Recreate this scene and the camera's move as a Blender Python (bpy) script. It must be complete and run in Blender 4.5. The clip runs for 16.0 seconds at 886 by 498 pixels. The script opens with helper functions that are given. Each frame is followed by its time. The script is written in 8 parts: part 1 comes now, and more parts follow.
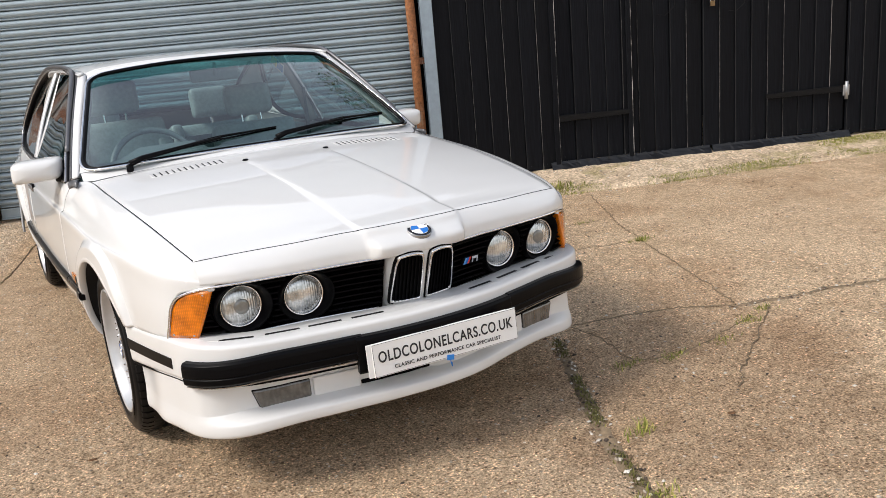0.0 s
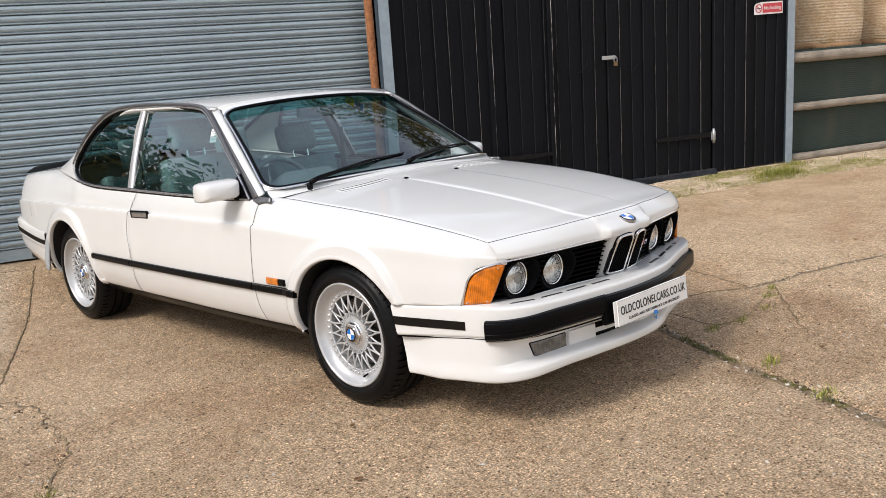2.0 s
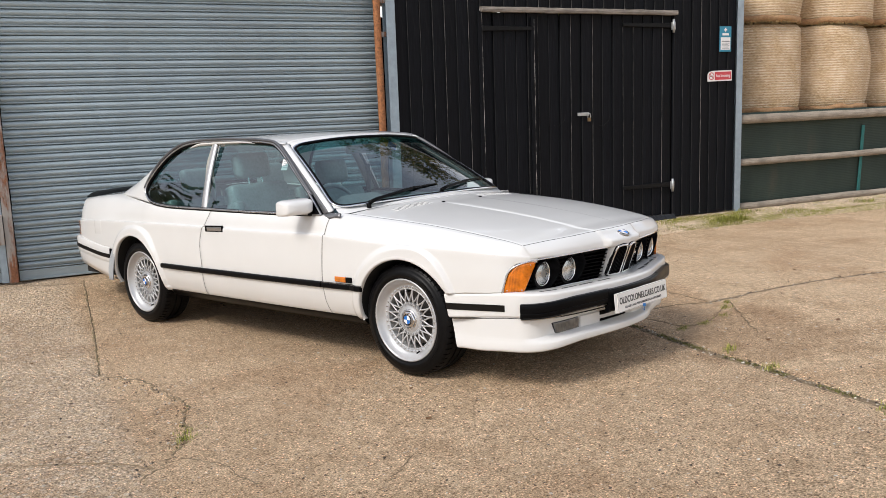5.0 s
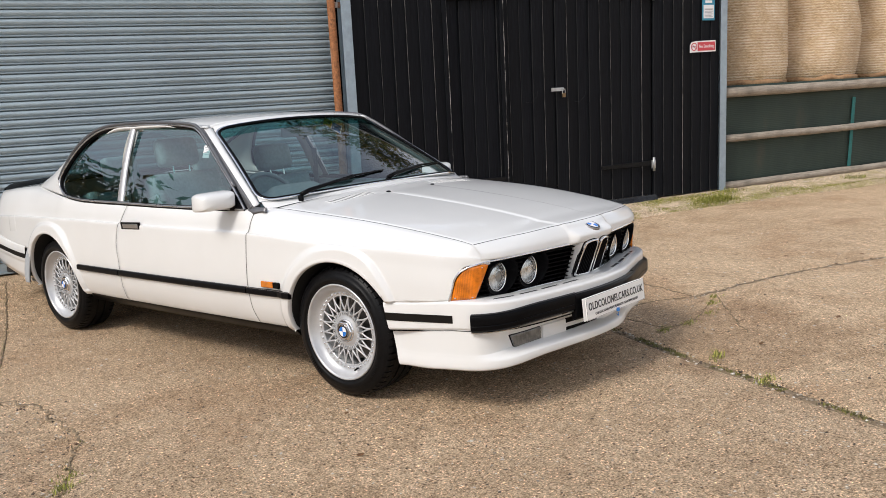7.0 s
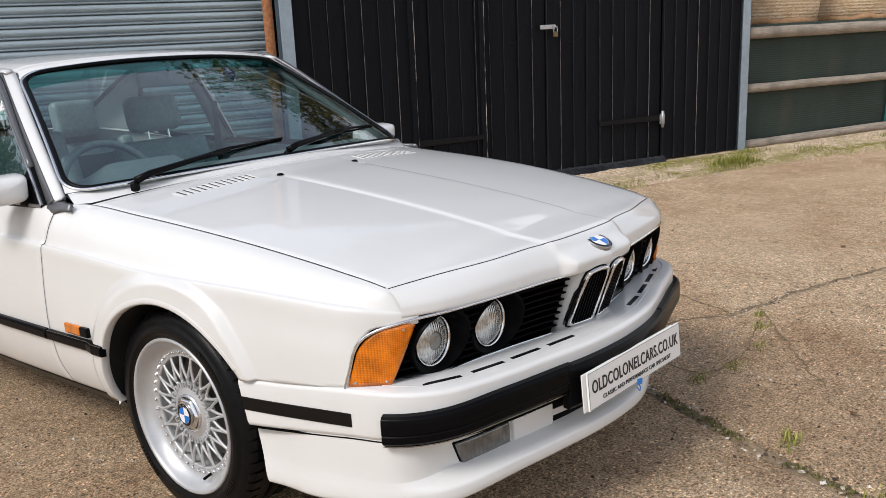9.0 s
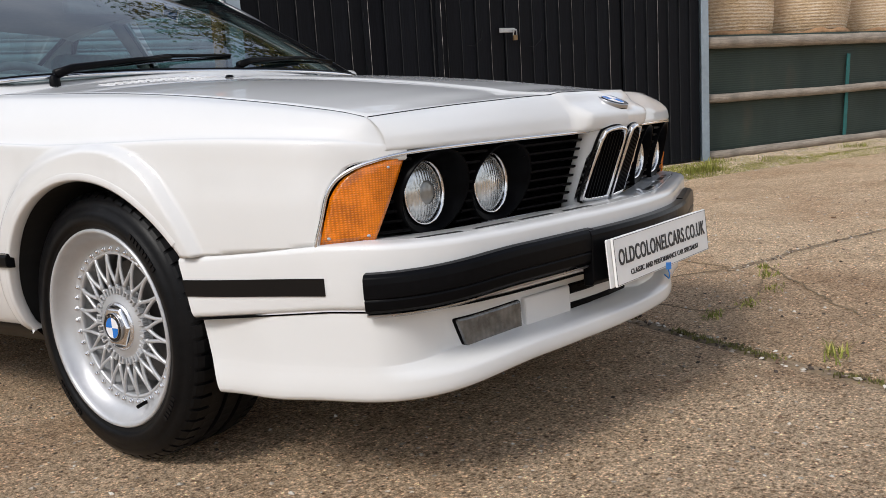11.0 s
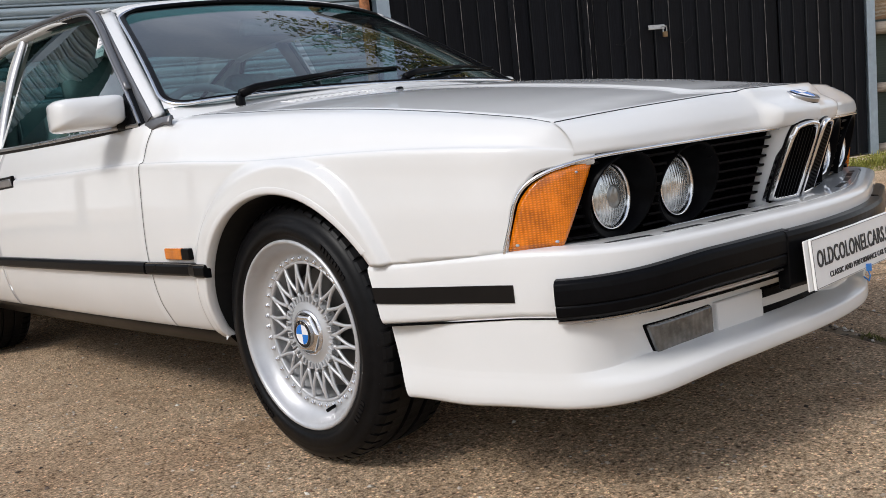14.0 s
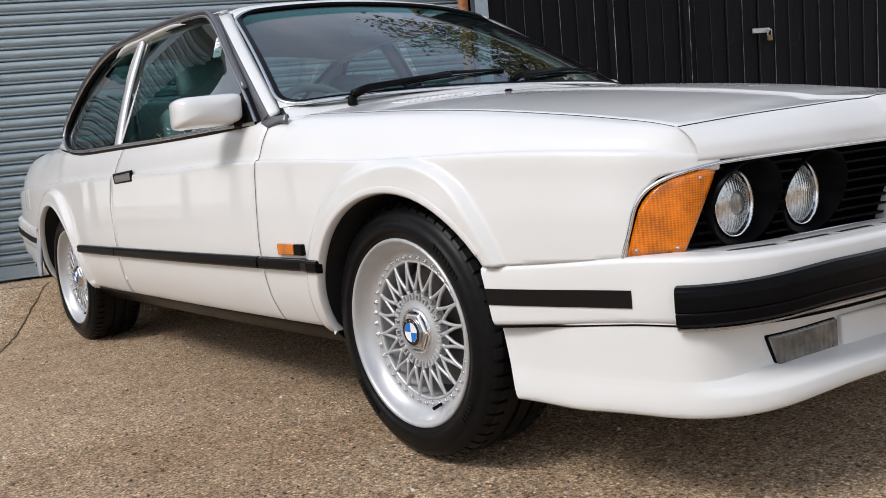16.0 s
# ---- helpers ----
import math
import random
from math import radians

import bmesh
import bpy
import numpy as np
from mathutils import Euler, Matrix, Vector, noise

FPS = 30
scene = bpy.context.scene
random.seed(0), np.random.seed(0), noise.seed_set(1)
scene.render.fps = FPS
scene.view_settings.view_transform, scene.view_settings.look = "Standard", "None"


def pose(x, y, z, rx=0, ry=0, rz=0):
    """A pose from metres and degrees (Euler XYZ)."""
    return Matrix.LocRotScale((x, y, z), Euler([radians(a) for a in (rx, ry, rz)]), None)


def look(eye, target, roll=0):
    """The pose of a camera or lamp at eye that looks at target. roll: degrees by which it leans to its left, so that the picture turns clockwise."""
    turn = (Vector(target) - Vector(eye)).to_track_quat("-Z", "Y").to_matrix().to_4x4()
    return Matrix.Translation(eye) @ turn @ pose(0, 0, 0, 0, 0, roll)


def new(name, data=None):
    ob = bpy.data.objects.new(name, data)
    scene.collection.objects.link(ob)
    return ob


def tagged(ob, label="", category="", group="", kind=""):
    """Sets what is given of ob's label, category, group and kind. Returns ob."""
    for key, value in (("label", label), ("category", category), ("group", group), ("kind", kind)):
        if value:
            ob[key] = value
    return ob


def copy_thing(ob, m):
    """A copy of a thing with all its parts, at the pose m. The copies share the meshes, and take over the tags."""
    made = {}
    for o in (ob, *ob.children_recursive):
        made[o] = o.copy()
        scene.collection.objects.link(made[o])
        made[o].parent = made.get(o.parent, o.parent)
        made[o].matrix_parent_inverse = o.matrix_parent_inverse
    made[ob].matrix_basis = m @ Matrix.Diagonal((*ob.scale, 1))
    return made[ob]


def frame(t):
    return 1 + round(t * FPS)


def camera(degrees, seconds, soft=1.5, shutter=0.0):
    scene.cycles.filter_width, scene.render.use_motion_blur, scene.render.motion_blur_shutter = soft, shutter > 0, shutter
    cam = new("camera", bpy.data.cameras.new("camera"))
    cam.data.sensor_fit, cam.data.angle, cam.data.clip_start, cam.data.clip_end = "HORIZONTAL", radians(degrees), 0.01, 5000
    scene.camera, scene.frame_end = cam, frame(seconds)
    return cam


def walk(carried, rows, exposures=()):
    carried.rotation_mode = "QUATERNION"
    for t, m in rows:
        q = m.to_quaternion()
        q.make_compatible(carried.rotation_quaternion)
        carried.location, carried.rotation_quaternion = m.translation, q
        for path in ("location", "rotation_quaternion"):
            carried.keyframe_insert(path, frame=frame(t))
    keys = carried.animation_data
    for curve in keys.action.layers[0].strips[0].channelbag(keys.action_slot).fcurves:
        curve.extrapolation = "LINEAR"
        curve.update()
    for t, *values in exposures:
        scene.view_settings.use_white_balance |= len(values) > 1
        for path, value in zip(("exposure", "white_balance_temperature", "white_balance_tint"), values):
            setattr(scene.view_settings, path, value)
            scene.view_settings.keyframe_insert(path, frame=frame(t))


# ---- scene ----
cam = camera(54.3, 16.0, 0.5)
PATH = [
    (0, (-1.168, -3.089, 1.255), (-0.227, -1.389, 0.781), -5.5),
    (0.5, (-1.619, -2.983, 1.262), (-0.57, -1.352, 0.775), -6.0),
    (1, (-2.069, -2.822, 1.268), (-0.843, -1.32, 0.78), -5.6),
    (1.5, (-2.492, -2.759, 1.282), (-1.197, -1.292, 0.868), -5.4),
    (2, (-2.899, -2.734, 1.294), (-1.521, -1.336, 0.912), -4.7),
    (2.5, (-3.242, -2.776, 1.303), (-1.823, -1.41, 0.955), -4.6),
    (3, (-3.526, -2.922, 1.284), (-2.086, -1.573, 0.957), -4.2),
    (3.5, (-3.794, -3.022, 1.278), (-2.334, -1.682, 1.005), -3.8),
    (4, (-3.963, -3.125, 1.281), (-2.492, -1.794, 1.026), -3.3),
    (6.3, (-3.801, -3.091, 1.25), (-2.317, -1.783, 0.951), -2.9),
    (6.5, (-3.691, -3.012, 1.252), (-2.204, -1.709, 0.952), -3.2),
    (7, (-3.322, -2.844, 1.257), (-1.832, -1.548, 0.938), -3.8),
    (7.5, (-2.929, -2.686, 1.276), (-1.446, -1.395, 0.913), -3.9),
    (8, (-2.565, -2.452, 1.278), (-1.078, -1.171, 0.895), -4.0),
    (8.5, (-2.221, -2.239, 1.263), (-0.74, -0.959, 0.851), -3.7),
    (9, (-1.979, -1.992, 1.217), (-0.498, -0.723, 0.776), -3.5),
    (9.5, (-1.83, -1.804, 0.946), (-0.303, -0.565, 0.585), -3.6),
    (9.7, (-1.816, -1.774, 0.83), (-0.256, -0.556, 0.545), -3.4),
    (11.8, (-1.817, -1.691, 0.68), (-0.245, -0.492, 0.373), -5.7),
    (12, (-1.819, -1.684, 0.682), (-0.263, -0.465, 0.382), -5.9),
    (12.5, (-1.835, -1.673, 0.69), (-0.331, -0.386, 0.405), -6.4),
    (13, (-1.853, -1.666, 0.696), (-0.402, -0.316, 0.426), -6.8),
    (13.5, (-1.852, -1.644, 0.697), (-0.447, -0.245, 0.438), -6.9),
    (14, (-1.871, -1.64, 0.7), (-0.5, -0.205, 0.451), -6.9),
    (14.5, (-1.888, -1.628, 0.702), (-0.556, -0.155, 0.463), -6.6),
    (15, (-1.899, -1.62, 0.703), (-0.611, -0.107, 0.471), -6.4),
    (15.5, (-1.909, -1.61, 0.704), (-0.652, -0.071, 0.479), -6.1),
    (16, (-1.921, -1.603, 0.706), (-0.691, -0.041, 0.483), -5.9),
]
# the yard falls gently towards the buildings: everything that stands on it is tilted with it
YARD = Vector((-0.0105, -0.030, 1.0)).rotation_difference(Vector((0, 0, 1))).to_matrix().to_4x4()
walk(cam, [(t, YARD @ look(eye, target, roll)) for t, eye, target, roll in PATH],
     [(0.0, 0.54, 6400, 10), (4.0, 0.42, 6350, 10), (6.5, 0.42, 6350, 10), (8.0, 0.36, 6300, 10), (9.0, 0.30, 6250, 10), (12.0, 0.22, 6150, 10), (16.0, 0.24, 6100, 10)])

# ---------------------------------------------------------------- light
world = bpy.data.worlds.new("world")
scene.world = world
world.use_nodes = True
wn, wl = world.node_tree.nodes, world.node_tree.links
sky = wn.new("ShaderNodeTexSky")
sky.sky_type = 'NISHITA'
sky.sun_disc = False
sky.sun_elevation = radians(46)
sky.sun_rotation = radians(276)
sky.air_density, sky.dust_density, sky.ozone_density = 1.0, 2.0, 1.0
wn["Background"].inputs["Strength"].default_value = 0.122
# broken cloud that thickens to haze low in the sky
w_co = wn.new("ShaderNodeTexCoord")
w_sep = wn.new("ShaderNodeSeparateXYZ")
w_map = wn.new("ShaderNodeMapping")
w_map.inputs["Scale"].default_value = (1.0, 1.0, 2.4)
cloud = wn.new("ShaderNodeTexNoise")
cloud.inputs["Scale"].default_value, cloud.inputs["Detail"].default_value, cloud.inputs["Roughness"].default_value = 2.2, 5, 0.55
cover = wn.new("ShaderNodeMapRange")
cover.inputs["From Min"].default_value, cover.inputs["From Max"].default_value = 0.20, 0.58
haze = wn.new("ShaderNodeMapRange")
haze.interpolation_type = 'SMOOTHSTEP'
haze.inputs["From Min"].default_value, haze.inputs["From Max"].default_value = 0.0, 0.95
haze.inputs["To Min"].default_value, haze.inputs["To Max"].default_value = 1.0, 0.20
much = wn.new("ShaderNodeMath")
much.operation = 'MULTIPLY'
w_mix = wn.new("ShaderNodeMix")
w_mix.data_type = 'RGBA'
w_mix.inputs[7].default_value = (9.8, 9.6, 9.3, 1)
wl.new(w_co.outputs["Generated"], w_map.inputs[0])
wl.new(w_co.outputs["Generated"], w_sep.inputs[0])
wl.new(w_map.outputs[0], cloud.inputs["Vector"])
wl.new(cloud.outputs[0], cover.inputs["Value"])
wl.new(w_sep.outputs[2], haze.inputs["Value"])
wl.new(cover.outputs[0], much.inputs[0])
wl.new(haze.outputs[0], much.inputs[1])
wl.new(much.outputs[0], w_mix.inputs[0])
wl.new(sky.outputs[0], w_mix.inputs[6])
wl.new(w_mix.outputs[2], wn["Background"].inputs["Color"])

sun_data = bpy.data.lights.new("sun", 'SUN')
sun_data.energy, sun_data.angle, sun_data.color = 2.0, radians(18), (1.0, 0.94, 0.86)
sun_lamp = new("sun", sun_data)
sun_lamp.matrix_world = look((-2.25, 0.22, 2.35), (0, 0, 0))

# ---------------------------------------------------------------- materials
def nodes_of(name, rough=0.6, metal=0.0, color=(0.5, 0.5, 0.5), spec=0.5, coat=0.0):
    m = bpy.data.materials.new(name)
    m.use_nodes = True
    b = m.node_tree.nodes["Principled BSDF"]
    b.inputs["Base Color"].default_value = (*color, 1)
    b.inputs["Roughness"].default_value = rough
    b.inputs["Metallic"].default_value = metal
    b.inputs["Specular IOR Level"].default_value = spec
    b.inputs["Coat Weight"].default_value = coat
    b.inputs["Coat Roughness"].default_value = 0.03
    return m, m.node_tree.nodes, m.node_tree.links, b


def tex_noise(n, l, scale, detail=4, rough=0.6, coords=None, stretch=None):
    t = n.new("ShaderNodeTexNoise")
    t.inputs["Scale"].default_value, t.inputs["Detail"].default_value, t.inputs["Roughness"].default_value = scale, detail, rough
    if coords is None:
        coords = n.new("ShaderNodeTexCoord").outputs["Object"]
    if stretch:
        mp = n.new("ShaderNodeMapping")
        mp.inputs["Scale"].default_value = stretch
        l.new(coords, mp.inputs[0])
        coords = mp.outputs[0]
    l.new(coords, t.inputs["Vector"])
    return t.outputs[0]


def ramp(n, l, fac, stops):
    r = n.new("ShaderNodeValToRGB")
    r.color_ramp.elements[0].position, r.color_ramp.elements[0].color = stops[0][0], (*stops[0][1], 1)
    r.color_ramp.elements[1].position, r.color_ramp.elements[1].color = stops[-1][0], (*stops[-1][1], 1)
    for pos, col in stops[1:-1]:
        e = r.color_ramp.elements.new(pos)
        e.color = (*col, 1)
    l.new(fac, r.inputs[0])
    return r.outputs[0]


def mix(n, l, fac, a, b, mode='MIX'):
    x = n.new("ShaderNodeMix")
    x.data_type, x.blend_type = 'RGBA', mode
    for sock, v in ((x.inputs[0], fac), (x.inputs[6], a), (x.inputs[7], b)):
        if isinstance(v, (int, float)):
            sock.default_value = v
        elif isinstance(v, tuple):
            sock.default_value = (*v, 1)
        else:
            l.new(v, sock)
    return x.outputs[2]


def bump(n, l, b, height, strength=0.3, dist=0.01):
    u = n.new("ShaderNodeBump")
    u.inputs["Strength"].default_value, u.inputs["Distance"].default_value = strength, dist
    l.new(height, u.inputs["Height"])
    l.new(u.outputs[0], b.inputs["Normal"])


def maths(n, l, op, a, b=0.0, c=None):
    x = n.new("ShaderNodeMath")
    x.operation = op
    for sock, v in zip(x.inputs, (a, b, c)):
        if v is None:
            continue
        if isinstance(v, (int, float)):
            sock.default_value = v
        else:
            l.new(v, sock)
    return x.outputs[0]


def plain(name, color, rough=0.5, metal=0.0, vary=0.15, scale=20, bumps=0.0, coat=0.0, spec=0.5, random_obj=0.0):
    """A surface of one colour with a fine and a coarse unevenness."""
    m, n, l, b = nodes_of(name, rough, metal, color, spec, coat)
    f1, f2 = tex_noise(n, l, scale, 6), tex_noise(n, l, scale / 9, 3)
    f = maths(n, l, 'MULTIPLY', f1, 0.6)
    f = maths(n, l, 'MULTIPLY_ADD', f2, 0.4, f)
    if random_obj:
        info = n.new("ShaderNodeObjectInfo")
        f = maths(n, l, 'MULTIPLY_ADD', maths(n, l, 'SUBTRACT', info.outputs["Random"], 0.5), random_obj, f)
    lo, hi = tuple(c * (1 - vary) for c in color), tuple(min(1, c * (1 + vary)) for c in color)
    l.new(ramp(n, l, f, [(0.3, lo), (0.7, hi)]), b.inputs["Base Color"])
    rr = n.new("ShaderNodeMapRange")
    rr.inputs["To Min"].default_value, rr.inputs["To Max"].default_value = max(0.02, rough * 0.8), min(1, rough * 1.2)
    l.new(f2, rr.inputs["Value"])
    l.new(rr.outputs[0], b.inputs["Roughness"])
    if bumps:
        bump(n, l, b, f1, bumps, 0.004)
    return m


def concrete_material():
    m, n, l, b = nodes_of("yard concrete", 0.88)
    b.inputs["Specular IOR Level"].default_value = 0.3
    co = n.new("ShaderNodeTexCoord").outputs["Object"]
    turn = n.new("ShaderNodeMapping")
    turn.inputs["Rotation"].default_value = (0, 0, radians(-65))
    l.new(co, turn.inputs[0])
    brushed = tex_noise(n, l, 3.0, 6, 0.65, turn.outputs[0], (0.5, 7, 1))
    big = tex_noise(n, l, 0.5, 5, 0.6, co)
    mid = tex_noise(n, l, 3.2, 7, 0.68, co)
    small = tex_noise(n, l, 24, 6, 0.7, co)
    fine = tex_noise(n, l, 110, 6, 0.78, co)
    v = maths(n, l, 'MULTIPLY_ADD', brushed, 0.3, maths(n, l, 'MULTIPLY', mid, 0.7))
    base = ramp(n, l, v, [(0.35, (0.39, 0.275, 0.172)), (0.5, (0.50, 0.370, 0.245)), (0.64, (0.60, 0.460, 0.318))])
    base = mix(n, l, maths(n, l, 'MULTIPLY', ramp(n, l, big, [(0.38, (0, 0, 0)), (0.62, (1, 1, 1))]), 0.5), base, (0.57, 0.438, 0.300))
    sep = n.new("ShaderNodeSeparateXYZ")
    l.new(co, sep.inputs[0])
    # an older pour with bare stones beyond the broken edge, and beyond the wide crack
    #  a paler one whose colour is also raised for sunlight
    d = maths(n, l, 'MULTIPLY_ADD', sep.outputs[1], -0.4, sep.outputs[0])
    d = maths(n, l, 'MULTIPLY_ADD', small, 0.12, d)
    pour = n.new("ShaderNodeMapRange")
    pour.inputs["From Min"].default_value, pour.inputs["From Max"].default_value = -2.20, -2.34
    l.new(d, pour.inputs["Value"])
    base = mix(n, l, maths(n, l, 'MULTIPLY', pour.outputs[0], 0.6), base, ramp(n, l, mid, [(0.35, (0.46, 0.365, 0.265)), (0.65, (0.66, 0.545, 0.41))]))
    e = maths(n, l, 'MULTIPLY_ADD', sep.outputs[1], -0.441, maths(n, l, 'MULTIPLY_ADD', sep.outputs[0], 0.898, -0.913))
    slab = n.new("ShaderNodeMapRange")
    slab.inputs["From Min"].default_value, slab.inputs["From Max"].default_value = -0.02, 0.02
    l.new(e, slab.inputs["Value"])
    base = mix(n, l, slab.outputs[0], base, mix(n, l, 1.0, base, (1.12, 1.13, 1.13), 'MULTIPLY'))
    # old damp stains, redder and darker
    stain = tex_noise(n, l, 0.85, 7, 0.66, co, (1.0, 1.3, 1))
    base = mix(n, l, maths(n, l, 'MULTIPLY', ramp(n, l, stain, [(0.50, (0, 0, 0)), (0.62, (1, 1, 1))]), 0.6), base, mix(n, l, 1.0, base, (0.76, 0.67, 0.60), 'MULTIPLY'))
    base = mix(n, l, maths(n, l, 'MULTIPLY', ramp(n, l, stain, [(0.36, (1, 1, 1)), (0.48, (0, 0, 0))]), 0.4), base, mix(n, l, 1.0, base, (1.10, 1.11, 1.12), 'MULTIPLY'))
    # one brown patch with a ragged rim: damp, with the car's shade painted in
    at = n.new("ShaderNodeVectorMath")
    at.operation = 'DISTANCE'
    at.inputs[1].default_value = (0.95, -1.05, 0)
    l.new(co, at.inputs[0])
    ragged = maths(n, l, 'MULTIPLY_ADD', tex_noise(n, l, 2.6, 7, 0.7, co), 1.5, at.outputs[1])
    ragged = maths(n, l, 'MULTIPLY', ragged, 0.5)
    damp_and_shade = ramp(n, l, ragged, [(0.0, (1, 1, 1)), (0.64, (0.9, 0.9, 0.9)), (0.75, (0, 0, 0))])
    base = mix(n, l, maths(n, l, 'MULTIPLY', damp_and_shade, 0.75), base, mix(n, l, 1.0, base, (0.66, 0.60, 0.55), 'MULTIPLY'))
    # bare pebbles of four sizes, the large ones few
    for scale, lo, hi, amount in ((46, 0.20, 0.32, 0.95), (80, 0.26, 0.42, 1.0), (140, 0.30, 0.50, 1.0), (260, 0.32, 0.54, 0.85)):
        g = n.new("ShaderNodeTexVoronoi")
        g.inputs["Scale"].default_value = scale
        l.new(co, g.inputs["Vector"])
        tint = ramp(n, l, g.outputs["Color"], [(0.0, (0.20, 0.155, 0.12)), (0.28, (0.62, 0.56, 0.50)), (0.6, (1.0, 0.98, 0.95)), (0.78, (1.45, 1.44, 1.42)), (1.0, (2.1, 2.1, 2.08))])
        near = ramp(n, l, g.outputs["Distance"], [(lo, (1, 1, 1)), (hi, (0, 0, 0))])
        base = mix(n, l, maths(n, l, 'MULTIPLY', near, amount), base, mix(n, l, 1.0, base, tint, 'MULTIPLY'))
    stones = n.new("ShaderNodeTexVoronoi")
    stones.inputs["Scale"].default_value = 34
    l.new(co, stones.inputs["Vector"])
    bare = maths(n, l, 'MULTIPLY', ramp(n, l, stones.outputs["Distance"], [(0.30, (1, 1, 1)), (0.52, (0, 0, 0))]), pour.outputs[0])
    base = mix(n, l, maths(n, l, 'MULTIPLY', bare, 0.5), base, ramp(n, l, stones.outputs["Color"], [(0.1, (0.33, 0.25, 0.18)), (0.5, (0.55, 0.46, 0.36)), (0.9, (0.78, 0.70, 0.60))]))
    spots = n.new("ShaderNodeTexVoronoi")
    spots.inputs["Scale"].default_value = 24
    l.new(co, spots.inputs["Vector"])
    dots = ramp(n, l, spots.outputs["Distance"], [(0.10, (1, 1, 1)), (0.14, (0, 0, 0))])
    base = mix(n, l, maths(n, l, 'MULTIPLY', dots, 0.85), base, ramp(n, l, spots.outputs["Color"], [(0.45, (0.05, 0.035, 0.025)), (0.55, (0.70, 0.64, 0.55))]))
    base = mix(n, l, 0.7, base, ramp(n, l, small, [(0.34, (0.62, 0.59, 0.56)), (0.5, (1, 1, 1)), (0.66, (1.25, 1.25, 1.25))]), 'MULTIPLY')
    base = mix(n, l, 0.85, base, ramp(n, l, fine, [(0.38, (0.28, 0.25, 0.21)), (0.62, (1.75, 1.75, 1.75))]), 'MULTIPLY')
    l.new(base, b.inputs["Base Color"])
    h = maths(n, l, 'MULTIPLY_ADD', small, 0.6, fine)
    h = maths(n, l, 'MULTIPLY_ADD', bare, 0.7, h)
    bump(n, l, b, h, 1.0, 0.012)
    return m


def verge_material():
    m, n, l, b = nodes_of("gravelly concrete with moss", 0.92)
    co = n.new("ShaderNodeTexCoord").outputs["Object"]
    mid = tex_noise(n, l, 6, 7, 0.7, co)
    fine = tex_noise(n, l, 60, 6, 0.75, co)
    g = n.new("ShaderNodeTexVoronoi")
    g.inputs["Scale"].default_value = 60
    l.new(co, g.inputs["Vector"])
    base = ramp(n, l, mid, [(0.3, (0.36, 0.275, 0.185)), (0.7, (0.66, 0.54, 0.40))])
    base = mix(n, l, 0.7, base, ramp(n, l, g.outputs["Color"], [(0.0, (0.4, 0.37, 0.33)), (1.0, (1.7, 1.65, 1.6))]), 'MULTIPLY')
    base = mix(n, l, 0.6, base, ramp(n, l, fine, [(0.34, (0.45, 0.43, 0.4)), (0.64, (1.5, 1.5, 1.5))]), 'MULTIPLY')
    sep = n.new("ShaderNodeSeparateXYZ")
    l.new(co, sep.inputs[0])
    # moss takes over along the row
    grow = n.new("ShaderNodeMapRange")
    grow.inputs["From Min"].default_value, grow.inputs["From Max"].default_value = 2.9, 3.9
    grow.inputs["To Min"].default_value, grow.inputs["To Max"].default_value = -0.05, 0.0
    l.new(sep.outputs[0], grow.inputs["Value"])
    green = ramp(n, l, maths(n, l, 'ADD', tex_noise(n, l, 2.2, 7, 0.7, co), grow.outputs[0]), [(0.50, (0, 0, 0)), (0.60, (1, 1, 1))])
    base = mix(n, l, maths(n, l, 'MULTIPLY', green, 0.5), base, ramp(n, l, fine, [(0.3, (0.16, 0.125, 0.04)), (0.7, (0.34, 0.31, 0.07))]))
    l.new(base, b.inputs["Base Color"])
    bump(n, l, b, maths(n, l, 'MULTIPLY_ADD', mid, 0.6, fine), 0.8, 0.012)
    return m


def grit_material(name, stops):
    """Bits whose tone differs from one to the next."""
    m, n, l, b = nodes_of(name, 0.85)
    g = n.new("ShaderNodeNewGeometry")
    l.new(ramp(n, l, g.outputs["Random Per Island"], stops), b.inputs["Base Color"])
    return m


def worn_edge_material(name="worn board edge", start=0.50, full=0.78, tone=0.16):
    """The arris of a black board, rubbed to bare grey wood in places."""
    m, n, l, b = nodes_of(name, 0.8)
    co = n.new("ShaderNodeTexCoord").outputs["Object"]
    info = n.new("ShaderNodeObjectInfo")
    run = tex_noise(n, l, 7.0, 6, 0.72, co, (1, 1, 0.8))
    f = maths(n, l, 'MULTIPLY_ADD', maths(n, l, 'SUBTRACT', info.outputs["Random"], 0.5), 0.45 if tone < 0.3 else 0.0, run)
    l.new(ramp(n, l, f, [(start, (0.004, 0.004, 0.0045)), (0.65 * start + 0.35 * full, (0.22 * tone, 0.21 * tone, 0.2 * tone)), (full, (tone, 0.97 * tone, 0.93 * tone))]), b.inputs["Base Color"])
    return m


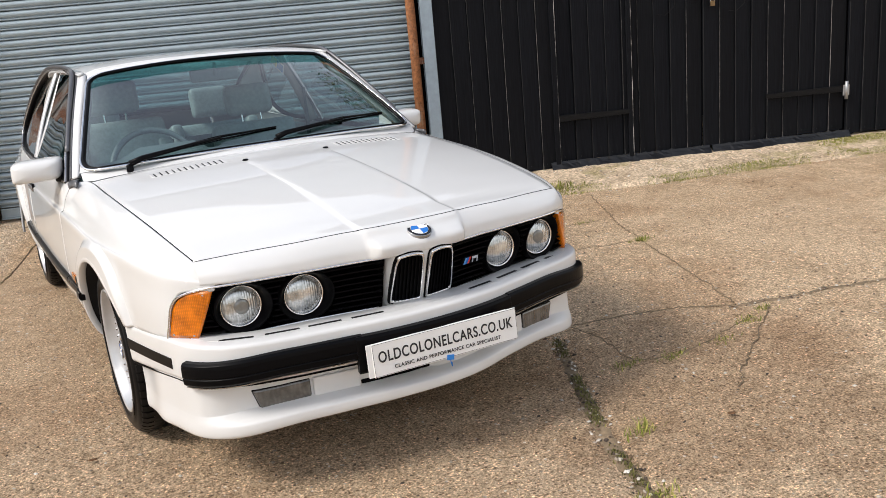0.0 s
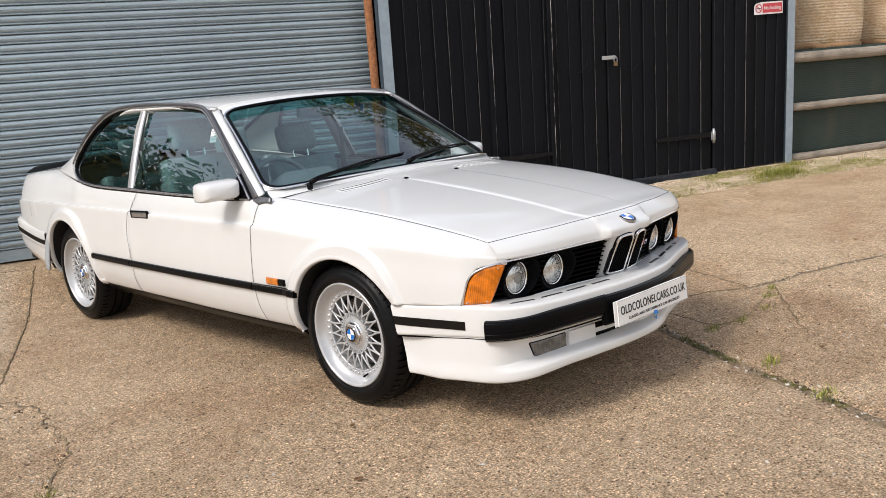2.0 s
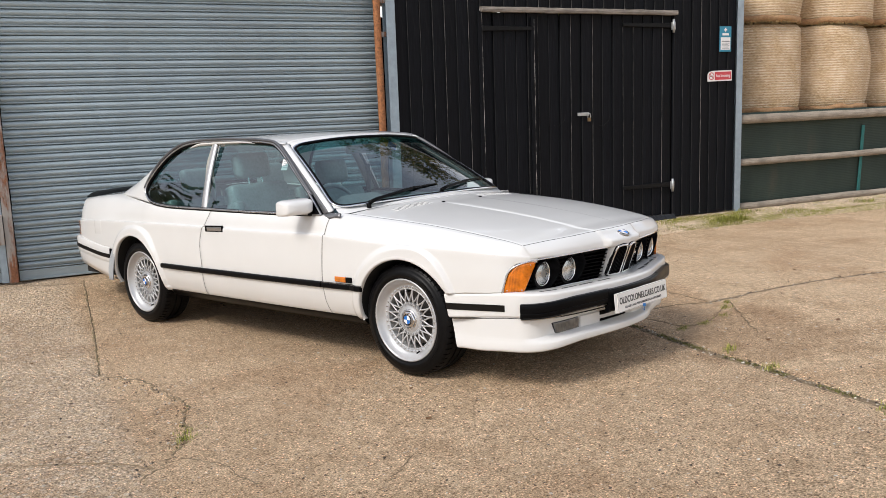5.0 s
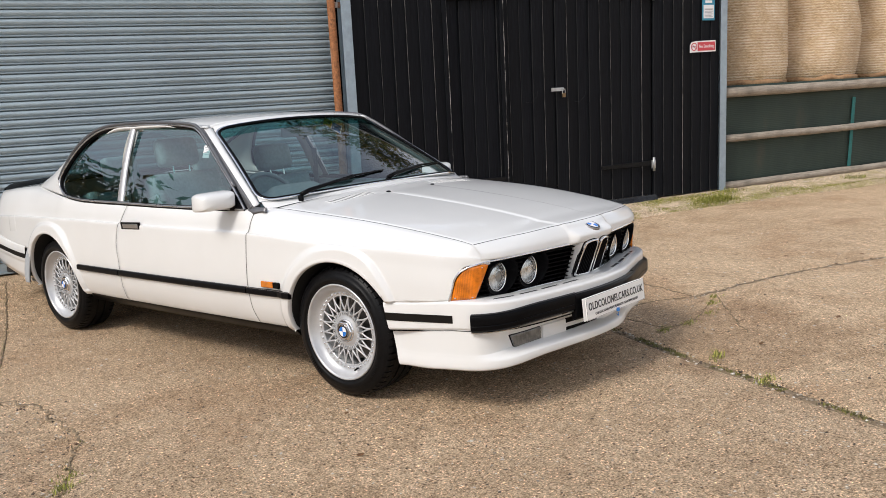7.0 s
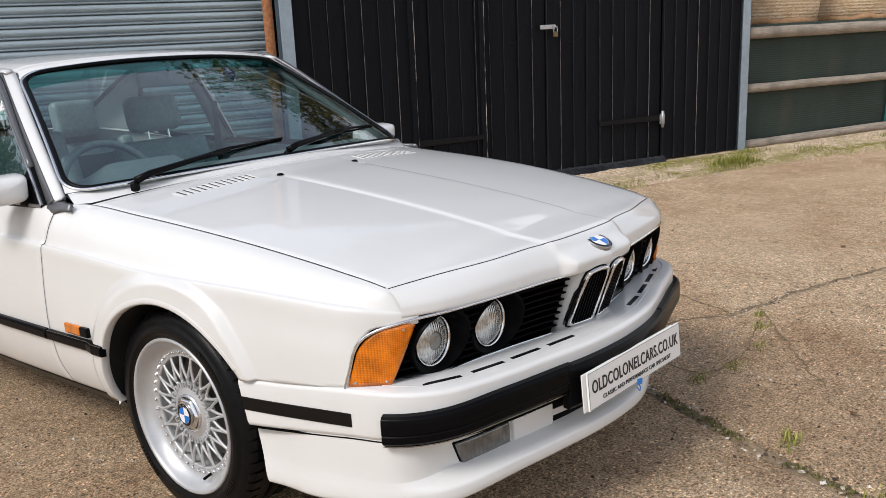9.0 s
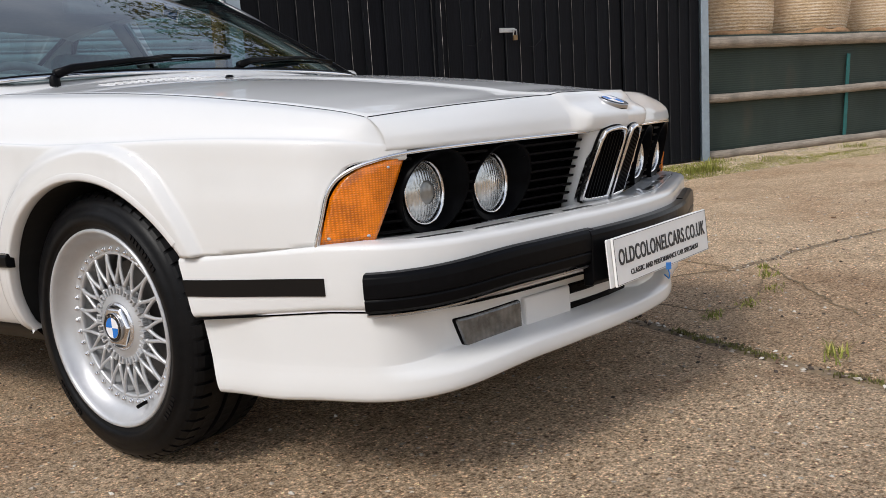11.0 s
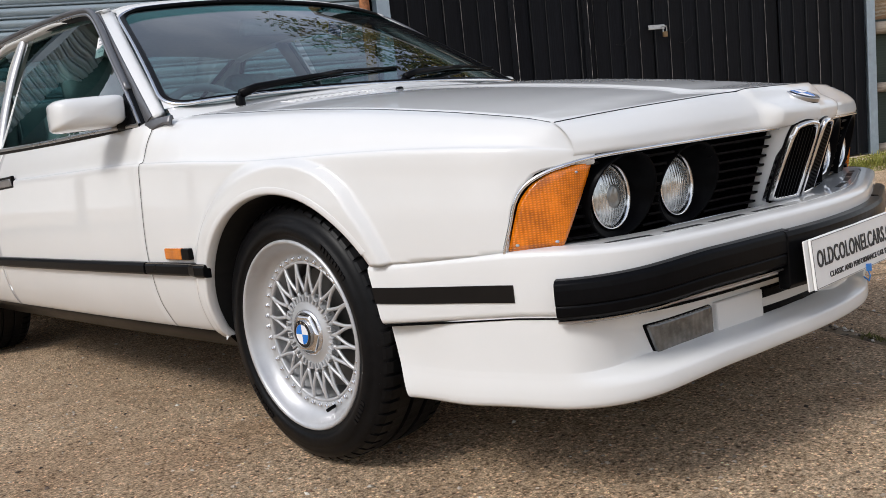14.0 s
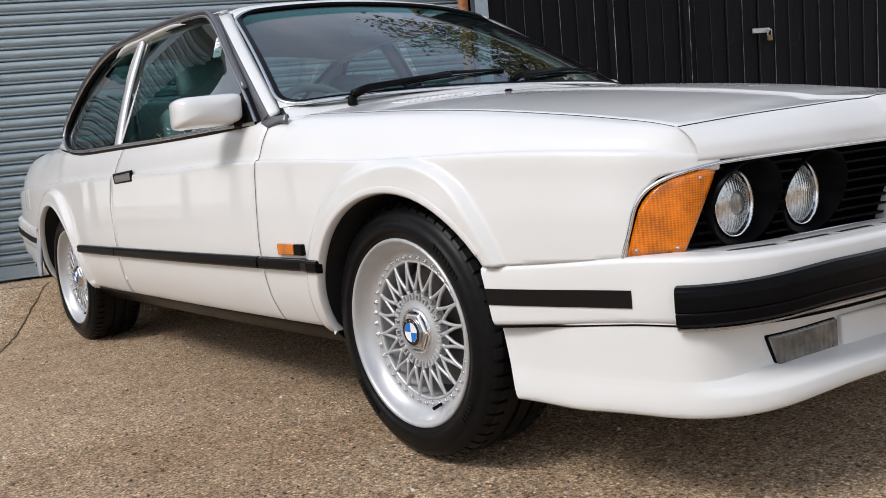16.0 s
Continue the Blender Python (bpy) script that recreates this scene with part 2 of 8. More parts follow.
def black_boards_material():
    m, n, l, b = nodes_of("black stained boards", 0.75)
    co = n.new("ShaderNodeTexCoord").outputs["Object"]
    info = n.new("ShaderNodeObjectInfo")
    grain = tex_noise(n, l, 14, 8, 0.7, co, (6, 6, 0.25))
    wear = tex_noise(n, l, 3, 5, 0.6, co, (3, 3, 0.4))
    base = ramp(n, l, grain, [(0.3, (0.0020, 0.0024, 0.0036)), (0.7, (0.0092, 0.0104, 0.0140))])
    base = mix(n, l, ramp(n, l, wear, [(0.60, (0, 0, 0)), (0.70, (0.7, 0.7, 0.7))]), base, (0.027, 0.026, 0.026))
    rub = tex_noise(n, l, 16, 7, 0.75, co, (2.2, 1, 0.35))
    base = mix(n, l, ramp(n, l, rub, [(0.665, (0, 0, 0)), (0.70, (0.8, 0.8, 0.8))]), base, (0.075, 0.075, 0.075))
    base = mix(n, l, maths(n, l, 'MULTIPLY', info.outputs["Random"], 0.5), base, (0.0042, 0.0044, 0.005))
    l.new(base, b.inputs["Base Color"])
    b.inputs["Specular IOR Level"].default_value = 0.12
    bump(n, l, b, grain, 0.4, 0.003)
    return m


def weathered_wood(name, a=(0.16, 0.125, 0.095), c=(0.34, 0.29, 0.235), along=(0.5, 8, 8)):
    m, n, l, b = nodes_of(name, 0.85)
    co = n.new("ShaderNodeTexCoord").outputs["Object"]
    grain = tex_noise(n, l, 9, 8, 0.72, co, along)
    blot = tex_noise(n, l, 4, 4, 0.6, co)
    base = ramp(n, l, grain, [(0.3, a), (0.72, c)])
    base = mix(n, l, ramp(n, l, blot, [(0.45, (0, 0, 0)), (0.75, (0.6, 0.6, 0.6))]), base, tuple(v * 0.55 for v in a))
    l.new(base, b.inputs["Base Color"])
    bump(n, l, b, grain, 0.5, 0.006)
    return m


def rusty(name, paint, rust=(0.16, 0.062, 0.026), amount=0.5, stretch=(4, 4, 0.7)):
    m, n, l, b = nodes_of(name, 0.75)
    co = n.new("ShaderNodeTexCoord").outputs["Object"]
    where = tex_noise(n, l, 3.5, 7, 0.7, co, stretch)
    fine = tex_noise(n, l, 45, 6, 0.7, co)
    r = ramp(n, l, fine, [(0.3, tuple(v * 0.5 for v in rust)), (0.7, tuple(min(1, v * 1.9) for v in rust))])
    edge = 0.5 + (0.5 - amount) * 0.5
    base = mix(n, l, ramp(n, l, where, [(edge - 0.06, (0, 0, 0)), (edge + 0.06, (1, 1, 1))]), paint, r)
    l.new(base, b.inputs["Base Color"])
    bump(n, l, b, fine, 0.35, 0.003)
    return m


def shutter_material():
    m, n, l, b = nodes_of("grey painted shutter steel", 0.42, 0.25)
    co = n.new("ShaderNodeTexCoord").outputs["Object"]
    info = n.new("ShaderNodeObjectInfo")
    dirt = tex_noise(n, l, 1.3, 6, 0.65, co, (0.6, 1, 2.5))
    fine = tex_noise(n, l, 30, 6, 0.7, co, (0.25, 1, 2))
    base = ramp(n, l, fine, [(0.25, (0.275, 0.338, 0.370)), (0.75, (0.385, 0.455, 0.488))])
    base = mix(n, l, ramp(n, l, dirt, [(0.45, (0, 0, 0)), (0.8, (0.5, 0.5, 0.5))]), base, (0.255, 0.28, 0.295))
    base = mix(n, l, maths(n, l, 'MULTIPLY', info.outputs["Random"], 0.25), base, (0.27, 0.315, 0.36))
    l.new(base, b.inputs["Base Color"])
    bump(n, l, b, fine, 0.12, 0.002)
    return m


def hay_material():
    m, n, l, b = nodes_of("net-wrapped hay", 0.9)
    co = n.new("ShaderNodeTexCoord").outputs["Object"]
    straw = tex_noise(n, l, 26, 8, 0.75, co, (1.2, 1.2, 3))
    big = tex_noise(n, l, 2.5, 4, 0.6, co)
    base = ramp(n, l, straw, [(0.30, (0.18, 0.105, 0.045)), (0.5, (0.46, 0.32, 0.175)), (0.72, (0.74, 0.60, 0.42))])
    base = mix(n, l, ramp(n, l, big, [(0.4, (0, 0, 0)), (0.75, (0.6, 0.6, 0.6))]), base, (0.58, 0.42, 0.27))
    wave = n.new("ShaderNodeTexWave")
    wave.bands_direction = 'Z'
    wave.inputs["Scale"].default_value, wave.inputs["Distortion"].default_value, wave.inputs["Detail"].default_value = 9.5, 1.6, 2
    wave.inputs["Detail Scale"].default_value = 3
    l.new(co, wave.inputs["Vector"])
    net = ramp(n, l, wave.outputs["Fac"], [(0.3, (0, 0, 0)), (0.8, (1, 1, 1))])
    broken = ramp(n, l, tex_noise(n, l, 7, 4, 0.6, co), [(0.36, (0.05, 0.05, 0.05)), (0.66, (0.62, 0.62, 0.62))])
    base = mix(n, l, maths(n, l, 'MULTIPLY', net, broken), base, (0.80, 0.71, 0.58))
    l.new(base, b.inputs["Base Color"])
    bump(n, l, b, maths(n, l, 'MULTIPLY_ADD', wave.outputs["Fac"], 0.5, straw), 0.6, 0.012)
    return m


def netting_material():
    m, n, l, b = nodes_of("green windbreak netting", 0.8)
    co = n.new("ShaderNodeTexCoord").outputs["Object"]
    wv = n.new("ShaderNodeTexWave")
    wv.bands_direction = 'Z'
    wv.inputs["Scale"].default_value, wv.inputs["Distortion"].default_value = 14, 1.5
    l.new(co, wv.inputs["Vector"])
    fade = tex_noise(n, l, 1.6, 5, 0.6, co, (1.5, 1, 0.5))
    base = ramp(n, l, fade, [(0.3, (0.010, 0.023, 0.018)), (0.6, (0.021, 0.036, 0.027)), (0.8, (0.052, 0.046, 0.032))])
    base = mix(n, l, maths(n, l, 'MULTIPLY', wv.outputs["Fac"], 0.22), base, (0.044, 0.054, 0.041))
    l.new(base, b.inputs["Base Color"])
    bump(n, l, b, wv.outputs["Fac"], 0.4, 0.004)
    return m


CONCRETE = concrete_material()
BOARDS = black_boards_material()
WORN_EDGE = worn_edge_material()
LINTEL_WOOD = weathered_wood("grey weathered beam", (0.10, 0.085, 0.07), (0.36, 0.32, 0.28))
RAIL_WOOD = weathered_wood("pale weathered rail", (0.17, 0.14, 0.11), (0.42, 0.365, 0.295))
POST_PAINT = plain("grey painted steel post", (0.27, 0.33, 0.38), 0.5, 0.1, 0.2, 14, 0.1)
RUST_PIPE = rusty("rusty steel pipe", (0.36, 0.24, 0.16), (0.24, 0.095, 0.035), 0.72)
RUST_GUIDE = rusty("rusty shutter guide", (0.30, 0.28, 0.26), (0.15, 0.06, 0.028), 0.5)
SHUTTER = shutter_material()
HAY = hay_material()
TWINE = plain("brown hay edge", (0.34, 0.20, 0.10), 0.85, 0, 0.4, 30)
STRAW = plain("loose straw", (0.36, 0.25, 0.11), 0.9, 0, 0.5, 60)
NETTING = netting_material()
TEAL = plain("teal webbing", (0.012, 0.12, 0.115), 0.7, 0, 0.3, 20)
GALV = plain("galvanised steel", (0.42, 0.43, 0.44), 0.45, 0.7, 0.2, 40)
BLACK_IRON = plain("black painted iron", (0.0035, 0.0035, 0.004), 0.6, 0, 0.5, 30, 0.3, spec=0.2)
SIGN_WHITE = plain("white sign plastic", (0.75, 0.74, 0.74), 0.4, 0, 0.05)
SIGN_RED = plain("red sign print", (0.52, 0.045, 0.06), 0.4, 0, 0.08)
SIGN_BLUE = plain("blue sign print", (0.02, 0.21, 0.33), 0.4, 0, 0.08)
SIGN_GREY = plain("grey print", (0.35, 0.37, 0.4), 0.5, 0, 0.1)
ROOFING = plain("grey roof sheet", (0.2, 0.2, 0.2), 0.8, 0, 0.3, 6, 0.2)
MOSS = grit_material("moss", [(0.0, (0.075, 0.062, 0.022)), (0.6, (0.125, 0.125, 0.030)), (1.0, (0.21, 0.19, 0.055))])
GRASS = grit_material("weed leaves", [(0.0, (0.11, 0.115, 0.018)), (0.6, (0.21, 0.225, 0.032)), (1.0, (0.42, 0.38, 0.10))])
CRACK = plain("soil in a crack", (0.20, 0.145, 0.088), 0.95, 0, 0.7, 70, 0.6)


# ---------------------------------------------------------------- builders
def link_mesh(name, bm, mat, smooth=False, bevel=0.0):
    me = bpy.data.meshes.new(name)
    bm.normal_update()
    bm.to_mesh(me)
    bm.free()
    for mm in (mat if isinstance(mat, (list, tuple)) else [mat]):
        me.materials.append(mm)
    if smooth:
        me.polygons.foreach_set("use_smooth", [True] * len(me.polygons))
    ob = new(name, me)
    if bevel:
        bv = ob.modifiers.new("bevel", 'BEVEL')
        bv.width, bv.segments, bv.limit_method, bv.angle_limit = bevel, 2, 'ANGLE', radians(35)
        bv.harden_normals = False
    return ob


def part(name, bm, mat, parent, label="", smooth=False, bevel=0.0, at=None):
    ob = link_mesh(name, bm, mat, smooth, bevel)
    ob.parent = parent
    if at is not None:
        ob.matrix_basis = at
    if label:
        tagged(ob, label)
    return ob


def share(name, me, parent, at):
    """One more piece on a mesh that others use too."""
    ob = new(name, me)
    ob.parent = parent
    ob.matrix_basis = at
    return ob


def thing(name, m, label, category, group="", kind=""):
    ob = new(name)
    ob.matrix_world = m
    ob.empty_display_size = 0.1
    return tagged(ob, label, category, group, kind)


def box(bm, x0, x1, y0, y1, z0, z1, m=None):
    """A box between two corners, added to bm."""
    v = [bm.verts.new(Vector(p) if m is None else m @ Vector(p)) for p in
         ((x0, y0, z0), (x1, y0, z0), (x1, y1, z0), (x0, y1, z0), (x0, y0, z1), (x1, y0, z1), (x1, y1, z1), (x0, y1, z1))]
    for f in ((3, 2, 1, 0), (4, 5, 6, 7), (0, 1, 5, 4), (1, 2, 6, 5), (2, 3, 7, 6), (3, 0, 4, 7)):
        bm.faces.new([v[i] for i in f])
    return bm


def boxed(*a, m=None):
    return box(bmesh.new(), *a, m=m)


def tube(bm, path, radius, sides=10, caps=True):
    """A round bar along a list of points; radius may be a list."""
    rad = radius if isinstance(radius, (list, tuple)) else [radius] * len(path)
    path = [Vector(p) for p in path]
    rings = []
    side = None
    for i, p in enumerate(path):
        way = (path[min(i + 1, len(path) - 1)] - path[max(i - 1, 0)]).normalized()
        if side is None:
            side = way.orthogonal().normalized()
        side = (side - way * side.dot(way)).normalized()
        up = way.cross(side)
        rings.append([bm.verts.new(p + rad[i] * (math.cos(a) * side + math.sin(a) * up))
                      for a in (2 * math.pi * k / sides for k in range(sides))])
    for a, b in zip(rings, rings[1:]):
        for k in range(sides):
            bm.faces.new((a[k], a[(k + 1) % sides], b[(k + 1) % sides], b[k]))
    if caps:
        bm.faces.new(rings[0][::-1])
        bm.faces.new(rings[-1])
    return bm


def lathe(bm, profile, steps=48, axis='X', m=None):
    """Turns a profile of (radius, along) about an axis."""
    rings = []
    for r, h in profile:
        ring = []
        for k in range(steps):
            a = 2 * math.pi * k / steps
            c, s = r * math.cos(a), r * math.sin(a)
            p = Vector((h, c, s)) if axis == 'X' else Vector((c, h, s)) if axis == 'Y' else Vector((c, s, h))
            ring.append(bm.verts.new(p if m is None else m @ p))
        rings.append(ring)
    for a, b in zip(rings, rings[1:]):
        for k in range(steps):
            bm.faces.new((a[k], a[(k + 1) % steps], b[(k + 1) % steps], b[k]))
    return rings


def sheet(bm, rows, closed=False):
    """A surface through rows of points of the same length."""
    vs = [[bm.verts.new(p) for p in r] for r in rows]
    for a, b in zip(vs, vs[1:]):
        n = len(a)
        for k in range(n if closed else n - 1):
            try:
                bm.faces.new((a[k], a[(k + 1) % n], b[(k + 1) % n], b[k]))
            except ValueError:
                pass
    return vs


def smoothstep(a, b, x):
    t = max(0.0, min(1.0, (x - a) / (b - a)))
    return t * t * (3 - 2 * t)


def text_mesh(body, size, depth=0.001, spacing=1.0, bold=0.0):
    cu = bpy.data.curves.new("writing", 'FONT')
    cu.body, cu.size, cu.extrude, cu.align_x, cu.align_y = body, size, depth, 'CENTER', 'CENTER'
    cu.space_character, cu.offset = spacing, bold
    ob = bpy.data.objects.new("writing", cu)
    me = bpy.data.meshes.new_from_object(ob)
    bpy.data.objects.remove(ob)
    return me


# ---------------------------------------------------------------- the yard
# the row of buildings: x along it, y into it, z up
WALL = pose(2.228, 3.075, 0, 0, 0, -22.4)
WALL_BACK = WALL.inverted()


def ground_height(x, y):
    """Height above the plane on which the car stands."""
    w = WALL_BACK @ (YARD @ Vector((x, y, 0)))
    z = 0.0
    if w.y > -1.7:
        z += 0.165 * smoothstep(-1.45, -0.05, w.y) * smoothstep(0.6, -0.6, w.x)
    z += 0.006 * noise.noise((x * 0.7, y * 0.7, 0)) * smoothstep(0.4, 1.2, abs(x) + abs(y - 1.3) * 0.4)
    return z


def spaced(lo, hi, step, far):
    a = list(np.arange(lo, hi + 1e-6, step))
    d, s = step, step
    out = []
    while s < far:
        d *= 1.2
        s += d
        out.append(s)
    return [a[0] - v for v in reversed(out)] + a + [a[-1] + v for v in out]


# joints and cracks of the slabs, as lines on the yard
JOINT = [(0.85, -0.34), (0.73, -0.56), (0.6, -0.81), (0.5, -1.0), (0.4, -1.2), (0.3, -1.46), (0.17, -1.72), (0.0, -2.09), (-0.35, -2.8), (-0.8, -3.7)]
BROKEN_EDGE = [(-1.74, 1.48), (-1.67, 1.40), (-1.64, 1.21), (-1.66, 1.07), (-1.71, 0.89), (-1.71, 0.72), (-1.76, 0.57), (-1.93, 0.32), (-2.03, 0.15), (-2.13, 0.06), (-2.27, -0.05), (-2.4, -0.11)]
LEFT_JOINT = [(-0.56, 4.07), (-1.05, 2.96), (-1.31, 2.4), (-1.72, 1.54)]
FINE_CRACKS = (
    [(1.0, -0.26), (1.23, -0.31), (1.48, -0.40), (1.65, -0.53)],
    [(1.76, -0.66), (1.57, -0.78), (1.38, -0.9), (1.18, -1.03), (1.0, -1.16)],
    [(2.94, 1.97), (2.62, 1.4), (2.39, 1.0), (2.05, 0.25), (1.84, -0.22), (1.69, -0.53)],
    [(2.18, 1.28), (2.41, 1.24)], [(1.75, 0.78), (2.21, 0.65)],
    [(0.98, -0.27), (0.98, -0.46), (0.91, -0.74), (1.07, -0.81), (1.29, -0.77), (1.6, -0.7)],
    [(-2.68, 0.56), (-2.53, 0.37), (-2.38, 0.19), (-2.29, -0.04)], [(-1.14, 4.55), (-0.85, 4.12), (-0.6, 3.97)],
    [(-2.18, -0.03), (-2.1, -0.2), (-2.14, -0.4), (-2.14, -0.54)], [(-1.6, -0.8), (-1.73, -0.86), (-1.86, -0.91)])
WIDE_CRACK = [(1.65, -0.53), (1.80, -0.59), (2.12, -0.66), (2.47, -0.78), (2.84, -0.94), (3.31, -1.21), (3.9, -1.55)]


def off_line(X, Y, line):
    """Distance of grid points from a broken line."""
    best = np.full(X.shape, 1e9)
    for (ax, ay), (bx, by) in zip(line, line[1:]):
        dx, dy = bx - ax, by - ay
        t = np.clip(((X - ax) * dx + (Y - ay) * dy) / (dx * dx + dy * dy), 0, 1)
        best = np.minimum(best, np.hypot(X - ax - t * dx, Y - ay - t * dy))
    return best


def build_ground():
    xs, ys = np.array(spaced(-3.3, 4.2, 0.03, 500)), np.array(spaced(-2.4, 3.4, 0.03, 500))
    X, Y = np.meshgrid(xs, ys, indexing='ij')
    Z = np.array([[ground_height(x, y) for y in ys] for x in xs])
    Z -= 0.016 * np.clip(1 - off_line(X, Y, JOINT) / 0.05, 0, 1)
    Z -= 0.010 * np.clip(1 - off_line(X, Y, WIDE_CRACK) / 0.045, 0, 1)
    Z -= 0.008 * np.clip(1 - off_line(X, Y, LEFT_JOINT) / 0.04, 0, 1)
    for c in FINE_CRACKS[:3]:
        Z -= 0.005 * np.clip(1 - off_line(X, Y, c) / 0.04, 0, 1)
    # the slab has broken away on one side of an uneven edge
    ex = np.interp(Y, [p[1] for p in reversed(BROKEN_EDGE)], [p[0] for p in reversed(BROKEN_EDGE)])
    d = ex - X
    inside = (Y > -0.11) & (Y < 1.48) & (d > 0)
    fade = np.clip((Y + 0.11) / 0.2, 0, 1) * np.clip((1.48 - Y) / 0.2, 0, 1)
    Z -= np.where(inside, 0.022 * fade * np.clip(1 - d / 0.5, 0, 1) * np.clip(d / 0.03, 0, 1), 0)
    nx, ny = len(xs), len(ys)
    co = np.stack([X, Y, Z], -1).reshape(-1, 3)
    i = np.arange(nx * ny).reshape(nx, ny)
    quads = np.stack([i[:-1, :-1], i[1:, :-1], i[1:, 1:], i[:-1, 1:]], -1).reshape(-1, 4)
    me = bpy.data.meshes.new("ground")
    me.from_pydata(co.tolist(), [], quads.tolist())
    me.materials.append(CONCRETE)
    me.polygons.foreach_set("use_smooth", [True] * len(me.polygons))
    ob = new("ground", me)
    ob.matrix_world = YARD
    return tagged(ob, "worn brown-grey concrete yard with exposed pebbles", "ground", kind="structure")


build_ground()


def along(line, step):
    out = []
    for a, b in zip(line, line[1:]):
        a, b = Vector((*a, 0)), Vector((*b, 0))
        n = max(1, int((b - a).length / step))
        out += [a.lerp(b, k / n) for k in range(n)]
    return out + [Vector((*line[-1], 0))]


def crack_strip(bm, line, width, lift, jitter=0.012, seed=0):
    """Soil that fills a crack, with ragged edges."""
    P = along(line, 0.012)
    rows = []
    for i, p in enumerate(P):
        way = (P[min(i + 1, len(P) - 1)] - P[max(i - 1, 0)]).normalized()
        side = Vector((-way.y, way.x, 0))
        c = p + side * jitter * (noise.noise((i * 0.11, seed, 0)) + 0.6 * noise.noise((i * 0.45, seed, 3)))
        w = width * (0.55 + 0.75 * abs(noise.noise((i * 0.21, seed, 5))) + 0.5 * abs(noise.noise((i * 0.7, seed, 8)))) * min(1, 0.3 + i / 4, 0.3 + (len(P) - 1 - i) / 4)
        g = ground_height(c.x, c.y) + lift
        rows.append([c - side * w + Vector((0, 0, g - 0.004)), c - side * w * 0.5 + Vector((0, 0, g)), c + side * w * 0.5 + Vector((0, 0, g)), c + side * w + Vector((0, 0, g - 0.004))])
    sheet(bm, rows)
    return bm


def build_cracks():
    j = thing("slab_joint", YARD, "wide slab joint filled with grit, soil and moss", "joint", kind="structure")
    part("soil", crack_strip(bmesh.new(), JOINT, 0.036, -0.005, 0.02, 1), CRACK, j)
    j2 = thing("slab_crack", YARD, "dark open crack across the concrete slab", "crack", kind="structure")
    part("soil", crack_strip(bmesh.new(), WIDE_CRACK, 0.015, -0.001, 0.03, 2), CRACK, j2)
    j3 = thing("slab_joint", YARD, "narrow slab joint with soil and moss", "joint", kind="structure")
    part("soil", crack_strip(bmesh.new(), LEFT_JOINT, 0.007, -0.001, 0.012, 3), CRACK, j3)
    j4 = thing("broken_edge", YARD, "ragged broken edge of the concrete slab", "crack", kind="structure")
    part("soil", crack_strip(bmesh.new(), BROKEN_EDGE, 0.009, 0.001, 0.04, 4), CRACK, j4)
    for k, c in enumerate(FINE_CRACKS):
        f = thing("fine_crack", YARD, "fine dark crack in the concrete slab", "crack", "fine cracks in the yard", kind="structure")
        part("soil", crack_strip(bmesh.new(), c, 0.0032 if k != 2 else 0.0025, 0.0028, 0.02, 10 + k), CRACK, f)


build_cracks()


def blade(bm, p, h, lean, w, rnd):
    a = rnd.uniform(0, 2 * math.pi)
    side = Vector((math.cos(a), math.sin(a), 0)) * w
    out = Vector((math.cos(a + 1.57), math.sin(a + 1.57), 0)) * lean
    v = [bm.verts.new(q) for q in (p - side, p + side, p + out * 0.4 + side * 0.8 + Vector((0, 0, h * 0.65)), p + out * 0.4 - side * 0.8 + Vector((0, 0, h * 0.65)), p + out + Vector((0, 0, h)))]
    bm.faces.new(v[:4])
    bm.faces.new((v[3], v[2], v[4]))


def chip(bm, p, r, rnd):
    """One little angular stone."""
    rx, ry, rz = r * rnd.uniform(0.7, 1.3), r * rnd.uniform(0.6, 1.1), r * rnd.uniform(0.35, 0.7)
    m = pose(p[0], p[1], p[2], rnd.uniform(-20, 20), rnd.uniform(-20, 20), rnd.uniform(0, 360))
    v = [bm.verts.new(m @ Vector(q)) for q in ((rx, 0, 0), (0, ry, 0), (-rx, 0.2 * ry, 0), (0, -ry, 0), (0.1 * rx, 0, rz), (0, 0, -rz))]
    for i in range(4):
        bm.faces.new((v[i], v[(i + 1) % 4], v[4]))
        bm.faces.new((v[(i + 1) % 4], v[i], v[5]))


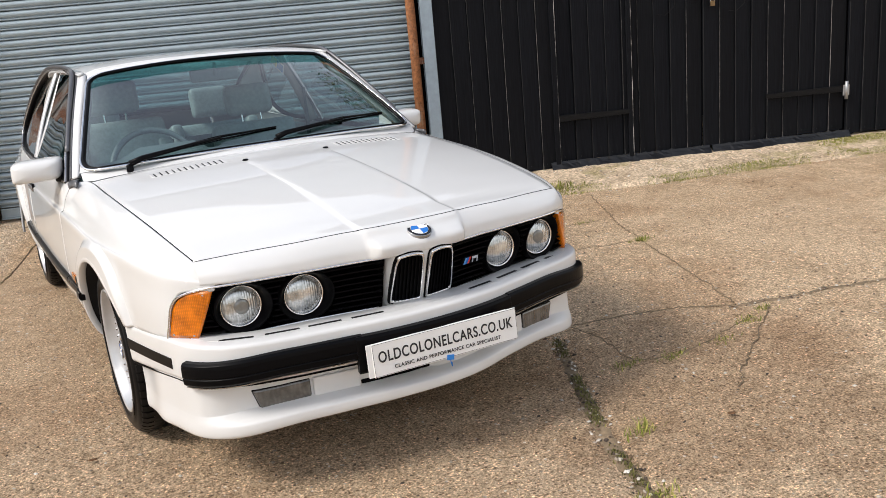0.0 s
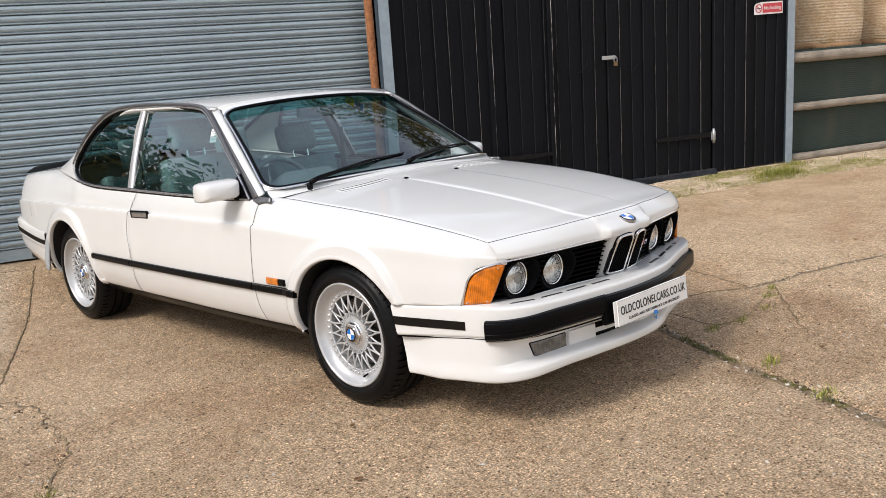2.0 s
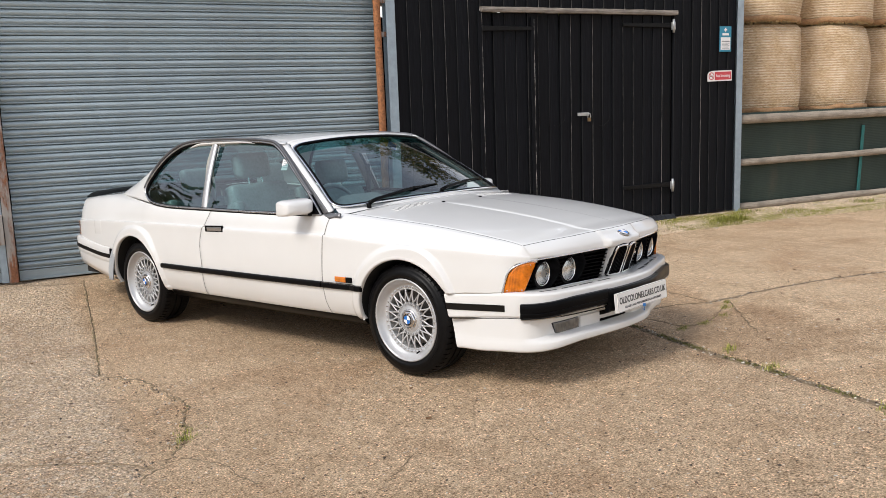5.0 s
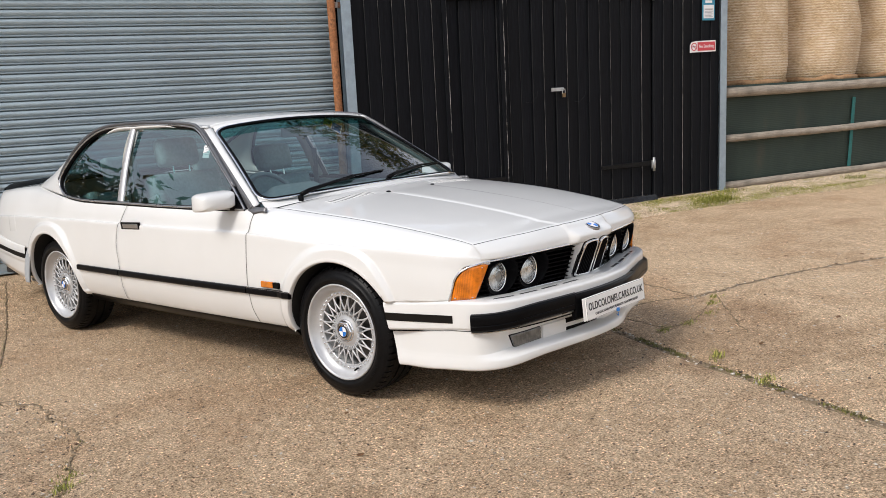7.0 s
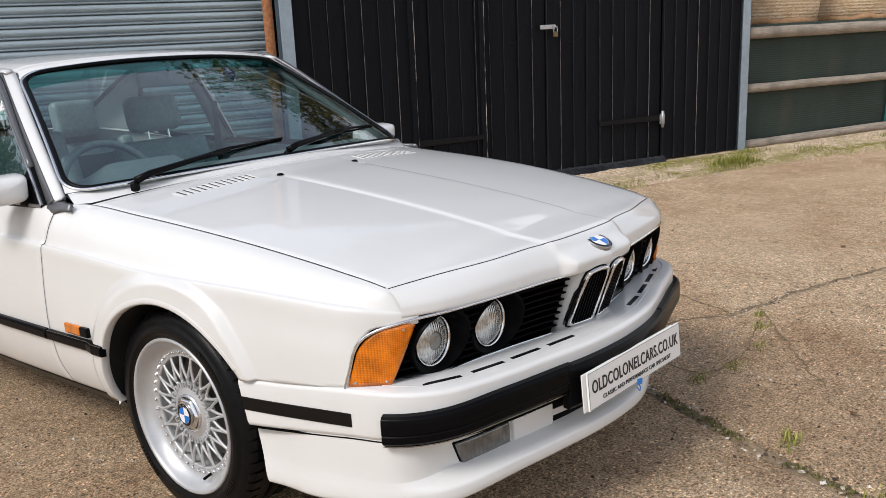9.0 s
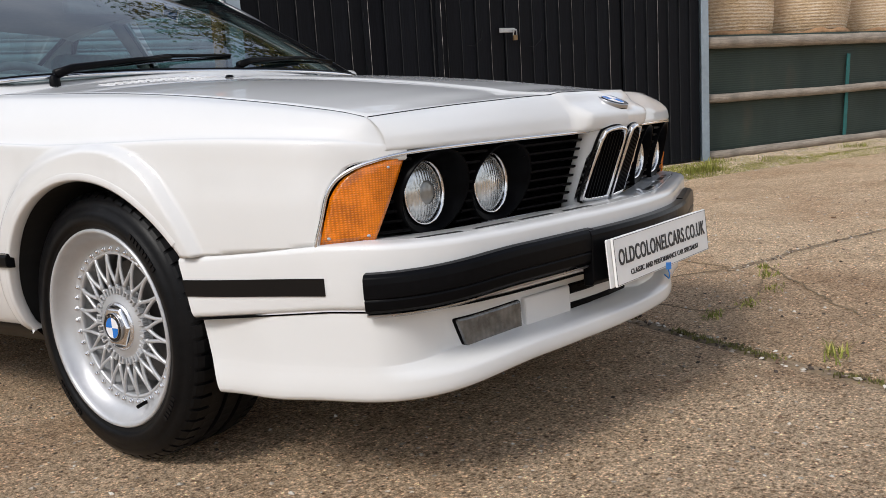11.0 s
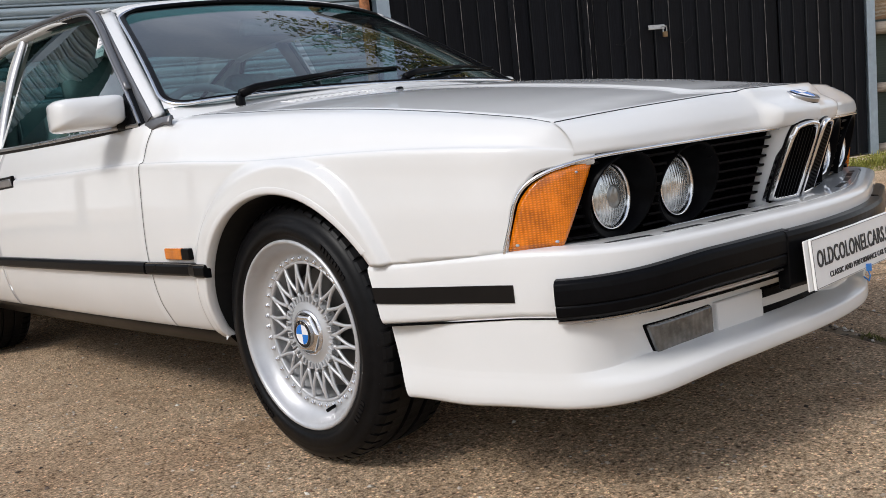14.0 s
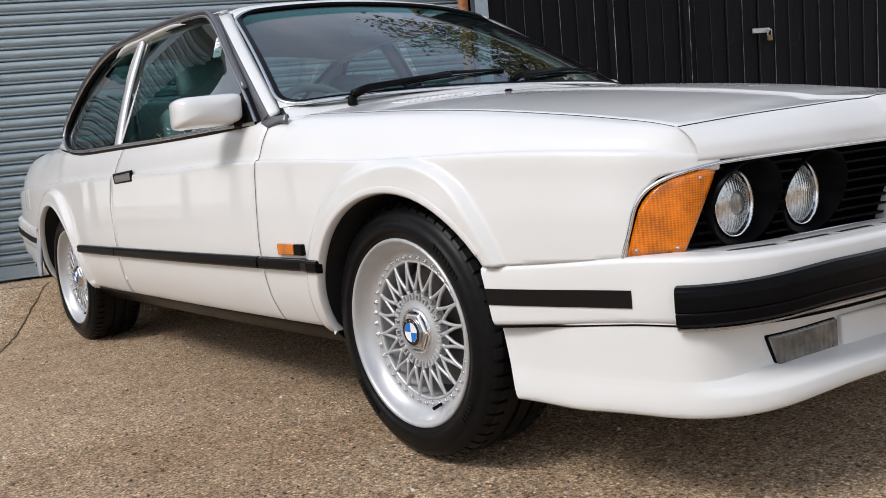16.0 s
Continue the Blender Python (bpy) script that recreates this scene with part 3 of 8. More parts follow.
def build_yard_litter():
    rnd = random.Random(5)
    pale, dark = bmesh.new(), bmesh.new()
    for k in range(9000):
        x, y = rnd.uniform(-4.0, 4.5), rnd.uniform(-2.6, 3.4)
        w = WALL_BACK @ (YARD @ Vector((x, y, 0)))
        if w.y > -0.7:
            continue
        r = 0.0028 + 0.0065 * rnd.random() ** 3
        chip(dark if rnd.random() < 0.35 else pale, (x, y, ground_height(x, y) + r * 0.15), r, rnd)
    for line, n, spread in ((JOINT, 420, 0.03), (WIDE_CRACK, 160, 0.03), (BROKEN_EDGE, 160, 0.08)):
        P = along(line, 0.02)
        for k in range(n):
            p = rnd.choice(P)
            x, y = p.x + rnd.gauss(0, spread), p.y + rnd.gauss(0, spread)
            chip(dark if rnd.random() < 0.5 else pale, (x, y, ground_height(x, y) - 0.002), rnd.uniform(0.004, 0.010), rnd)
    for nm, bm, mat, lab in (("loose_grit", pale, GRIT_PALE, "pale loose grit on the concrete"), ("loose_grit", dark, GRIT_DARK, "dark loose grit on the concrete")):
        ob = link_mesh(nm, bm, mat)
        ob.matrix_world = YARD
        tagged(ob, lab, "grit", kind="stuff")
    # moss and small weeds in the joints
    moss, weed = bmesh.new(), bmesh.new()
    for line, n, spread, size in ((JOINT, 5200, 0.011, 0.010), (LEFT_JOINT, 500, 0.006, 0.008), (BROKEN_EDGE[5:10], 300, 0.02, 0.012)):
        P = along(line, 0.01)
        for k in range(n):
            i = rnd.randrange(len(P))
            if noise.noise((i * 0.05, n, 0)) < -0.02 + 0.15 * (rnd.random() - 0.5):
                continue
            p = P[i]
            x, y = p.x + rnd.gauss(0, spread), p.y + rnd.gauss(0, spread)
            blade(moss, Vector((x, y, ground_height(x, y) - 0.007)), size * rnd.uniform(0.5, 1.3), 0.004, 0.0022, rnd)
    for x, y, n, h in ((2.22, 0.64, 90, 0.03), (1.31, -0.81, 35, 0.02), (0.86, -0.75, 70, 0.018), (0.53, -1.19, 45, 0.045), (2.29, 1.27, 50, 0.016), (1.72, -0.66, 50, 0.018), (-2.03, 0.15, 60, 0.024), (-1.98, 0.24, 50, 0.016), (1.05, -0.8, 60, 0.02), (1.55, -0.72, 50, 0.025), (0.3, -1.5, 80, 0.025), (-0.05, -2.15, 120, 0.03)):
        for k in range(n):
            p = Vector((x + rnd.gauss(0, 0.035), y + rnd.gauss(0, 0.018), 0))
            p.z = ground_height(p.x, p.y) - 0.002
            blade(weed, p, h * rnd.uniform(0.3, 1.0), h * rnd.uniform(0.2, 0.8), 0.0022, rnd)
    for nm, bm, mat, lab in (("moss", moss, MOSS, "dull green moss in the slab joints"), ("weeds", weed, GRASS, "small green weeds growing from cracks")):
        ob = link_mesh(nm, bm, mat)
        ob.matrix_world = YARD
        tagged(ob, lab, "weeds", kind="stuff")
    # dead leaves and twigs
    for k in range(26):
        x, y = rnd.uniform(-3.4, 3.6), rnd.uniform(-1.6, 3.0)
        if abs(x) < 0.9 and -1.0 < y < 3.8:
            continue
        bm = bmesh.new()
        L = rnd.uniform(0.018, 0.036)
        sheet(bm, [[(t * L, q * L * 0.34 * math.sin(math.pi * (0.08 + 0.84 * t)), 0.004 + 0.008 * (t - 0.5) ** 2 + 0.005 * q * q) for q in (-1, 0, 1)] for t in (0, 0.25, 0.5, 0.75, 1)])
        ob = link_mesh("dead_leaf", bm, DEAD_LEAF, smooth=True)
        ob.matrix_world = YARD @ pose(x, y, ground_height(x, y) + 0.001, rnd.uniform(-8, 8), rnd.uniform(-8, 8), rnd.uniform(0, 360))
        so = ob.modifiers.new("thickness", 'SOLIDIFY')
        so.thickness = 0.001
        tagged(ob, "small curled brown dead leaf on the concrete", "leaf", "dead leaves in the yard")


GRIT_PALE = grit_material("pale grit", [(0.0, (0.24, 0.19, 0.14)), (0.55, (0.42, 0.36, 0.29)), (1.0, (0.68, 0.64, 0.57))])
GRIT_DARK = grit_material("dark grit", [(0.0, (0.03, 0.022, 0.016)), (0.6, (0.10, 0.07, 0.05)), (1.0, (0.17, 0.10, 0.06))])
DEAD_LEAF = plain("dead leaf", (0.17, 0.085, 0.035), 0.8, 0, 0.5, 60)
build_yard_litter()

# ---- the raised strip along the foot of the barn
kerb_v = lambda u: float(np.interp(u, [0.0, 0.87, 1.59, 2.34, 3.06, 3.69, 5.11, 6.1, 7.0, 12.0], [-0.56, -0.60, -0.64, -0.53, -0.50, -0.44, -0.42, -0.58, -0.60, -0.6]))


def yard_at(u, v):
    """World height of the yard below a point given in the row's frame."""
    p = WALL @ Vector((u, v, 0))
    q = YARD.inverted() @ p
    return -(0.0105 * p.x + 0.030 * p.y) + ground_height(q.x, q.y)


def verge_z(u, v):
    """Height of the strip: a low worn kerb, then a slope up to the boards."""
    k = kerb_v(u) + 0.03 * noise.noise((u * 2.3, 0, 4)) + 0.012 * noise.noise((u * 9, 0, 4))
    y0 = yard_at(u, k)
    t = max(0.0, min(1.0, (v - k) / max(0.05, -0.03 - k)))
    rise = 0.030 * smoothstep(k - 0.012, k + 0.045, v)
    z = y0 + rise + (0.0 - y0 - 0.030) * t ** 0.85
    z += 0.008 * noise.noise((u * 4, v * 4, 1)) + 0.004 * noise.noise((u * 17, v * 17, 2))
    if v < k:
        z = yard_at(u, v) - 0.012
    return max(z, yard_at(u, v) - 0.012) if u > 0.9 else yard_at(u, v) - 0.012 + (z - yard_at(u, v) + 0.012) * smoothstep(0.35, 0.9, u)


def build_verge():
    us = np.arange(0.3, 12.01, 0.045)
    rows = []
    for u in us:
        k = kerb_v(u)
        vs = [k - 0.07, k - 0.04, k - 0.02] + [k + (0.06 - k) * q / 20 for q in range(21)] + [0.7]
        rows.append([(u, v, verge_z(u, min(v, 0.06))) for v in vs])
    bm = bmesh.new()
    sheet(bm, rows)
    bmesh.ops.reverse_faces(bm, faces=bm.faces)
    bm.normal_update()
    if sum(f.normal.z for f in bm.faces) < 0:
        bmesh.ops.reverse_faces(bm, faces=bm.faces)
    ob = link_mesh("verge", bm, VERGE, smooth=True)
    ob.matrix_world = WALL
    tagged(ob, "low gravelly concrete strip with moss at the barn foot", "verge", kind="structure")
    rnd = random.Random(8)
    grass, moss, stones = bmesh.new(), bmesh.new(), bmesh.new()
    # grass along the kerb
    for k in range(14000):
        u = 0.75 + 8.7 * rnd.random() ** 1.4
        dens = 0.35 + 0.9 * noise.noise((u * 1.7, 2, 0)) + (0.35 if 1.7 < u < 3.0 or u > 3.8 else 0) - (0.5 if 3.05 < u < 3.35 else 0)
        if rnd.random() > dens:
            continue
        v = kerb_v(u) + rnd.gauss(0.02, 0.035)
        h = rnd.uniform(0.006, 0.020) * (1.0 if 1.6 < u < 3.0 else 0.8)
        blade(grass, Vector((u, v, max(verge_z(u, v), yard_at(u, v)) - 0.003)), h, h * rnd.uniform(0.2, 0.9), 0.0024, rnd)
    for cu, cv, n, h in ((4.25, -0.36, 420, 0.075), (0.85, -0.55, 260, 0.05), (4.05, -0.33, 200, 0.04), (5.3, -0.3, 160, 0.04), (4.68, -0.12, 120, 0.05), (6.6, -0.3, 150, 0.05)):
        for k in range(n):
            u, v = cu + rnd.gauss(0, 0.11), cv + rnd.gauss(0, 0.045)
            hh = h * rnd.uniform(0.3, 1.0)
            blade(grass, Vector((u, v, verge_z(u, v) - 0.002)), hh, hh * rnd.uniform(0.3, 1.0), 0.003, rnd)
    for k in range(38000):
        u = 3.0 + 6.0 * rnd.random() ** 1.7
        v = rnd.uniform(-0.5, -0.04)
        want = smoothstep(3.1, 3.7, u) * (0.25 + 1.3 * noise.noise((u * 2.0, v * 4.5, 9)) + (0.55 if u < 4.75 else 0.75)) * (smoothstep(-0.02, -0.12, v) if u < 4.75 else smoothstep(0.19, 0.10, v - kerb_v(u)))
        if rnd.random() > want or v < kerb_v(u):
            continue
        blade(moss, Vector((u, v, verge_z(u, v) - 0.002)), rnd.uniform(0.004, 0.013), 0.006, 0.0035, rnd)
    for k in range(1500):
        u = rnd.uniform(0.8, 8.5)
        v = rnd.uniform(kerb_v(u) - 0.12, -0.06)
        r = 0.003 + 0.011 * rnd.random() ** 3
        chip(stones, (u, v, max(verge_z(u, v), yard_at(u, v)) + r * 0.2), r, rnd)
    for nm, bm, mat, lab, cat in (("grass", grass, GRASS, "thin green grass along the worn kerb", "grass"), ("moss", moss, MOSS_BRIGHT, "bright yellow-green moss by the barn foot", "moss"), ("gravel", stones, GRIT_PALE, "scattered pale gravel by the barn foot", "gravel")):
        ob = link_mesh(nm, bm, mat)
        ob.matrix_world = WALL
        tagged(ob, lab, cat, kind="stuff")
    # crumpled black felt that seals the foot of the doors
    felt = thing("door_seal_strip", WALL, "crumpled torn black felt strip under the barn doors", "strip")
    for a, b in ((0.98, 1.72), (1.70, 2.36), (2.38, 3.62)):
        rows = []
        n = int((b - a) / 0.022)
        for k in range(n + 1):
            u = a + (b - a) * k / n
            e = 0.5 + 0.9 * noise.noise((u * 5, 3, a)) + 0.4 * noise.noise((u * 17, 3, a))
            e = max(0.15, min(1.3, e))
            crumple = lambda q: 0.010 * noise.noise((u * 22, q, 5)) + 0.008 * noise.noise((u * 47, q * 2, 5))
            rows.append([(u, -0.034, 0.052 + crumple(0)), (u, -0.042 + crumple(1), 0.034), (u, -0.052 + crumple(2) - 0.012 * e, 0.018), (u, -0.058 - 0.022 * e, verge_z(u, -0.07) + 0.008 + abs(crumple(3))), (u, -0.062 - 0.035 * e, verge_z(u, -0.09) + 0.002)])
        bm = bmesh.new()
        sheet(bm, rows)
        ob = part("felt", bm, FELT, felt)
        so = ob.modifiers.new("thickness", 'SOLIDIFY')
        so.thickness = 0.004


MOSS_BRIGHT = grit_material("bright moss", [(0.0, (0.10, 0.085, 0.018)), (0.5, (0.19, 0.195, 0.022)), (1.0, (0.36, 0.36, 0.05))])
FELT = plain("black roofing felt", (0.006, 0.006, 0.007), 0.42, 0, 0.6, 30, 0.4, spec=0.45)
VERGE = verge_material()
build_verge()


# ---------------------------------------------------------------- buildings
def slat_mesh(width, pitch):
    """A curved shutter lath with its hooked lower edge."""
    prof = [(y, pitch * q) for y, q in ((0.030, 0.0), (0.030, 0.085), (-0.003, 0.09), (-0.009, 0.12), (-0.0105, 0.19), (-0.006, 0.265), (0.003, 0.30), (-0.003, 0.325), (-0.012, 0.42),
                                        (-0.0175, 0.55), (-0.019, 0.68), (-0.0165, 0.81), (-0.010, 0.92), (-0.002, 0.985), (0.030, 1.0))]
    bm = bmesh.new()
    sheet(bm, [[(x, y, z) for y, z in prof] for x in (0, width)])
    bmesh.ops.reverse_faces(bm, faces=bm.faces)
    me = bpy.data.meshes.new("slat")
    bm.normal_update()
    bm.to_mesh(me)
    bm.free()
    me.materials.append(SHUTTER)
    me.polygons.foreach_set("use_smooth", [True] * len(me.polygons))
    return me


def build_shutter(u0, u1, top, label):
    sh = thing("roller_shutter", WALL @ pose(u0, 0.15, 0.055), label, "roller shutter", "roller shutters in the row")
    pitch = 0.0705
    me = slat_mesh(u1 - u0, pitch)
    z = 0.085
    while z < top:
        share("slat", me, sh, pose(random.uniform(-0.004, 0.004), random.uniform(-0.0015, 0.0015), z))
        z += pitch
    bm = boxed(0, u1 - u0, -0.012, 0.012, 0.012, 0.085)
    box(bm, 0, u1 - u0, -0.028, 0.02, 0.0, 0.014)
    part("bottom_bar", bm, SHUTTER, sh, "dull grey steel bottom rail", bevel=0.002)
    return sh


build_shutter(-3.44, -0.03, 2.58, "closed grey ribbed steel roller shutter behind the car")
build_shutter(-3.86, -3.56, 2.58, "closed grey ribbed roller shutter beside a rusty guide")


def build_guides():
    g = thing("shutter_guide", WALL @ pose(-3.5, 0.05, 0.06), "rusty peeling steel channel between two roller shutters", "shutter guide")
    bm = bmesh.new()
    box(bm, -0.015, 0.055, -0.03, 0.03, 0.0, 1.76)
    part("channel", bm, RUST_GUIDE, g, "flaking rusty channel", bevel=0.004)
    part("cover_plate", boxed(-0.075, -0.02, -0.045, -0.01, 0.33, 0.58), RUST_GUIDE, g, bevel=0.003)
    part("cover_plate", boxed(-0.085, -0.025, -0.045, -0.01, 1.05, 1.32), RUST_GUIDE, g, bevel=0.003)
    part("back_angle", boxed(-0.075, -0.02, 0.0, 0.04, 0.0, 2.64), POST_PAINT, g, bevel=0.003)
    p = thing("rusty_pipe", WALL @ pose(-0.065, 0.0, 0.0), "rusty brown steel pipe upright beside the shutter", "pipe")
    part("pipe", tube(bmesh.new(), [(0, 0, -0.1), (-0.004, 0, 1.2), (-0.012, 0, 2.4), (-0.013, 0, 2.78)], 0.036, 14), RUST_PIPE, p, smooth=True)
    for z in (0.95, 2.1, 2.42):
        part("bracket", boxed(0.02, 0.075, -0.014, 0.016, z, z + 0.05), RUST_GUIDE, p, bevel=0.002)
    for u, lab in ((0.0, "grey painted steel post between shutter and black boards"), (4.56, "grey painted steel post at the end of the black boards")):
        po = thing("steel_post", WALL @ pose(u, 0, -0.05), lab, "post", "steel posts of the row")
        bm = bmesh.new()
        box(bm, 0.0, 0.095, -0.05, -0.043, 0, 2.86)
        box(bm, 0.0, 0.095, 0.043, 0.05, 0, 2.86)
        box(bm, 0.042, 0.05, -0.043, 0.043, 0, 2.86)
        part("column", bm, POST_PAINT, po, bevel=0.002)
        part("base_plate", boxed(-0.02, 0.115, -0.06, 0.06, 0.03, 0.042), POST_PAINT, po, bevel=0.002)


build_guides()


def board_mesh(w, h, thick=0.02, tilt=0.010):
    """An upright feather-edged board: one edge stands proud of the other."""
    bm = bmesh.new()
    pts = [(0.0, -thick - tilt + 0.0035), (0.003, -thick - tilt), (w * 0.96, -thick + tilt * 0.2), (w * 1.06, -thick * 0.3), (w * 1.06, 0.0), (0.0, 0.0)]
    lo = [bm.verts.new((x, y, 0)) for x, y in pts]
    hi = [bm.verts.new((x, y, h)) for x, y in pts]
    bm.faces.new(lo)
    bm.faces.new(hi[::-1])
    for k in range(6):
        f = bm.faces.new((lo[k], hi[k], hi[(k + 1) % 6], lo[(k + 1) % 6]))
        f.material_index = 1 if k == 0 else 0
    bmesh.ops.recalc_face_normals(bm, faces=bm.faces)
    me = bpy.data.meshes.new("board")
    bm.normal_update()
    bm.to_mesh(me)
    bm.free()
    me.materials.append(BOARDS)
    me.materials.append(WORN_EDGE)
    return me


def boards(parent, u0, u1, z0, z1, y, w=0.145):
    n = max(1, round((u1 - u0) / w))
    w = (u1 - u0) / n
    me = board_mesh(w, z1 - z0)
    for k in range(n):
        share("board", me, parent, pose(u0 + k * w, y + random.uniform(-0.004, 0.004), z0 + random.uniform(-0.012, 0.004), random.uniform(-0.1, 0.1), random.uniform(-0.12, 0.12), random.uniform(-1.2, 1.2)))


def build_barn():
    wall = thing("wall_barn", WALL, "black stained feather-edge board wall", "wall", kind="structure")
    D0, D1, TOP = 1.07, 3.58, 2.36
    boards(wall, 0.095, D0 - 0.02, 0.0, 2.82, 0.0)
    boards(wall, D1 + 0.02, 4.56, 0.02, 2.82, 0.0)
    boards(wall, D0 - 0.02, D1 + 0.02, TOP + 0.03, 2.82, 0.0)
    part("frame", boxed(0.1, 4.6, 0.03, 0.09, 2.42, 2.55), BOARDS, wall)
    part("frame", boxed(D0 - 0.12, D0 - 0.03, 0.022, 0.09, 0.0, 2.82), BOARDS, wall)
    part("frame", boxed(D1 + 0.03, D1 + 0.12, 0.022, 0.09, 0.0, 2.82), BOARDS, wall)
    # rough jamb strip with its old chipped edge
    bm = bmesh.new()
    rows = []
    for k in range(40):
        z = k * 0.0605
        j = 0.006 * noise.noise((0, 3.1, z * 4)) + 0.003 * noise.noise((9, 3.1, z * 20))
        rows.append([(D0 - 0.045 + j, 0.0, z), (D0 - 0.045 + j, -0.045, z), (D0 - 0.008 + j, -0.045, z), (D0 - 0.008 + j, 0.0, z)])
    sheet(bm, rows, closed=True)
    part("jamb", bm, BOARDS, wall, "chipped dark door jamb")
    part("jamb_edge", boxed(D0 - 0.0095, D0 - 0.006, -0.0465, -0.02, 0.02, 2.34), CHIPPED, wall, "chipped pale jamb edge")
    beam = thing("lintel_beam", WALL @ pose(0, 0, 0), "grey weathered timber beam over the barn doors", "beam")
    bm = bmesh.new()
    rows = []
    for k in range(60):
        u = D0 - 0.02 + k * (D1 - D0 + 0.06) / 59
        a, c = 0.006 * noise.noise((u * 5, 1, 0)), 0.005 * noise.noise((u * 6, 5, 0))
        rows.append([(u, -0.02, 2.35 + a), (u, -0.075, 2.352 + a), (u, -0.08, 2.375), (u, -0.072, 2.402 + c), (u, -0.02, 2.405 + c)])
    vs = sheet(bm, rows, closed=True)
    bm.faces.new(vs[0])
    bm.faces.new(vs[-1][::-1])
    bmesh.ops.recalc_face_normals(bm, faces=bm.faces)
    part("beam", bm, LINTEL_WOOD, beam)

    def strap(d, u_hinge, u_end, z, rows_=()):
        bm = bmesh.new()
        n = 12
        s = [[(u_hinge + (u_end - u_hinge) * k / n, -0.032 - 0.006 * abs(math.sin(k * 1.3)), z - 0.026 + 0.012 * k / n),
              (u_hinge + (u_end - u_hinge) * k / n, -0.046, z - 0.022 + 0.010 * k / n),
              (u_hinge + (u_end - u_hinge) * k / n, -0.046, z + 0.026 - 0.006 * k / n),
              (u_hinge + (u_end - u_hinge) * k / n, -0.030, z + 0.030 - 0.006 * k / n)] for k in range(n + 1)]
        vs = sheet(bm, s, closed=True)
        bm.faces.new(vs[0][::-1])
        bm.faces.new(vs[-1])
        bmesh.ops.recalc_face_normals(bm, faces=bm.faces)
        part("strap_hinge", bm, BLACK_IRON, d, "black iron strap hinge")

    left = thing("barn_door", WALL, "closed black boarded door leaf with strap hinges", "door", "barn door leaves")
    boards(left, D0, 2.305, 0.05, TOP, 0.012, 0.137)
    strap(left, D0 - 0.01, 1.66, 0.405)
    strap(left, D0 - 0.01, 1.66, 2.185)
    part("cover_strip", boxed(1.655, 1.69, -0.045, -0.02, 0.03, 2.3), BOARDS, left, "chipped dark cover strip", bevel=0.003)
    part("strip_edge", boxed(1.6885, 1.693, -0.0465, -0.02, 0.04, 2.29), CHIPPED, left, "chipped pale strip edge")
    right = thing("barn_door", WALL, "closed black boarded door leaf with galvanised pins", "door", "barn door leaves")
    boards(right, 2.315, D1, 0.05, TOP, 0.010, 0.137)
    strap(right, D1, 2.86, 0.405)
    strap(right, D1, 2.86, 2.235)
    for z in (0.395, 2.23):
        pin = part("hinge_pin", tube(bmesh.new(), [(D1 - 0.01, -0.06, z - 0.075), (D1 - 0.01, -0.06, z + 0.075)], 0.014, 10), GALV, right, "galvanised hinge pin", smooth=True)
        part("hinge_plate", boxed(D1 - 0.035, D1 + 0.02, -0.056, -0.046, z - 0.045, z + 0.045), GALV, right, bevel=0.002)
    hasp = thing("hasp_and_padlock", WALL @ pose(2.31, -0.035, 1.27), "galvanised hasp with a brass padlock on the barn doors", "padlock")
    part("hasp", boxed(-0.075, 0.075, -0.016, -0.006, -0.018, 0.018), GALV, hasp, bevel=0.002)
    part("staple", tube(bmesh.new(), [(0.05, -0.012, 0), (0.05, -0.04, 0), (0.075, -0.04, 0), (0.075, -0.012, 0)], 0.004, 6), GALV, hasp)
    part("shackle", tube(bmesh.new(), [(0.045, -0.035, -0.045), (0.045, -0.035, -0.01), (0.062, -0.035, 0.008), (0.08, -0.035, -0.01), (0.08, -0.035, -0.045)], 0.004, 6), GALV, hasp)
    part("lock_body", boxed(0.043, 0.081, -0.046, -0.026, -0.082, -0.04), BRASS, hasp, "worn brass lock body", bevel=0.004)
    for u, z in ((1.98, 1.15), (2.58, 1.13)):
        pull = thing("door_pull", WALL @ pose(u, -0.03, z), "thin dark wire loop hanging on the door boards", "door pull", "wire loops")
        part("loop", tube(bmesh.new(), [(0.09, -0.012, 0.12), (0.075, -0.02, 0.06), (0.0, -0.02, 0.0), (-0.055, -0.014, 0.01)], 0.0028, 6), BLACK_IRON, pull)

    no_smoking = thing("no_smoking_sign", WALL @ pose(4.295, -0.04, 1.655, 0, -1.0, 0), "white plastic sign with a red no smoking panel", "sign")
    bm = bmesh.new()
    poly = [(-0.19, -0.062), (0.19, -0.062), (0.19, 0.062), (-0.10, 0.062), (-0.165, 0.05), (-0.19, 0.02)]
    f = bm.faces.new([bm.verts.new((x, 0, z)) for x, z in poly])
    r = bmesh.ops.extrude_face_region(bm, geom=[f])
    bmesh.ops.translate(bm, vec=(0, -0.004, 0), verts=[v for v in r["geom"] if isinstance(v, bmesh.types.BMVert)])
    bmesh.ops.recalc_face_normals(bm, faces=bm.faces)
    part("plate", bm, SIGN_WHITE, no_smoking)
    part("red_panel", boxed(-0.08, 0.18, -0.006, -0.0042, -0.047, 0.047), SIGN_RED, no_smoking, "red printed panel")
    bm = bmesh.new()
    lathe(bm, [(0.034, -0.0048), (0.044, -0.0048), (0.044, -0.006), (0.034, -0.006)], 32, 'Y', pose(-0.132, 0, 0))
    box(bm, -0.036, 0.036, -0.006, -0.0045, -0.004, 0.004, pose(-0.132, 0, 0, 0, 45, 0))
    part("ring", bm, SIGN_RED, no_smoking, "red prohibition ring")
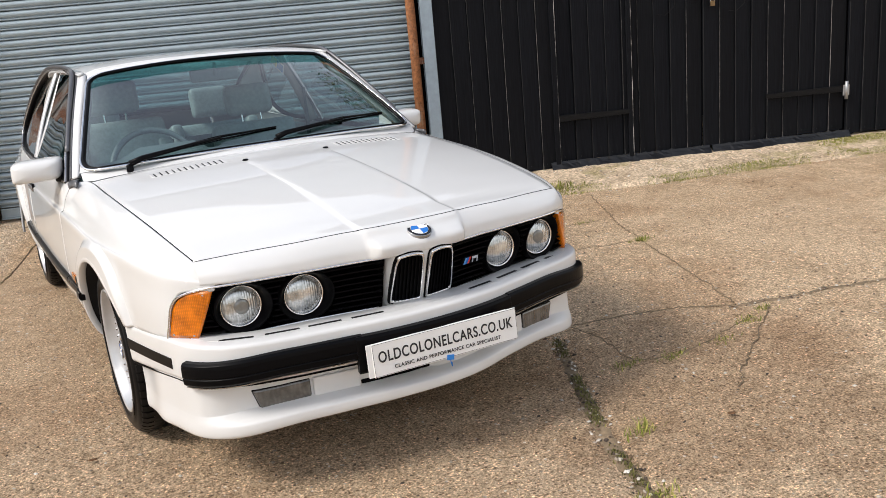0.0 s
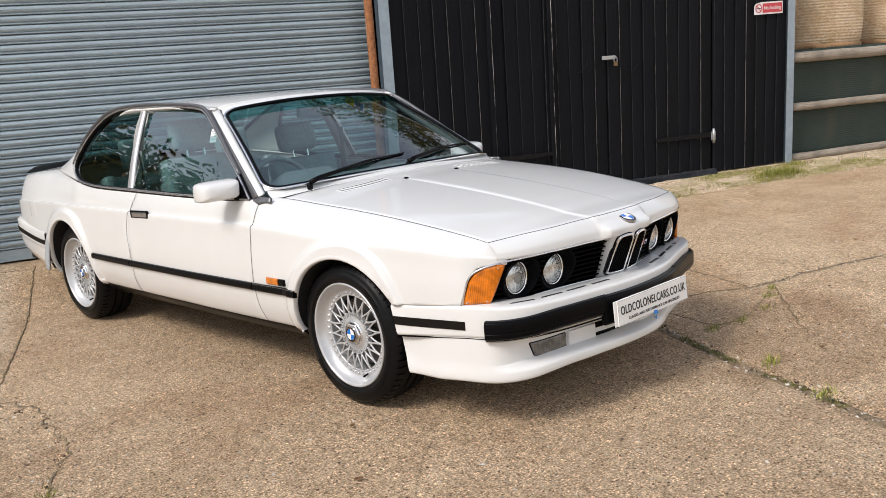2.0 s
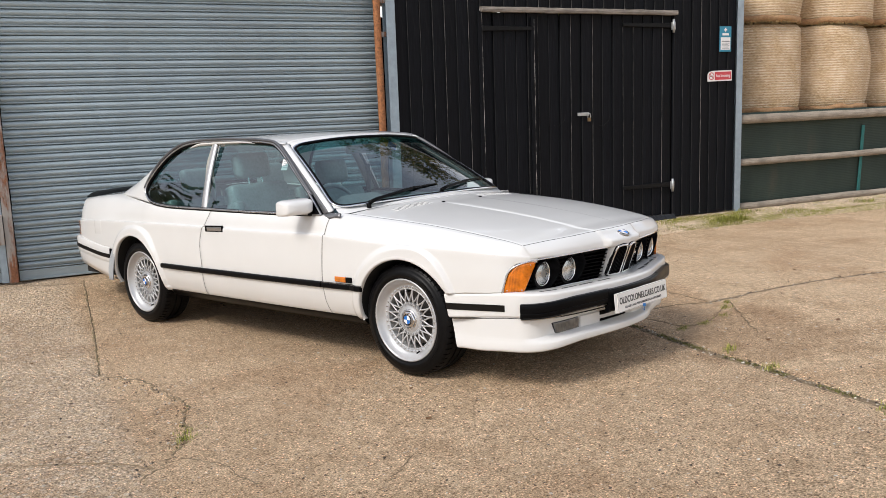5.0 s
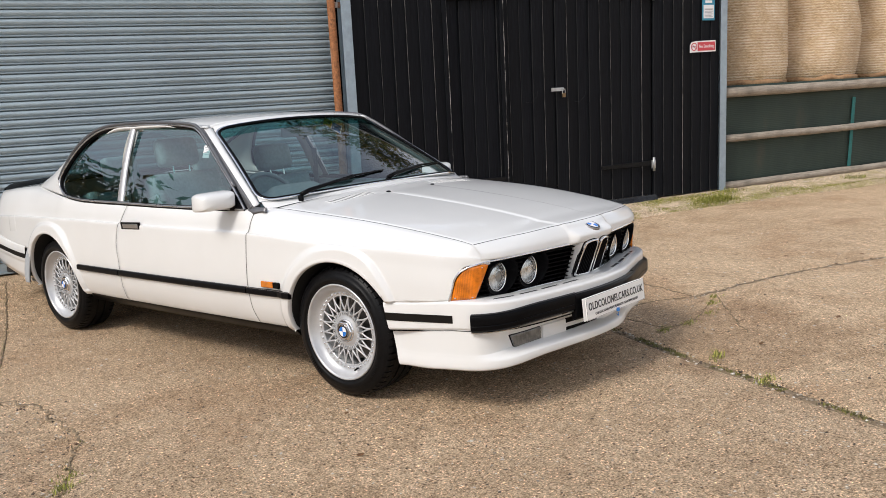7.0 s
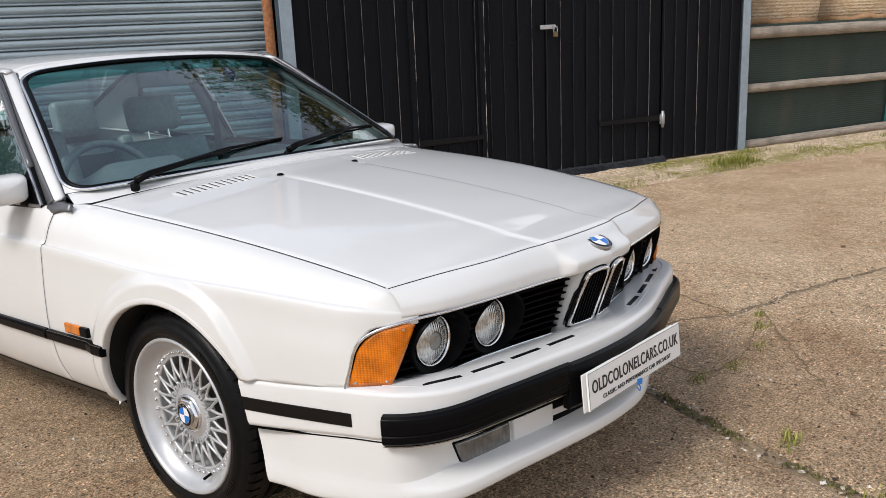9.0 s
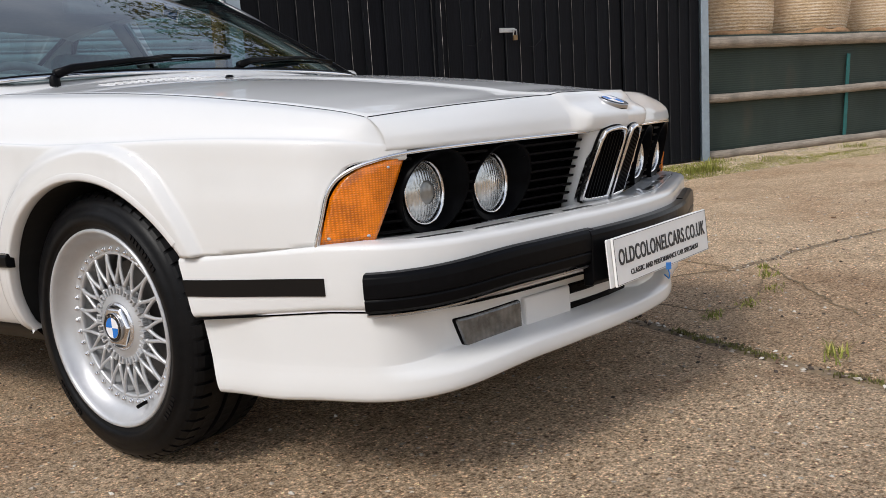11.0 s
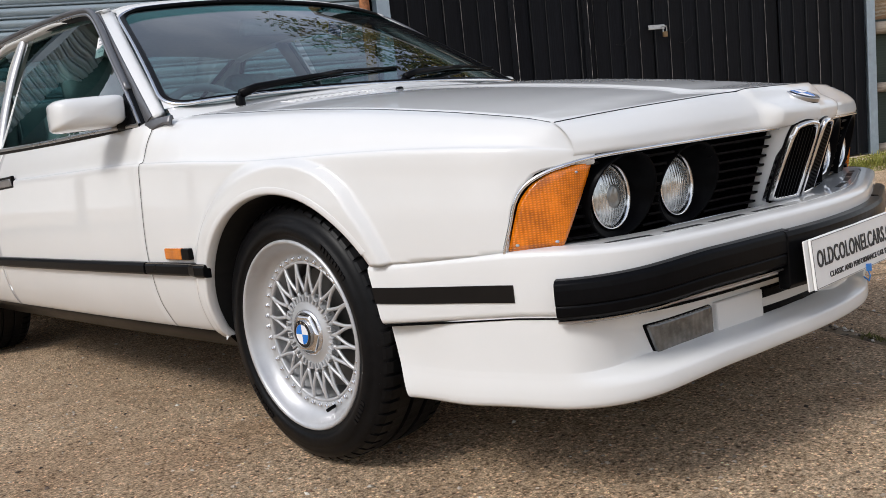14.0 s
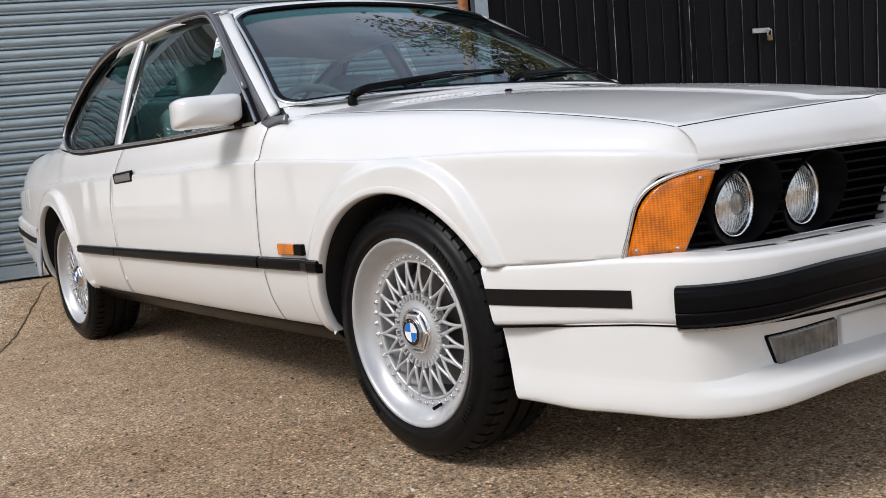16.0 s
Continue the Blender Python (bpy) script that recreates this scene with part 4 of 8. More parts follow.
    part("cigarette", boxed(-0.16, -0.106, -0.0055, -0.0042, -0.005, 0.004), SIGN_DARK, no_smoking)
    me = text_mesh("No Smoking", 0.052)
    me.materials.append(SIGN_WHITE)
    wr = share("writing", me, no_smoking, pose(0.05, -0.0065, 0, 90, 0, 0))
    wr.scale = (0.86, 1, 1)
    notice = thing("notice_board", WALL @ pose(4.375, -0.04, 2.085), "blue and white printed notice with small lines of text", "sign")
    part("plate", boxed(-0.092, 0.092, -0.004, 0, -0.148, 0.148), SIGN_BLUE, notice, bevel=0.002)
    part("white_panel", boxed(-0.075, 0.075, -0.006, -0.0042, -0.125, 0.02), SIGN_WHITE, notice)
    bm = boxed(-0.008, 0.008, -0.006, -0.0042, 0.085, 0.13)
    box(bm, -0.022, -0.0085, -0.006, -0.0042, 0.1, 0.115)
    box(bm, 0.0085, 0.022, -0.006, -0.0042, 0.1, 0.115)
    part("cross", bm, SIGN_WHITE, notice, "white cross")
    part("title_bar", boxed(-0.05, 0.05, -0.006, -0.0042, 0.042, 0.068), SIGN_WHITE, notice)
    part("text_bar", boxed(-0.06, 0.06, -0.008, -0.0062, -0.03, -0.022), SIGN_DARK, notice)
    for k in range(5):
        part("text_bar", boxed(-0.06, 0.06 - 0.02 * (k % 2), -0.008, -0.0062, -0.052 - k * 0.015, -0.046 - k * 0.015), SIGN_GREY, notice)

    # plain walls and roof that close the row
    shell = thing("building_shell", WALL, "dark plain rear walls and roof of the farm row", "building", kind="structure")
    part("wall_back", boxed(-3.9, 4.7, 3.4, 3.55, -0.3, 2.66), BOARDS, shell)
    part("wall_back", boxed(4.78, 13.0, 3.4, 3.55, -0.3, 2.3), BOARDS, shell)
    part("wall_side", boxed(-4.0, -3.88, 0.0, 3.55, -0.3, 2.66), BOARDS, shell)
    part("wall_inner", boxed(4.70, 4.78, 0.12, 3.4, -0.3, 2.83), BOARDS, shell)
    part("wall_inner", boxed(-0.02, 0.04, 0.2, 3.4, -0.3, 2.66), BOARDS, shell)
    part("roof", boxed(-4.05, -0.02, 0.02, 3.6, 2.66, 2.72), ROOFING, shell)
    part("roof", boxed(-0.02, 4.8, -0.06, 3.6, 2.83, 2.90), ROOFING, shell)


CHIPPED = worn_edge_material("chipped board edge", 0.44, 0.62, 0.42)
BRASS = plain("worn brass", (0.20, 0.135, 0.07), 0.45, 0.7, 0.25, 30)
SIGN_DARK = plain("dark print", (0.03, 0.03, 0.035), 0.5, 0, 0.1)
build_barn()


def build_bale_store():
    rails = []
    for z, r in ((1.122, 0.058), (0.588, 0.044), (0.035, 0.046)):
        ra = thing("fence_rail", WALL @ pose(4.66, 0.02, z), "pale weathered round timber rail of the bale store", "rail", "rails of the bale store")
        pts = [(0.0 + k * 0.35, 0.008 * noise.noise((k * 0.5, z * 9, 0)), 0.014 * noise.noise((k * 0.45, z * 9, 7))) for k in range(24)]
        part("pole", tube(bmesh.new(), pts, [r * (1 + 0.08 * noise.noise((k * 0.6, z, 3))) for k in range(24)], 12), RAIL_WOOD, ra, smooth=True)
    net = thing("windbreak_netting", WALL @ pose(4.66, 0.075, 0.0), "dark green windbreak netting stretched behind the rails", "netting")
    bm = bmesh.new()
    front = [[(k * 0.12, 0.02 * noise.noise((k * 0.35, j * 0.5, 0)) + 0.012 * math.sin(k * 0.12 * 5.2), j * 0.1) for j in range(13)] for k in range(68)]
    sheet(bm, front)
    ob = part("net", bm, NETTING, net, smooth=True)
    so = ob.modifiers.new("thickness", 'SOLIDIFY')
    so.thickness = 0.004
    part("webbing", boxed(2.20, 2.255, -0.04, -0.033, 0.05, 1.1, m=pose(0, 0, 0, 0, 3.5, 0)), TEAL, net, "teal webbing strap")
    # stacked round bales, standing on end
    def bale_mesh(seed):
        rnd = random.Random(seed)
        bm = bmesh.new()
        R, H, N = 0.64, 1.13, 56
        prof = [(0.0, 0.0), (0.45, 0.0), (0.585, 0.01), (0.62, 0.05), (0.632, 0.12), (0.64, 0.25), (0.645, 0.45), (0.645, 0.65), (0.64, 0.85), (0.63, 1.0), (0.615, 1.08), (0.57, 1.125), (0.4, 1.13), (0.0, 1.13)]
        rings = []
        for r, h in prof:
            ring = []
            for k in range(N):
                a = 2 * math.pi * k / N
                d = 1.045 * r * (1 + 0.075 * noise.noise((math.cos(a) * 2 + seed * 7, math.sin(a) * 2, h * 2.2)) + 0.014 * noise.noise((math.cos(a) * 9 + seed, math.sin(a) * 9, h * 14)))
                ring.append((d * math.cos(a), d * math.sin(a), h))
            rings.append(ring)
        sheet(bm, rings, closed=True)
        bmesh.ops.remove_doubles(bm, verts=bm.verts, dist=0.0005)
        bmesh.ops.recalc_face_normals(bm, faces=bm.faces)
        return bm

    def fringe(seed):
        rnd = random.Random(seed)
        bm = bmesh.new()
        for k in range(1500):
            a = rnd.uniform(math.pi * 0.95, math.pi * 2.05)
            r = 0.63 + rnd.uniform(-0.02, 0.03)
            p = Vector((r * math.cos(a), r * math.sin(a), rnd.uniform(0.0, 0.05)))
            out = Vector((math.cos(a), math.sin(a), 0))
            q = p + out * rnd.uniform(0.02, 0.055) + Vector((rnd.uniform(-0.05, 0.05), 0, rnd.uniform(-0.085, 0.01)))
            w = Vector((-math.sin(a), math.cos(a), 0)) * 0.0022
            f = [bm.verts.new(v) for v in (p - w, p + w, q)]
            bm.faces.new(f)
        return bm

    for col, u in enumerate((5.56, 6.91, 8.26, 9.61, 10.96)):
        for row in range(3):
            z = 0.02 + row * 1.155
            b = thing("hay_bale", WALL @ pose(u + 0.03 * ((row + col) % 2), 0.80 + 0.02 * (row % 2), z, 0, 0, 37 * (col + 2 * row)), "round straw-coloured net-wrapped hay bale standing on end", "hay bale", "stacked hay bales")
            part("bale", bale_mesh(col + 7 * row), HAY, b, smooth=True)
            bm = bmesh.new()
            lathe(bm, [(0.645, 0.0), (0.672, 0.015), (0.676, 0.05), (0.655, 0.075)], 56, 'Z')
            for v in bm.verts:
                v.co.z += 0.03 * noise.noise((v.co.x * 6, v.co.y * 6, col + 3 * row))
            part("net_edge", bm, TWINE, b, "ragged brown hay edge", smooth=True)
            part("loose_hay", fringe(col * 5 + row), STRAW, b, at=pose(0, 0, 0, 0, 0, -37 * (col + 2 * row)))


build_bale_store()

# ---------------------------------------------------------------- trees beyond the row
BARK = plain("tree bark", (0.10, 0.08, 0.06), 0.9, 0, 0.4, 8, 0.5)
LEAVES = grit_material("autumn leaves", [(0.0, (0.035, 0.05, 0.012)), (0.5, (0.075, 0.085, 0.018)), (1.0, (0.20, 0.15, 0.03))])


def build_tree(at, height, spread, leaves, seed, label):
    rnd = random.Random(seed)
    tree = thing("tree", at, label, "tree", "trees round the yard")
    wood, crown = bmesh.new(), bmesh.new()
    top = Vector((rnd.uniform(-0.3, 0.3), rnd.uniform(-0.3, 0.3), height * 0.86))
    tube(wood, [(0, 0, -0.4), top * 0.3, top * 0.65 + Vector((0.15, 0.1, 0)), top], [height * 0.03, height * 0.022, height * 0.014, 0.03], 9)
    tips = []
    for k in range(34):
        q = rnd.uniform(0.25, 0.95)
        a = rnd.uniform(0, 2 * math.pi)
        base = top * q
        reach = spread * (1.05 - 0.6 * abs(q - 0.55)) * rnd.uniform(0.6, 1.05)
        end = base + Vector((math.cos(a) * reach, math.sin(a) * reach, reach * rnd.uniform(0.25, 0.75)))
        end.z = min(end.z, height)
        mid = base.lerp(end, 0.5) + Vector((0, 0, 0.12 * reach))
        r = height * 0.009 * (1.2 - q)
        tube(wood, [base, mid, end], [r * 1.5 + 0.01, r + 0.008, 0.008], 5)
        for t in (0.45, 0.65, 0.8, 0.92, 1.0):
            tips.append(base.lerp(end, t) + Vector((rnd.gauss(0, 0.25), rnd.gauss(0, 0.25), rnd.gauss(0.1, 0.25))))
    verts, faces = [], []
    for k in range(leaves):
        c = rnd.choice(tips) + Vector((rnd.gauss(0, 0.34), rnd.gauss(0, 0.34), rnd.gauss(0, 0.26)))
        s = rnd.uniform(0.07, 0.14)
        m = pose(c.x, c.y, c.z, rnd.uniform(-70, 70), rnd.uniform(-70, 70), rnd.uniform(0, 360))
        i = len(verts)
        verts += [tuple(m @ Vector(p)) for p in ((-s, 0, 0), (0, -s * 0.5, 0.02), (s, 0, 0), (0, s * 0.5, 0.02))]
        faces.append((i, i + 1, i + 2, i + 3))
    part("trunk", wood, BARK, tree, "grey-brown trunk and limbs", smooth=True)
    me = bpy.data.meshes.new("crown")
    me.from_pydata(verts, [], faces)
    me.materials.append(LEAVES)
    share("crown", me, tree, Matrix())
    return tree


build_tree(pose(10.4, 6.4, -0.2), 11.5, 3.4, 8000, 3, "tall autumn tree with thinning yellow-green leaves")
t2 = build_tree(pose(-9.0, 16.5, -0.2), 5.8, 3.0, 8000, 4, "broad green tree behind the shutters")
for x, y, k, turn in ((-14.0, 13.0, 1.0, 40), (-3.5, 17.5, 0.95, 160), (3.0, 19.0, 1.1, 80), (-21.0, -2.0, 1.05, 230), (-22.0, -8.0, 1.0, 10), (-12.0, -22.0, 1.0, 300), (4.0, -25.0, 1.1, 120), (18.0, -17.0, 1.0, 200), (-6.2, 13.6, 0.85, 15), (-8.7, 12.4, 0.80, 95), (-11.2, 11.0, 0.85, 190), (-13.6, 8.6, 0.85, 260), (-15.4, 5.4, 0.9, 330), (-4.2, 14.0, 0.8, 120)):
    m = pose(x, y, -0.2, 0, 0, turn)
    m = m @ Matrix.Diagonal((k, k, k, 1))
    copy_thing(t2, m)


# ---------------------------------------------------------------- the car: materials
def paint_material():
    m, n, l, b = nodes_of("white car paint", 0.45, 0.0, (0.655, 0.652, 0.642), 0.35, 0.9)
    co = n.new("ShaderNodeTexCoord").outputs["Object"]
    f = tex_noise(n, l, 3.0, 4, 0.5, co)
    g = tex_noise(n, l, 420, 2, 0.5, co)
    l.new(ramp(n, l, f, [(0.3, (0.645, 0.642, 0.630)), (0.7, (0.668, 0.665, 0.655))]), b.inputs["Base Color"])
    bump(n, l, b, g, 0.01, 0.001)
    b.inputs["Coat Roughness"].default_value = 0.025
    b.inputs["Coat IOR"].default_value = 1.38
    return m


def glass_material(name, tint, gloss=1.0, rough=0.0):
    m = bpy.data.materials.new(name)
    m.use_nodes = True
    n, l = m.node_tree.nodes, m.node_tree.links
    n.remove(n["Principled BSDF"])
    tr, gl, mx, lw = n.new("ShaderNodeBsdfTransparent"), n.new("ShaderNodeBsdfGlossy"), n.new("ShaderNodeMixShader"), n.new("ShaderNodeLayerWeight")
    tr.inputs["Color"].default_value = (*tint, 1)
    gl.inputs["Roughness"].default_value = rough
    lw.inputs["Blend"].default_value = 0.5
    # both faces of the pane mirror: 8 % straight on, more at a slant
    f = maths(n, l, 'MULTIPLY_ADD', maths(n, l, 'POWER', lw.outputs["Facing"], 4.0), 0.85, 0.085)
    l.new(maths(n, l, 'MULTIPLY', f, gloss), mx.inputs[0])
    l.new(tr.outputs[0], mx.inputs[1])
    l.new(gl.outputs[0], mx.inputs[2])
    l.new(mx.outputs[0], n["Material Output"].inputs["Surface"])
    return m


def lens_material(name, color, scale, rough=0.12, mix_in=0.55, coat=0.6):
    """Moulded plastic or glass with a fine rib pattern."""
    m, n, l, b = nodes_of(name, rough, 0.0, color, 0.4, coat)
    co = n.new("ShaderNodeTexCoord").outputs["Object"]
    w1, w2 = n.new("ShaderNodeTexWave"), n.new("ShaderNodeTexWave")
    w1.bands_direction, w2.bands_direction = 'X', 'Z'
    for w in (w1, w2):
        w.inputs["Scale"].default_value = scale
        l.new(co, w.inputs["Vector"])
    h = maths(n, l, 'MULTIPLY', w1.outputs["Fac"], w2.outputs["Fac"])
    bowl = tex_noise(n, l, 22, 3, 0.6, co)
    h2 = maths(n, l, 'MULTIPLY_ADD', h, 0.55, maths(n, l, 'MULTIPLY_ADD', bowl, 1.9, -0.72))
    l.new(ramp(n, l, h2, [(0.0, tuple(c * mix_in for c in color)), (0.75, color)]), b.inputs["Base Color"])
    bump(n, l, b, h, 0.25, 0.002)
    return m


def silver_lens(name, scale, tone=1.0, metal=0.55):
    """Ribbed glass with the silvered bowl right behind it, its reflections painted in."""
    m, n, l, b = nodes_of(name, 0.16, metal, (0.80, 0.82, 0.83), 0.6, 1.0)
    co = n.new("ShaderNodeTexCoord").outputs["Object"]
    w = n.new("ShaderNodeTexWave")
    w.bands_direction = 'X'
    w.inputs["Scale"].default_value, w.inputs["Distortion"].default_value = scale, 0.4
    l.new(co, w.inputs["Vector"])
    f = tex_noise(n, l, 28, 4, 0.6, co)
    # blotches and darker rib valleys put the glass's reflections into the base colour
    l.new(mix(n, l, maths(n, l, 'MULTIPLY', w.outputs["Fac"], 0.35), ramp(n, l, f, [(0.34, (0.30 * tone, 0.32 * tone, 0.32 * tone)), (0.5, (0.62 * tone, 0.64 * tone, 0.64 * tone)), (0.66, (0.92 * tone, 0.93 * tone, 0.92 * tone))]), (0.42 * tone, 0.43 * tone, 0.42 * tone)), b.inputs["Base Color"])
    bump(n, l, b, w.outputs["Fac"], 0.35, 0.002)
    return m


def tyre_material():
    m, n, l, b = nodes_of("tyre rubber", 0.36, 0, (0.012, 0.012, 0.013), 0.11)
    co = n.new("ShaderNodeTexCoord").outputs["Object"]
    f = tex_noise(n, l, 60, 5, 0.7, co)
    d = tex_noise(n, l, 6, 4, 0.6, co)
    base = ramp(n, l, f, [(0.3, (0.0035, 0.0035, 0.004)), (0.7, (0.007, 0.007, 0.0075))])
    base = mix(n, l, ramp(n, l, d, [(0.5, (0, 0, 0)), (0.75, (0.15, 0.15, 0.15))]), base, (0.016, 0.014, 0.012))
    l.new(base, b.inputs["Base Color"])
    bump(n, l, b, f, 0.2, 0.002)
    return m


PAINT = paint_material()
GLASS = glass_material("green-tinted window glass", (0.70, 0.84, 0.835), 1.6)
BACK_GLASS = glass_material("side window glass", (0.40, 0.61, 0.61), 1.45)
CHROME = plain("chrome", (0.72, 0.72, 0.73), 0.12, 1.0, 0.04, 30)
BRIGHT_TRIM = plain("anodised trim", (0.42, 0.42, 0.43), 0.28, 0.9, 0.08, 30)
DULL_TRIM = plain("dull metal trim", (0.13, 0.13, 0.135), 0.38, 0.6, 0.12, 30)
RUBBER = plain("black rubber trim", (0.0032, 0.0032, 0.0038), 0.30, 0, 0.25, 60, 0.03, spec=0.07)
GRILLE_BLACK = plain("black grille plastic", (0.003, 0.003, 0.0035), 0.30, 0, 0.3, 60, 0.05, spec=0.03)
DARK = plain("dark underside", (0.008, 0.008, 0.008), 0.85, 0, 0.4, 20)
STRIP = plain("matt brown-black tape", (0.0065, 0.0052, 0.0045), 0.5, 0, 0.2, 40, spec=0.15)
TYRE = tyre_material()
ALLOY = plain("silver wheel paint", (0.47, 0.475, 0.485), 0.36, 0.4, 0.08, 40, 0.03, 0.4)
RIM_LIP = plain("polished rim lip", (0.66, 0.66, 0.67), 0.24, 0.85, 0.06, 30)
SATIN = plain("satin window pillar", (0.46, 0.46, 0.465), 0.42, 0.55, 0.08, 60)
AMBER = lens_material("amber indicator lens", (0.77, 0.200, 0.003), 75, 0.12, 0.42, 0.5)
AMBER_SMALL = lens_material("amber repeater lens", (0.72, 0.21, 0.015), 60)
FOG_GLASS = silver_lens("ribbed fog lamp glass", 26, 0.17, 0.2)
LAMP_SILVER = silver_lens("silvered ribbed headlamp", 42, 0.95, 0.7)
PLATE_WHITE = plain("white number plate", (0.80, 0.79, 0.77), 0.35, 0, 0.04)
PRINT_BLACK = plain("black print", (0.012, 0.012, 0.014), 0.5, 0, 0.1)
BADGE_BLUE = plain("badge blue", (0.012, 0.15, 0.52), 0.25, 0, 0.05)
BADGE_BLACK = plain("badge black", (0.008, 0.008, 0.009), 0.25, 0, 0.05)
BADGE_RED = plain("badge red", (0.55, 0.03, 0.02), 0.3, 0, 0.05)
LEATHER = plain("green-grey leather", (0.27, 0.325, 0.325), 0.42, 0, 0.25, 50, 0.2)
DASH = plain("grey-green dashboard", (0.13, 0.165, 0.17), 0.5, 0, 0.2, 60, 0.15)
HEADLINING = plain("pale headlining", (0.32, 0.32, 0.29), 0.9, 0, 0.1, 40)
TAPE_BLUE = plain("blue tape", (0.02, 0.2, 0.6), 0.5, 0, 0.1)
REFLECTION_YELLOW = plain("yellow of the screen reflection", (0.72, 0.55, 0.03), 0.5, 0, 0.1)
MIRROR_GLASS = plain("mirror", (0.8, 0.8, 0.8), 0.03, 1.0, 0.02)


# ---------------------------------------------------------------- the car: form
# x across (the driver's side is negative), y from the front axle towards the tail, z up from the ground
def through_points(pts):
    """A smooth curve through (at, value) pairs that doesn't overshoot."""
    xs, ys = [float(p[0]) for p in pts], [float(p[1]) for p in pts]
    n = len(xs)
    d = [(ys[i + 1] - ys[i]) / (xs[i + 1] - xs[i]) for i in range(n - 1)]
    m = [d[0]] + [0.0 if d[i - 1] * d[i] <= 0 else 2 * d[i - 1] * d[i] / (d[i - 1] + d[i]) for i in range(1, n - 1)] + [d[-1]]

    def at(x):
        if x <= xs[0]:
            return ys[0] + (x - xs[0]) * m[0] * 0.0
        if x >= xs[-1]:
            return ys[-1]
        i = max(k for k in range(n - 1) if xs[k] <= x)
        h = xs[i + 1] - xs[i]
        t = (x - xs[i]) / h
        return ((1 + 2 * t) * (1 - t) ** 2 * ys[i] + t * (1 - t) ** 2 * h * m[i] + t * t * (3 - 2 * t) * ys[i + 1] + t * t * (t - 1) * h * m[i + 1])
    return at


def spline(pts, n):
    """n points along a smooth curve through the given ones."""
    pts = [Vector(p) for p in pts]
    P = [pts[0] * 2 - pts[1]] + pts + [pts[-1] * 2 - pts[-2]]
    out = []
    for k in range(n):
        s = k / (n - 1) * (len(pts) - 1)
        i = min(int(s), len(pts) - 2)
        t = s - i
        a, b, c, d = P[i:i + 4]
        out.append(0.5 * ((2 * b) + (c - a) * t + (2 * a - 5 * b + 4 * c - d) * t * t + (3 * b - a - 3 * c + d) * t ** 3))
    return out


half_width = through_points([(-0.78, 0.40), (-0.755, 0.535), (-0.735, 0.59), (-0.70, 0.645), (-0.65, 0.692), (-0.60, 0.722), (-0.50, 0.752), (-0.35, 0.780), (-0.1, 0.812), (0.2, 0.832),
                             (0.6, 0.846), (1.2, 0.854), (1.8, 0.854), (2.4, 0.846), (2.9, 0.828), (3.3, 0.800), (3.55, 0.765), (3.68, 0.725), (3.75, 0.67)])
crease_z = through_points([(-0.75, 0.640), (-0.70, 0.655), (-0.62, 0.672), (-0.32, 0.695), (0.07, 0.707), (0.33, 0.724), (0.7, 0.738), (1.24, 0.739), (2.2, 0.745), (3.0, 0.742), (3.75, 0.715)])
edge_x = through_points([(-0.74, 0.575), (-0.70, 0.612), (-0.667, 0.634), (-0.50, 0.657), (-0.36, 0.670), (-0.19, 0.685), (0.0, 0.698), (0.21, 0.708), (0.47, 0.720), (0.56, 0.765), (0.62, 0.782), (1.7, 0.788), (2.42, 0.785),
                         (2.6, 0.757), (2.8, 0.715), (3.06, 0.657), (3.4, 0.648), (3.72, 0.615)])
edge_z = through_points([(-0.74, 0.650), (-0.70, 0.680), (-0.667, 0.706), (-0.53, 0.736), (-0.36, 0.763), (-0.19, 0.786), (0.0, 0.806), (0.21, 0.823), (0.47, 0.841), (0.56, 0.842), (0.7, 0.839), (1.7, 0.846), (2.2, 0.852),
                         (2.42, 0.868), (2.6, 0.884), (2.8, 0.902), (3.06, 0.921), (3.4, 0.905), (3.72, 0.880)])
WHEELS = (0.0, 2.632)
AXLE_Z, ARCH = 0.305, 0.336
ARCHES = ((-0.020, 0.327), (WHEELS[1], 0.342))


flare_edge = through_points([(20, 0.350), (30, 0.358), (45, 0.374), (58, 0.392), (68, 0.397), (82, 0.388), (95, 0.377), (110, 0.371), (130, 0.366), (180, 0.360)])


def flare(y, z):
    """How far the wheel arches swell out: a crisp edge towards the front, a soft one behind."""
    out = 0.0
    for yw, R in ARCHES:
        r = math.hypot(y - yw, z - AXLE_Z)
        if r > 0.5:
            continue
        turn = math.degrees(math.atan2(z - AXLE_Z, yw - y)) % 360
        edge = flare_edge(turn if turn < 200 else 20) + R - 0.327
        crisp = 0.009 + 0.030 * smoothstep(65, 120, turn)
        out += (0.016 + 0.006 * smoothstep(0.46, 0.60, z)) * smoothstep(edge + crisp, edge - 0.004, r) * smoothstep(0.10, 0.30, z)
    return out


def section(y):
    """The body's flank at y, from the sill to the upper edge: a list of (x, z)."""
    s, c, ex, ez = half_width(y), crease_z(y), edge_x(y), edge_z(y)
    ex = min(ex, s - 0.006)
    c = min(c, ez - 0.02)
    w = s - ex
    k = min(0.022, w * 0.3)
    return [(s - 0.062, 0.272), (s - 0.040, 0.30), (s - 0.016, 0.37), (s - 0.003, 0.46), (s, 0.55), (s - 0.004, c - 0.06), (s - k * 0.3, c - 0.008), (s - k * 0.95, c + 0.004),
            (s - k - (w - k) * 0.25, c + (ez - c) * 0.48), (s - k - (w - k) * 0.62, c + (ez - c) * 0.86), (ex, ez)]


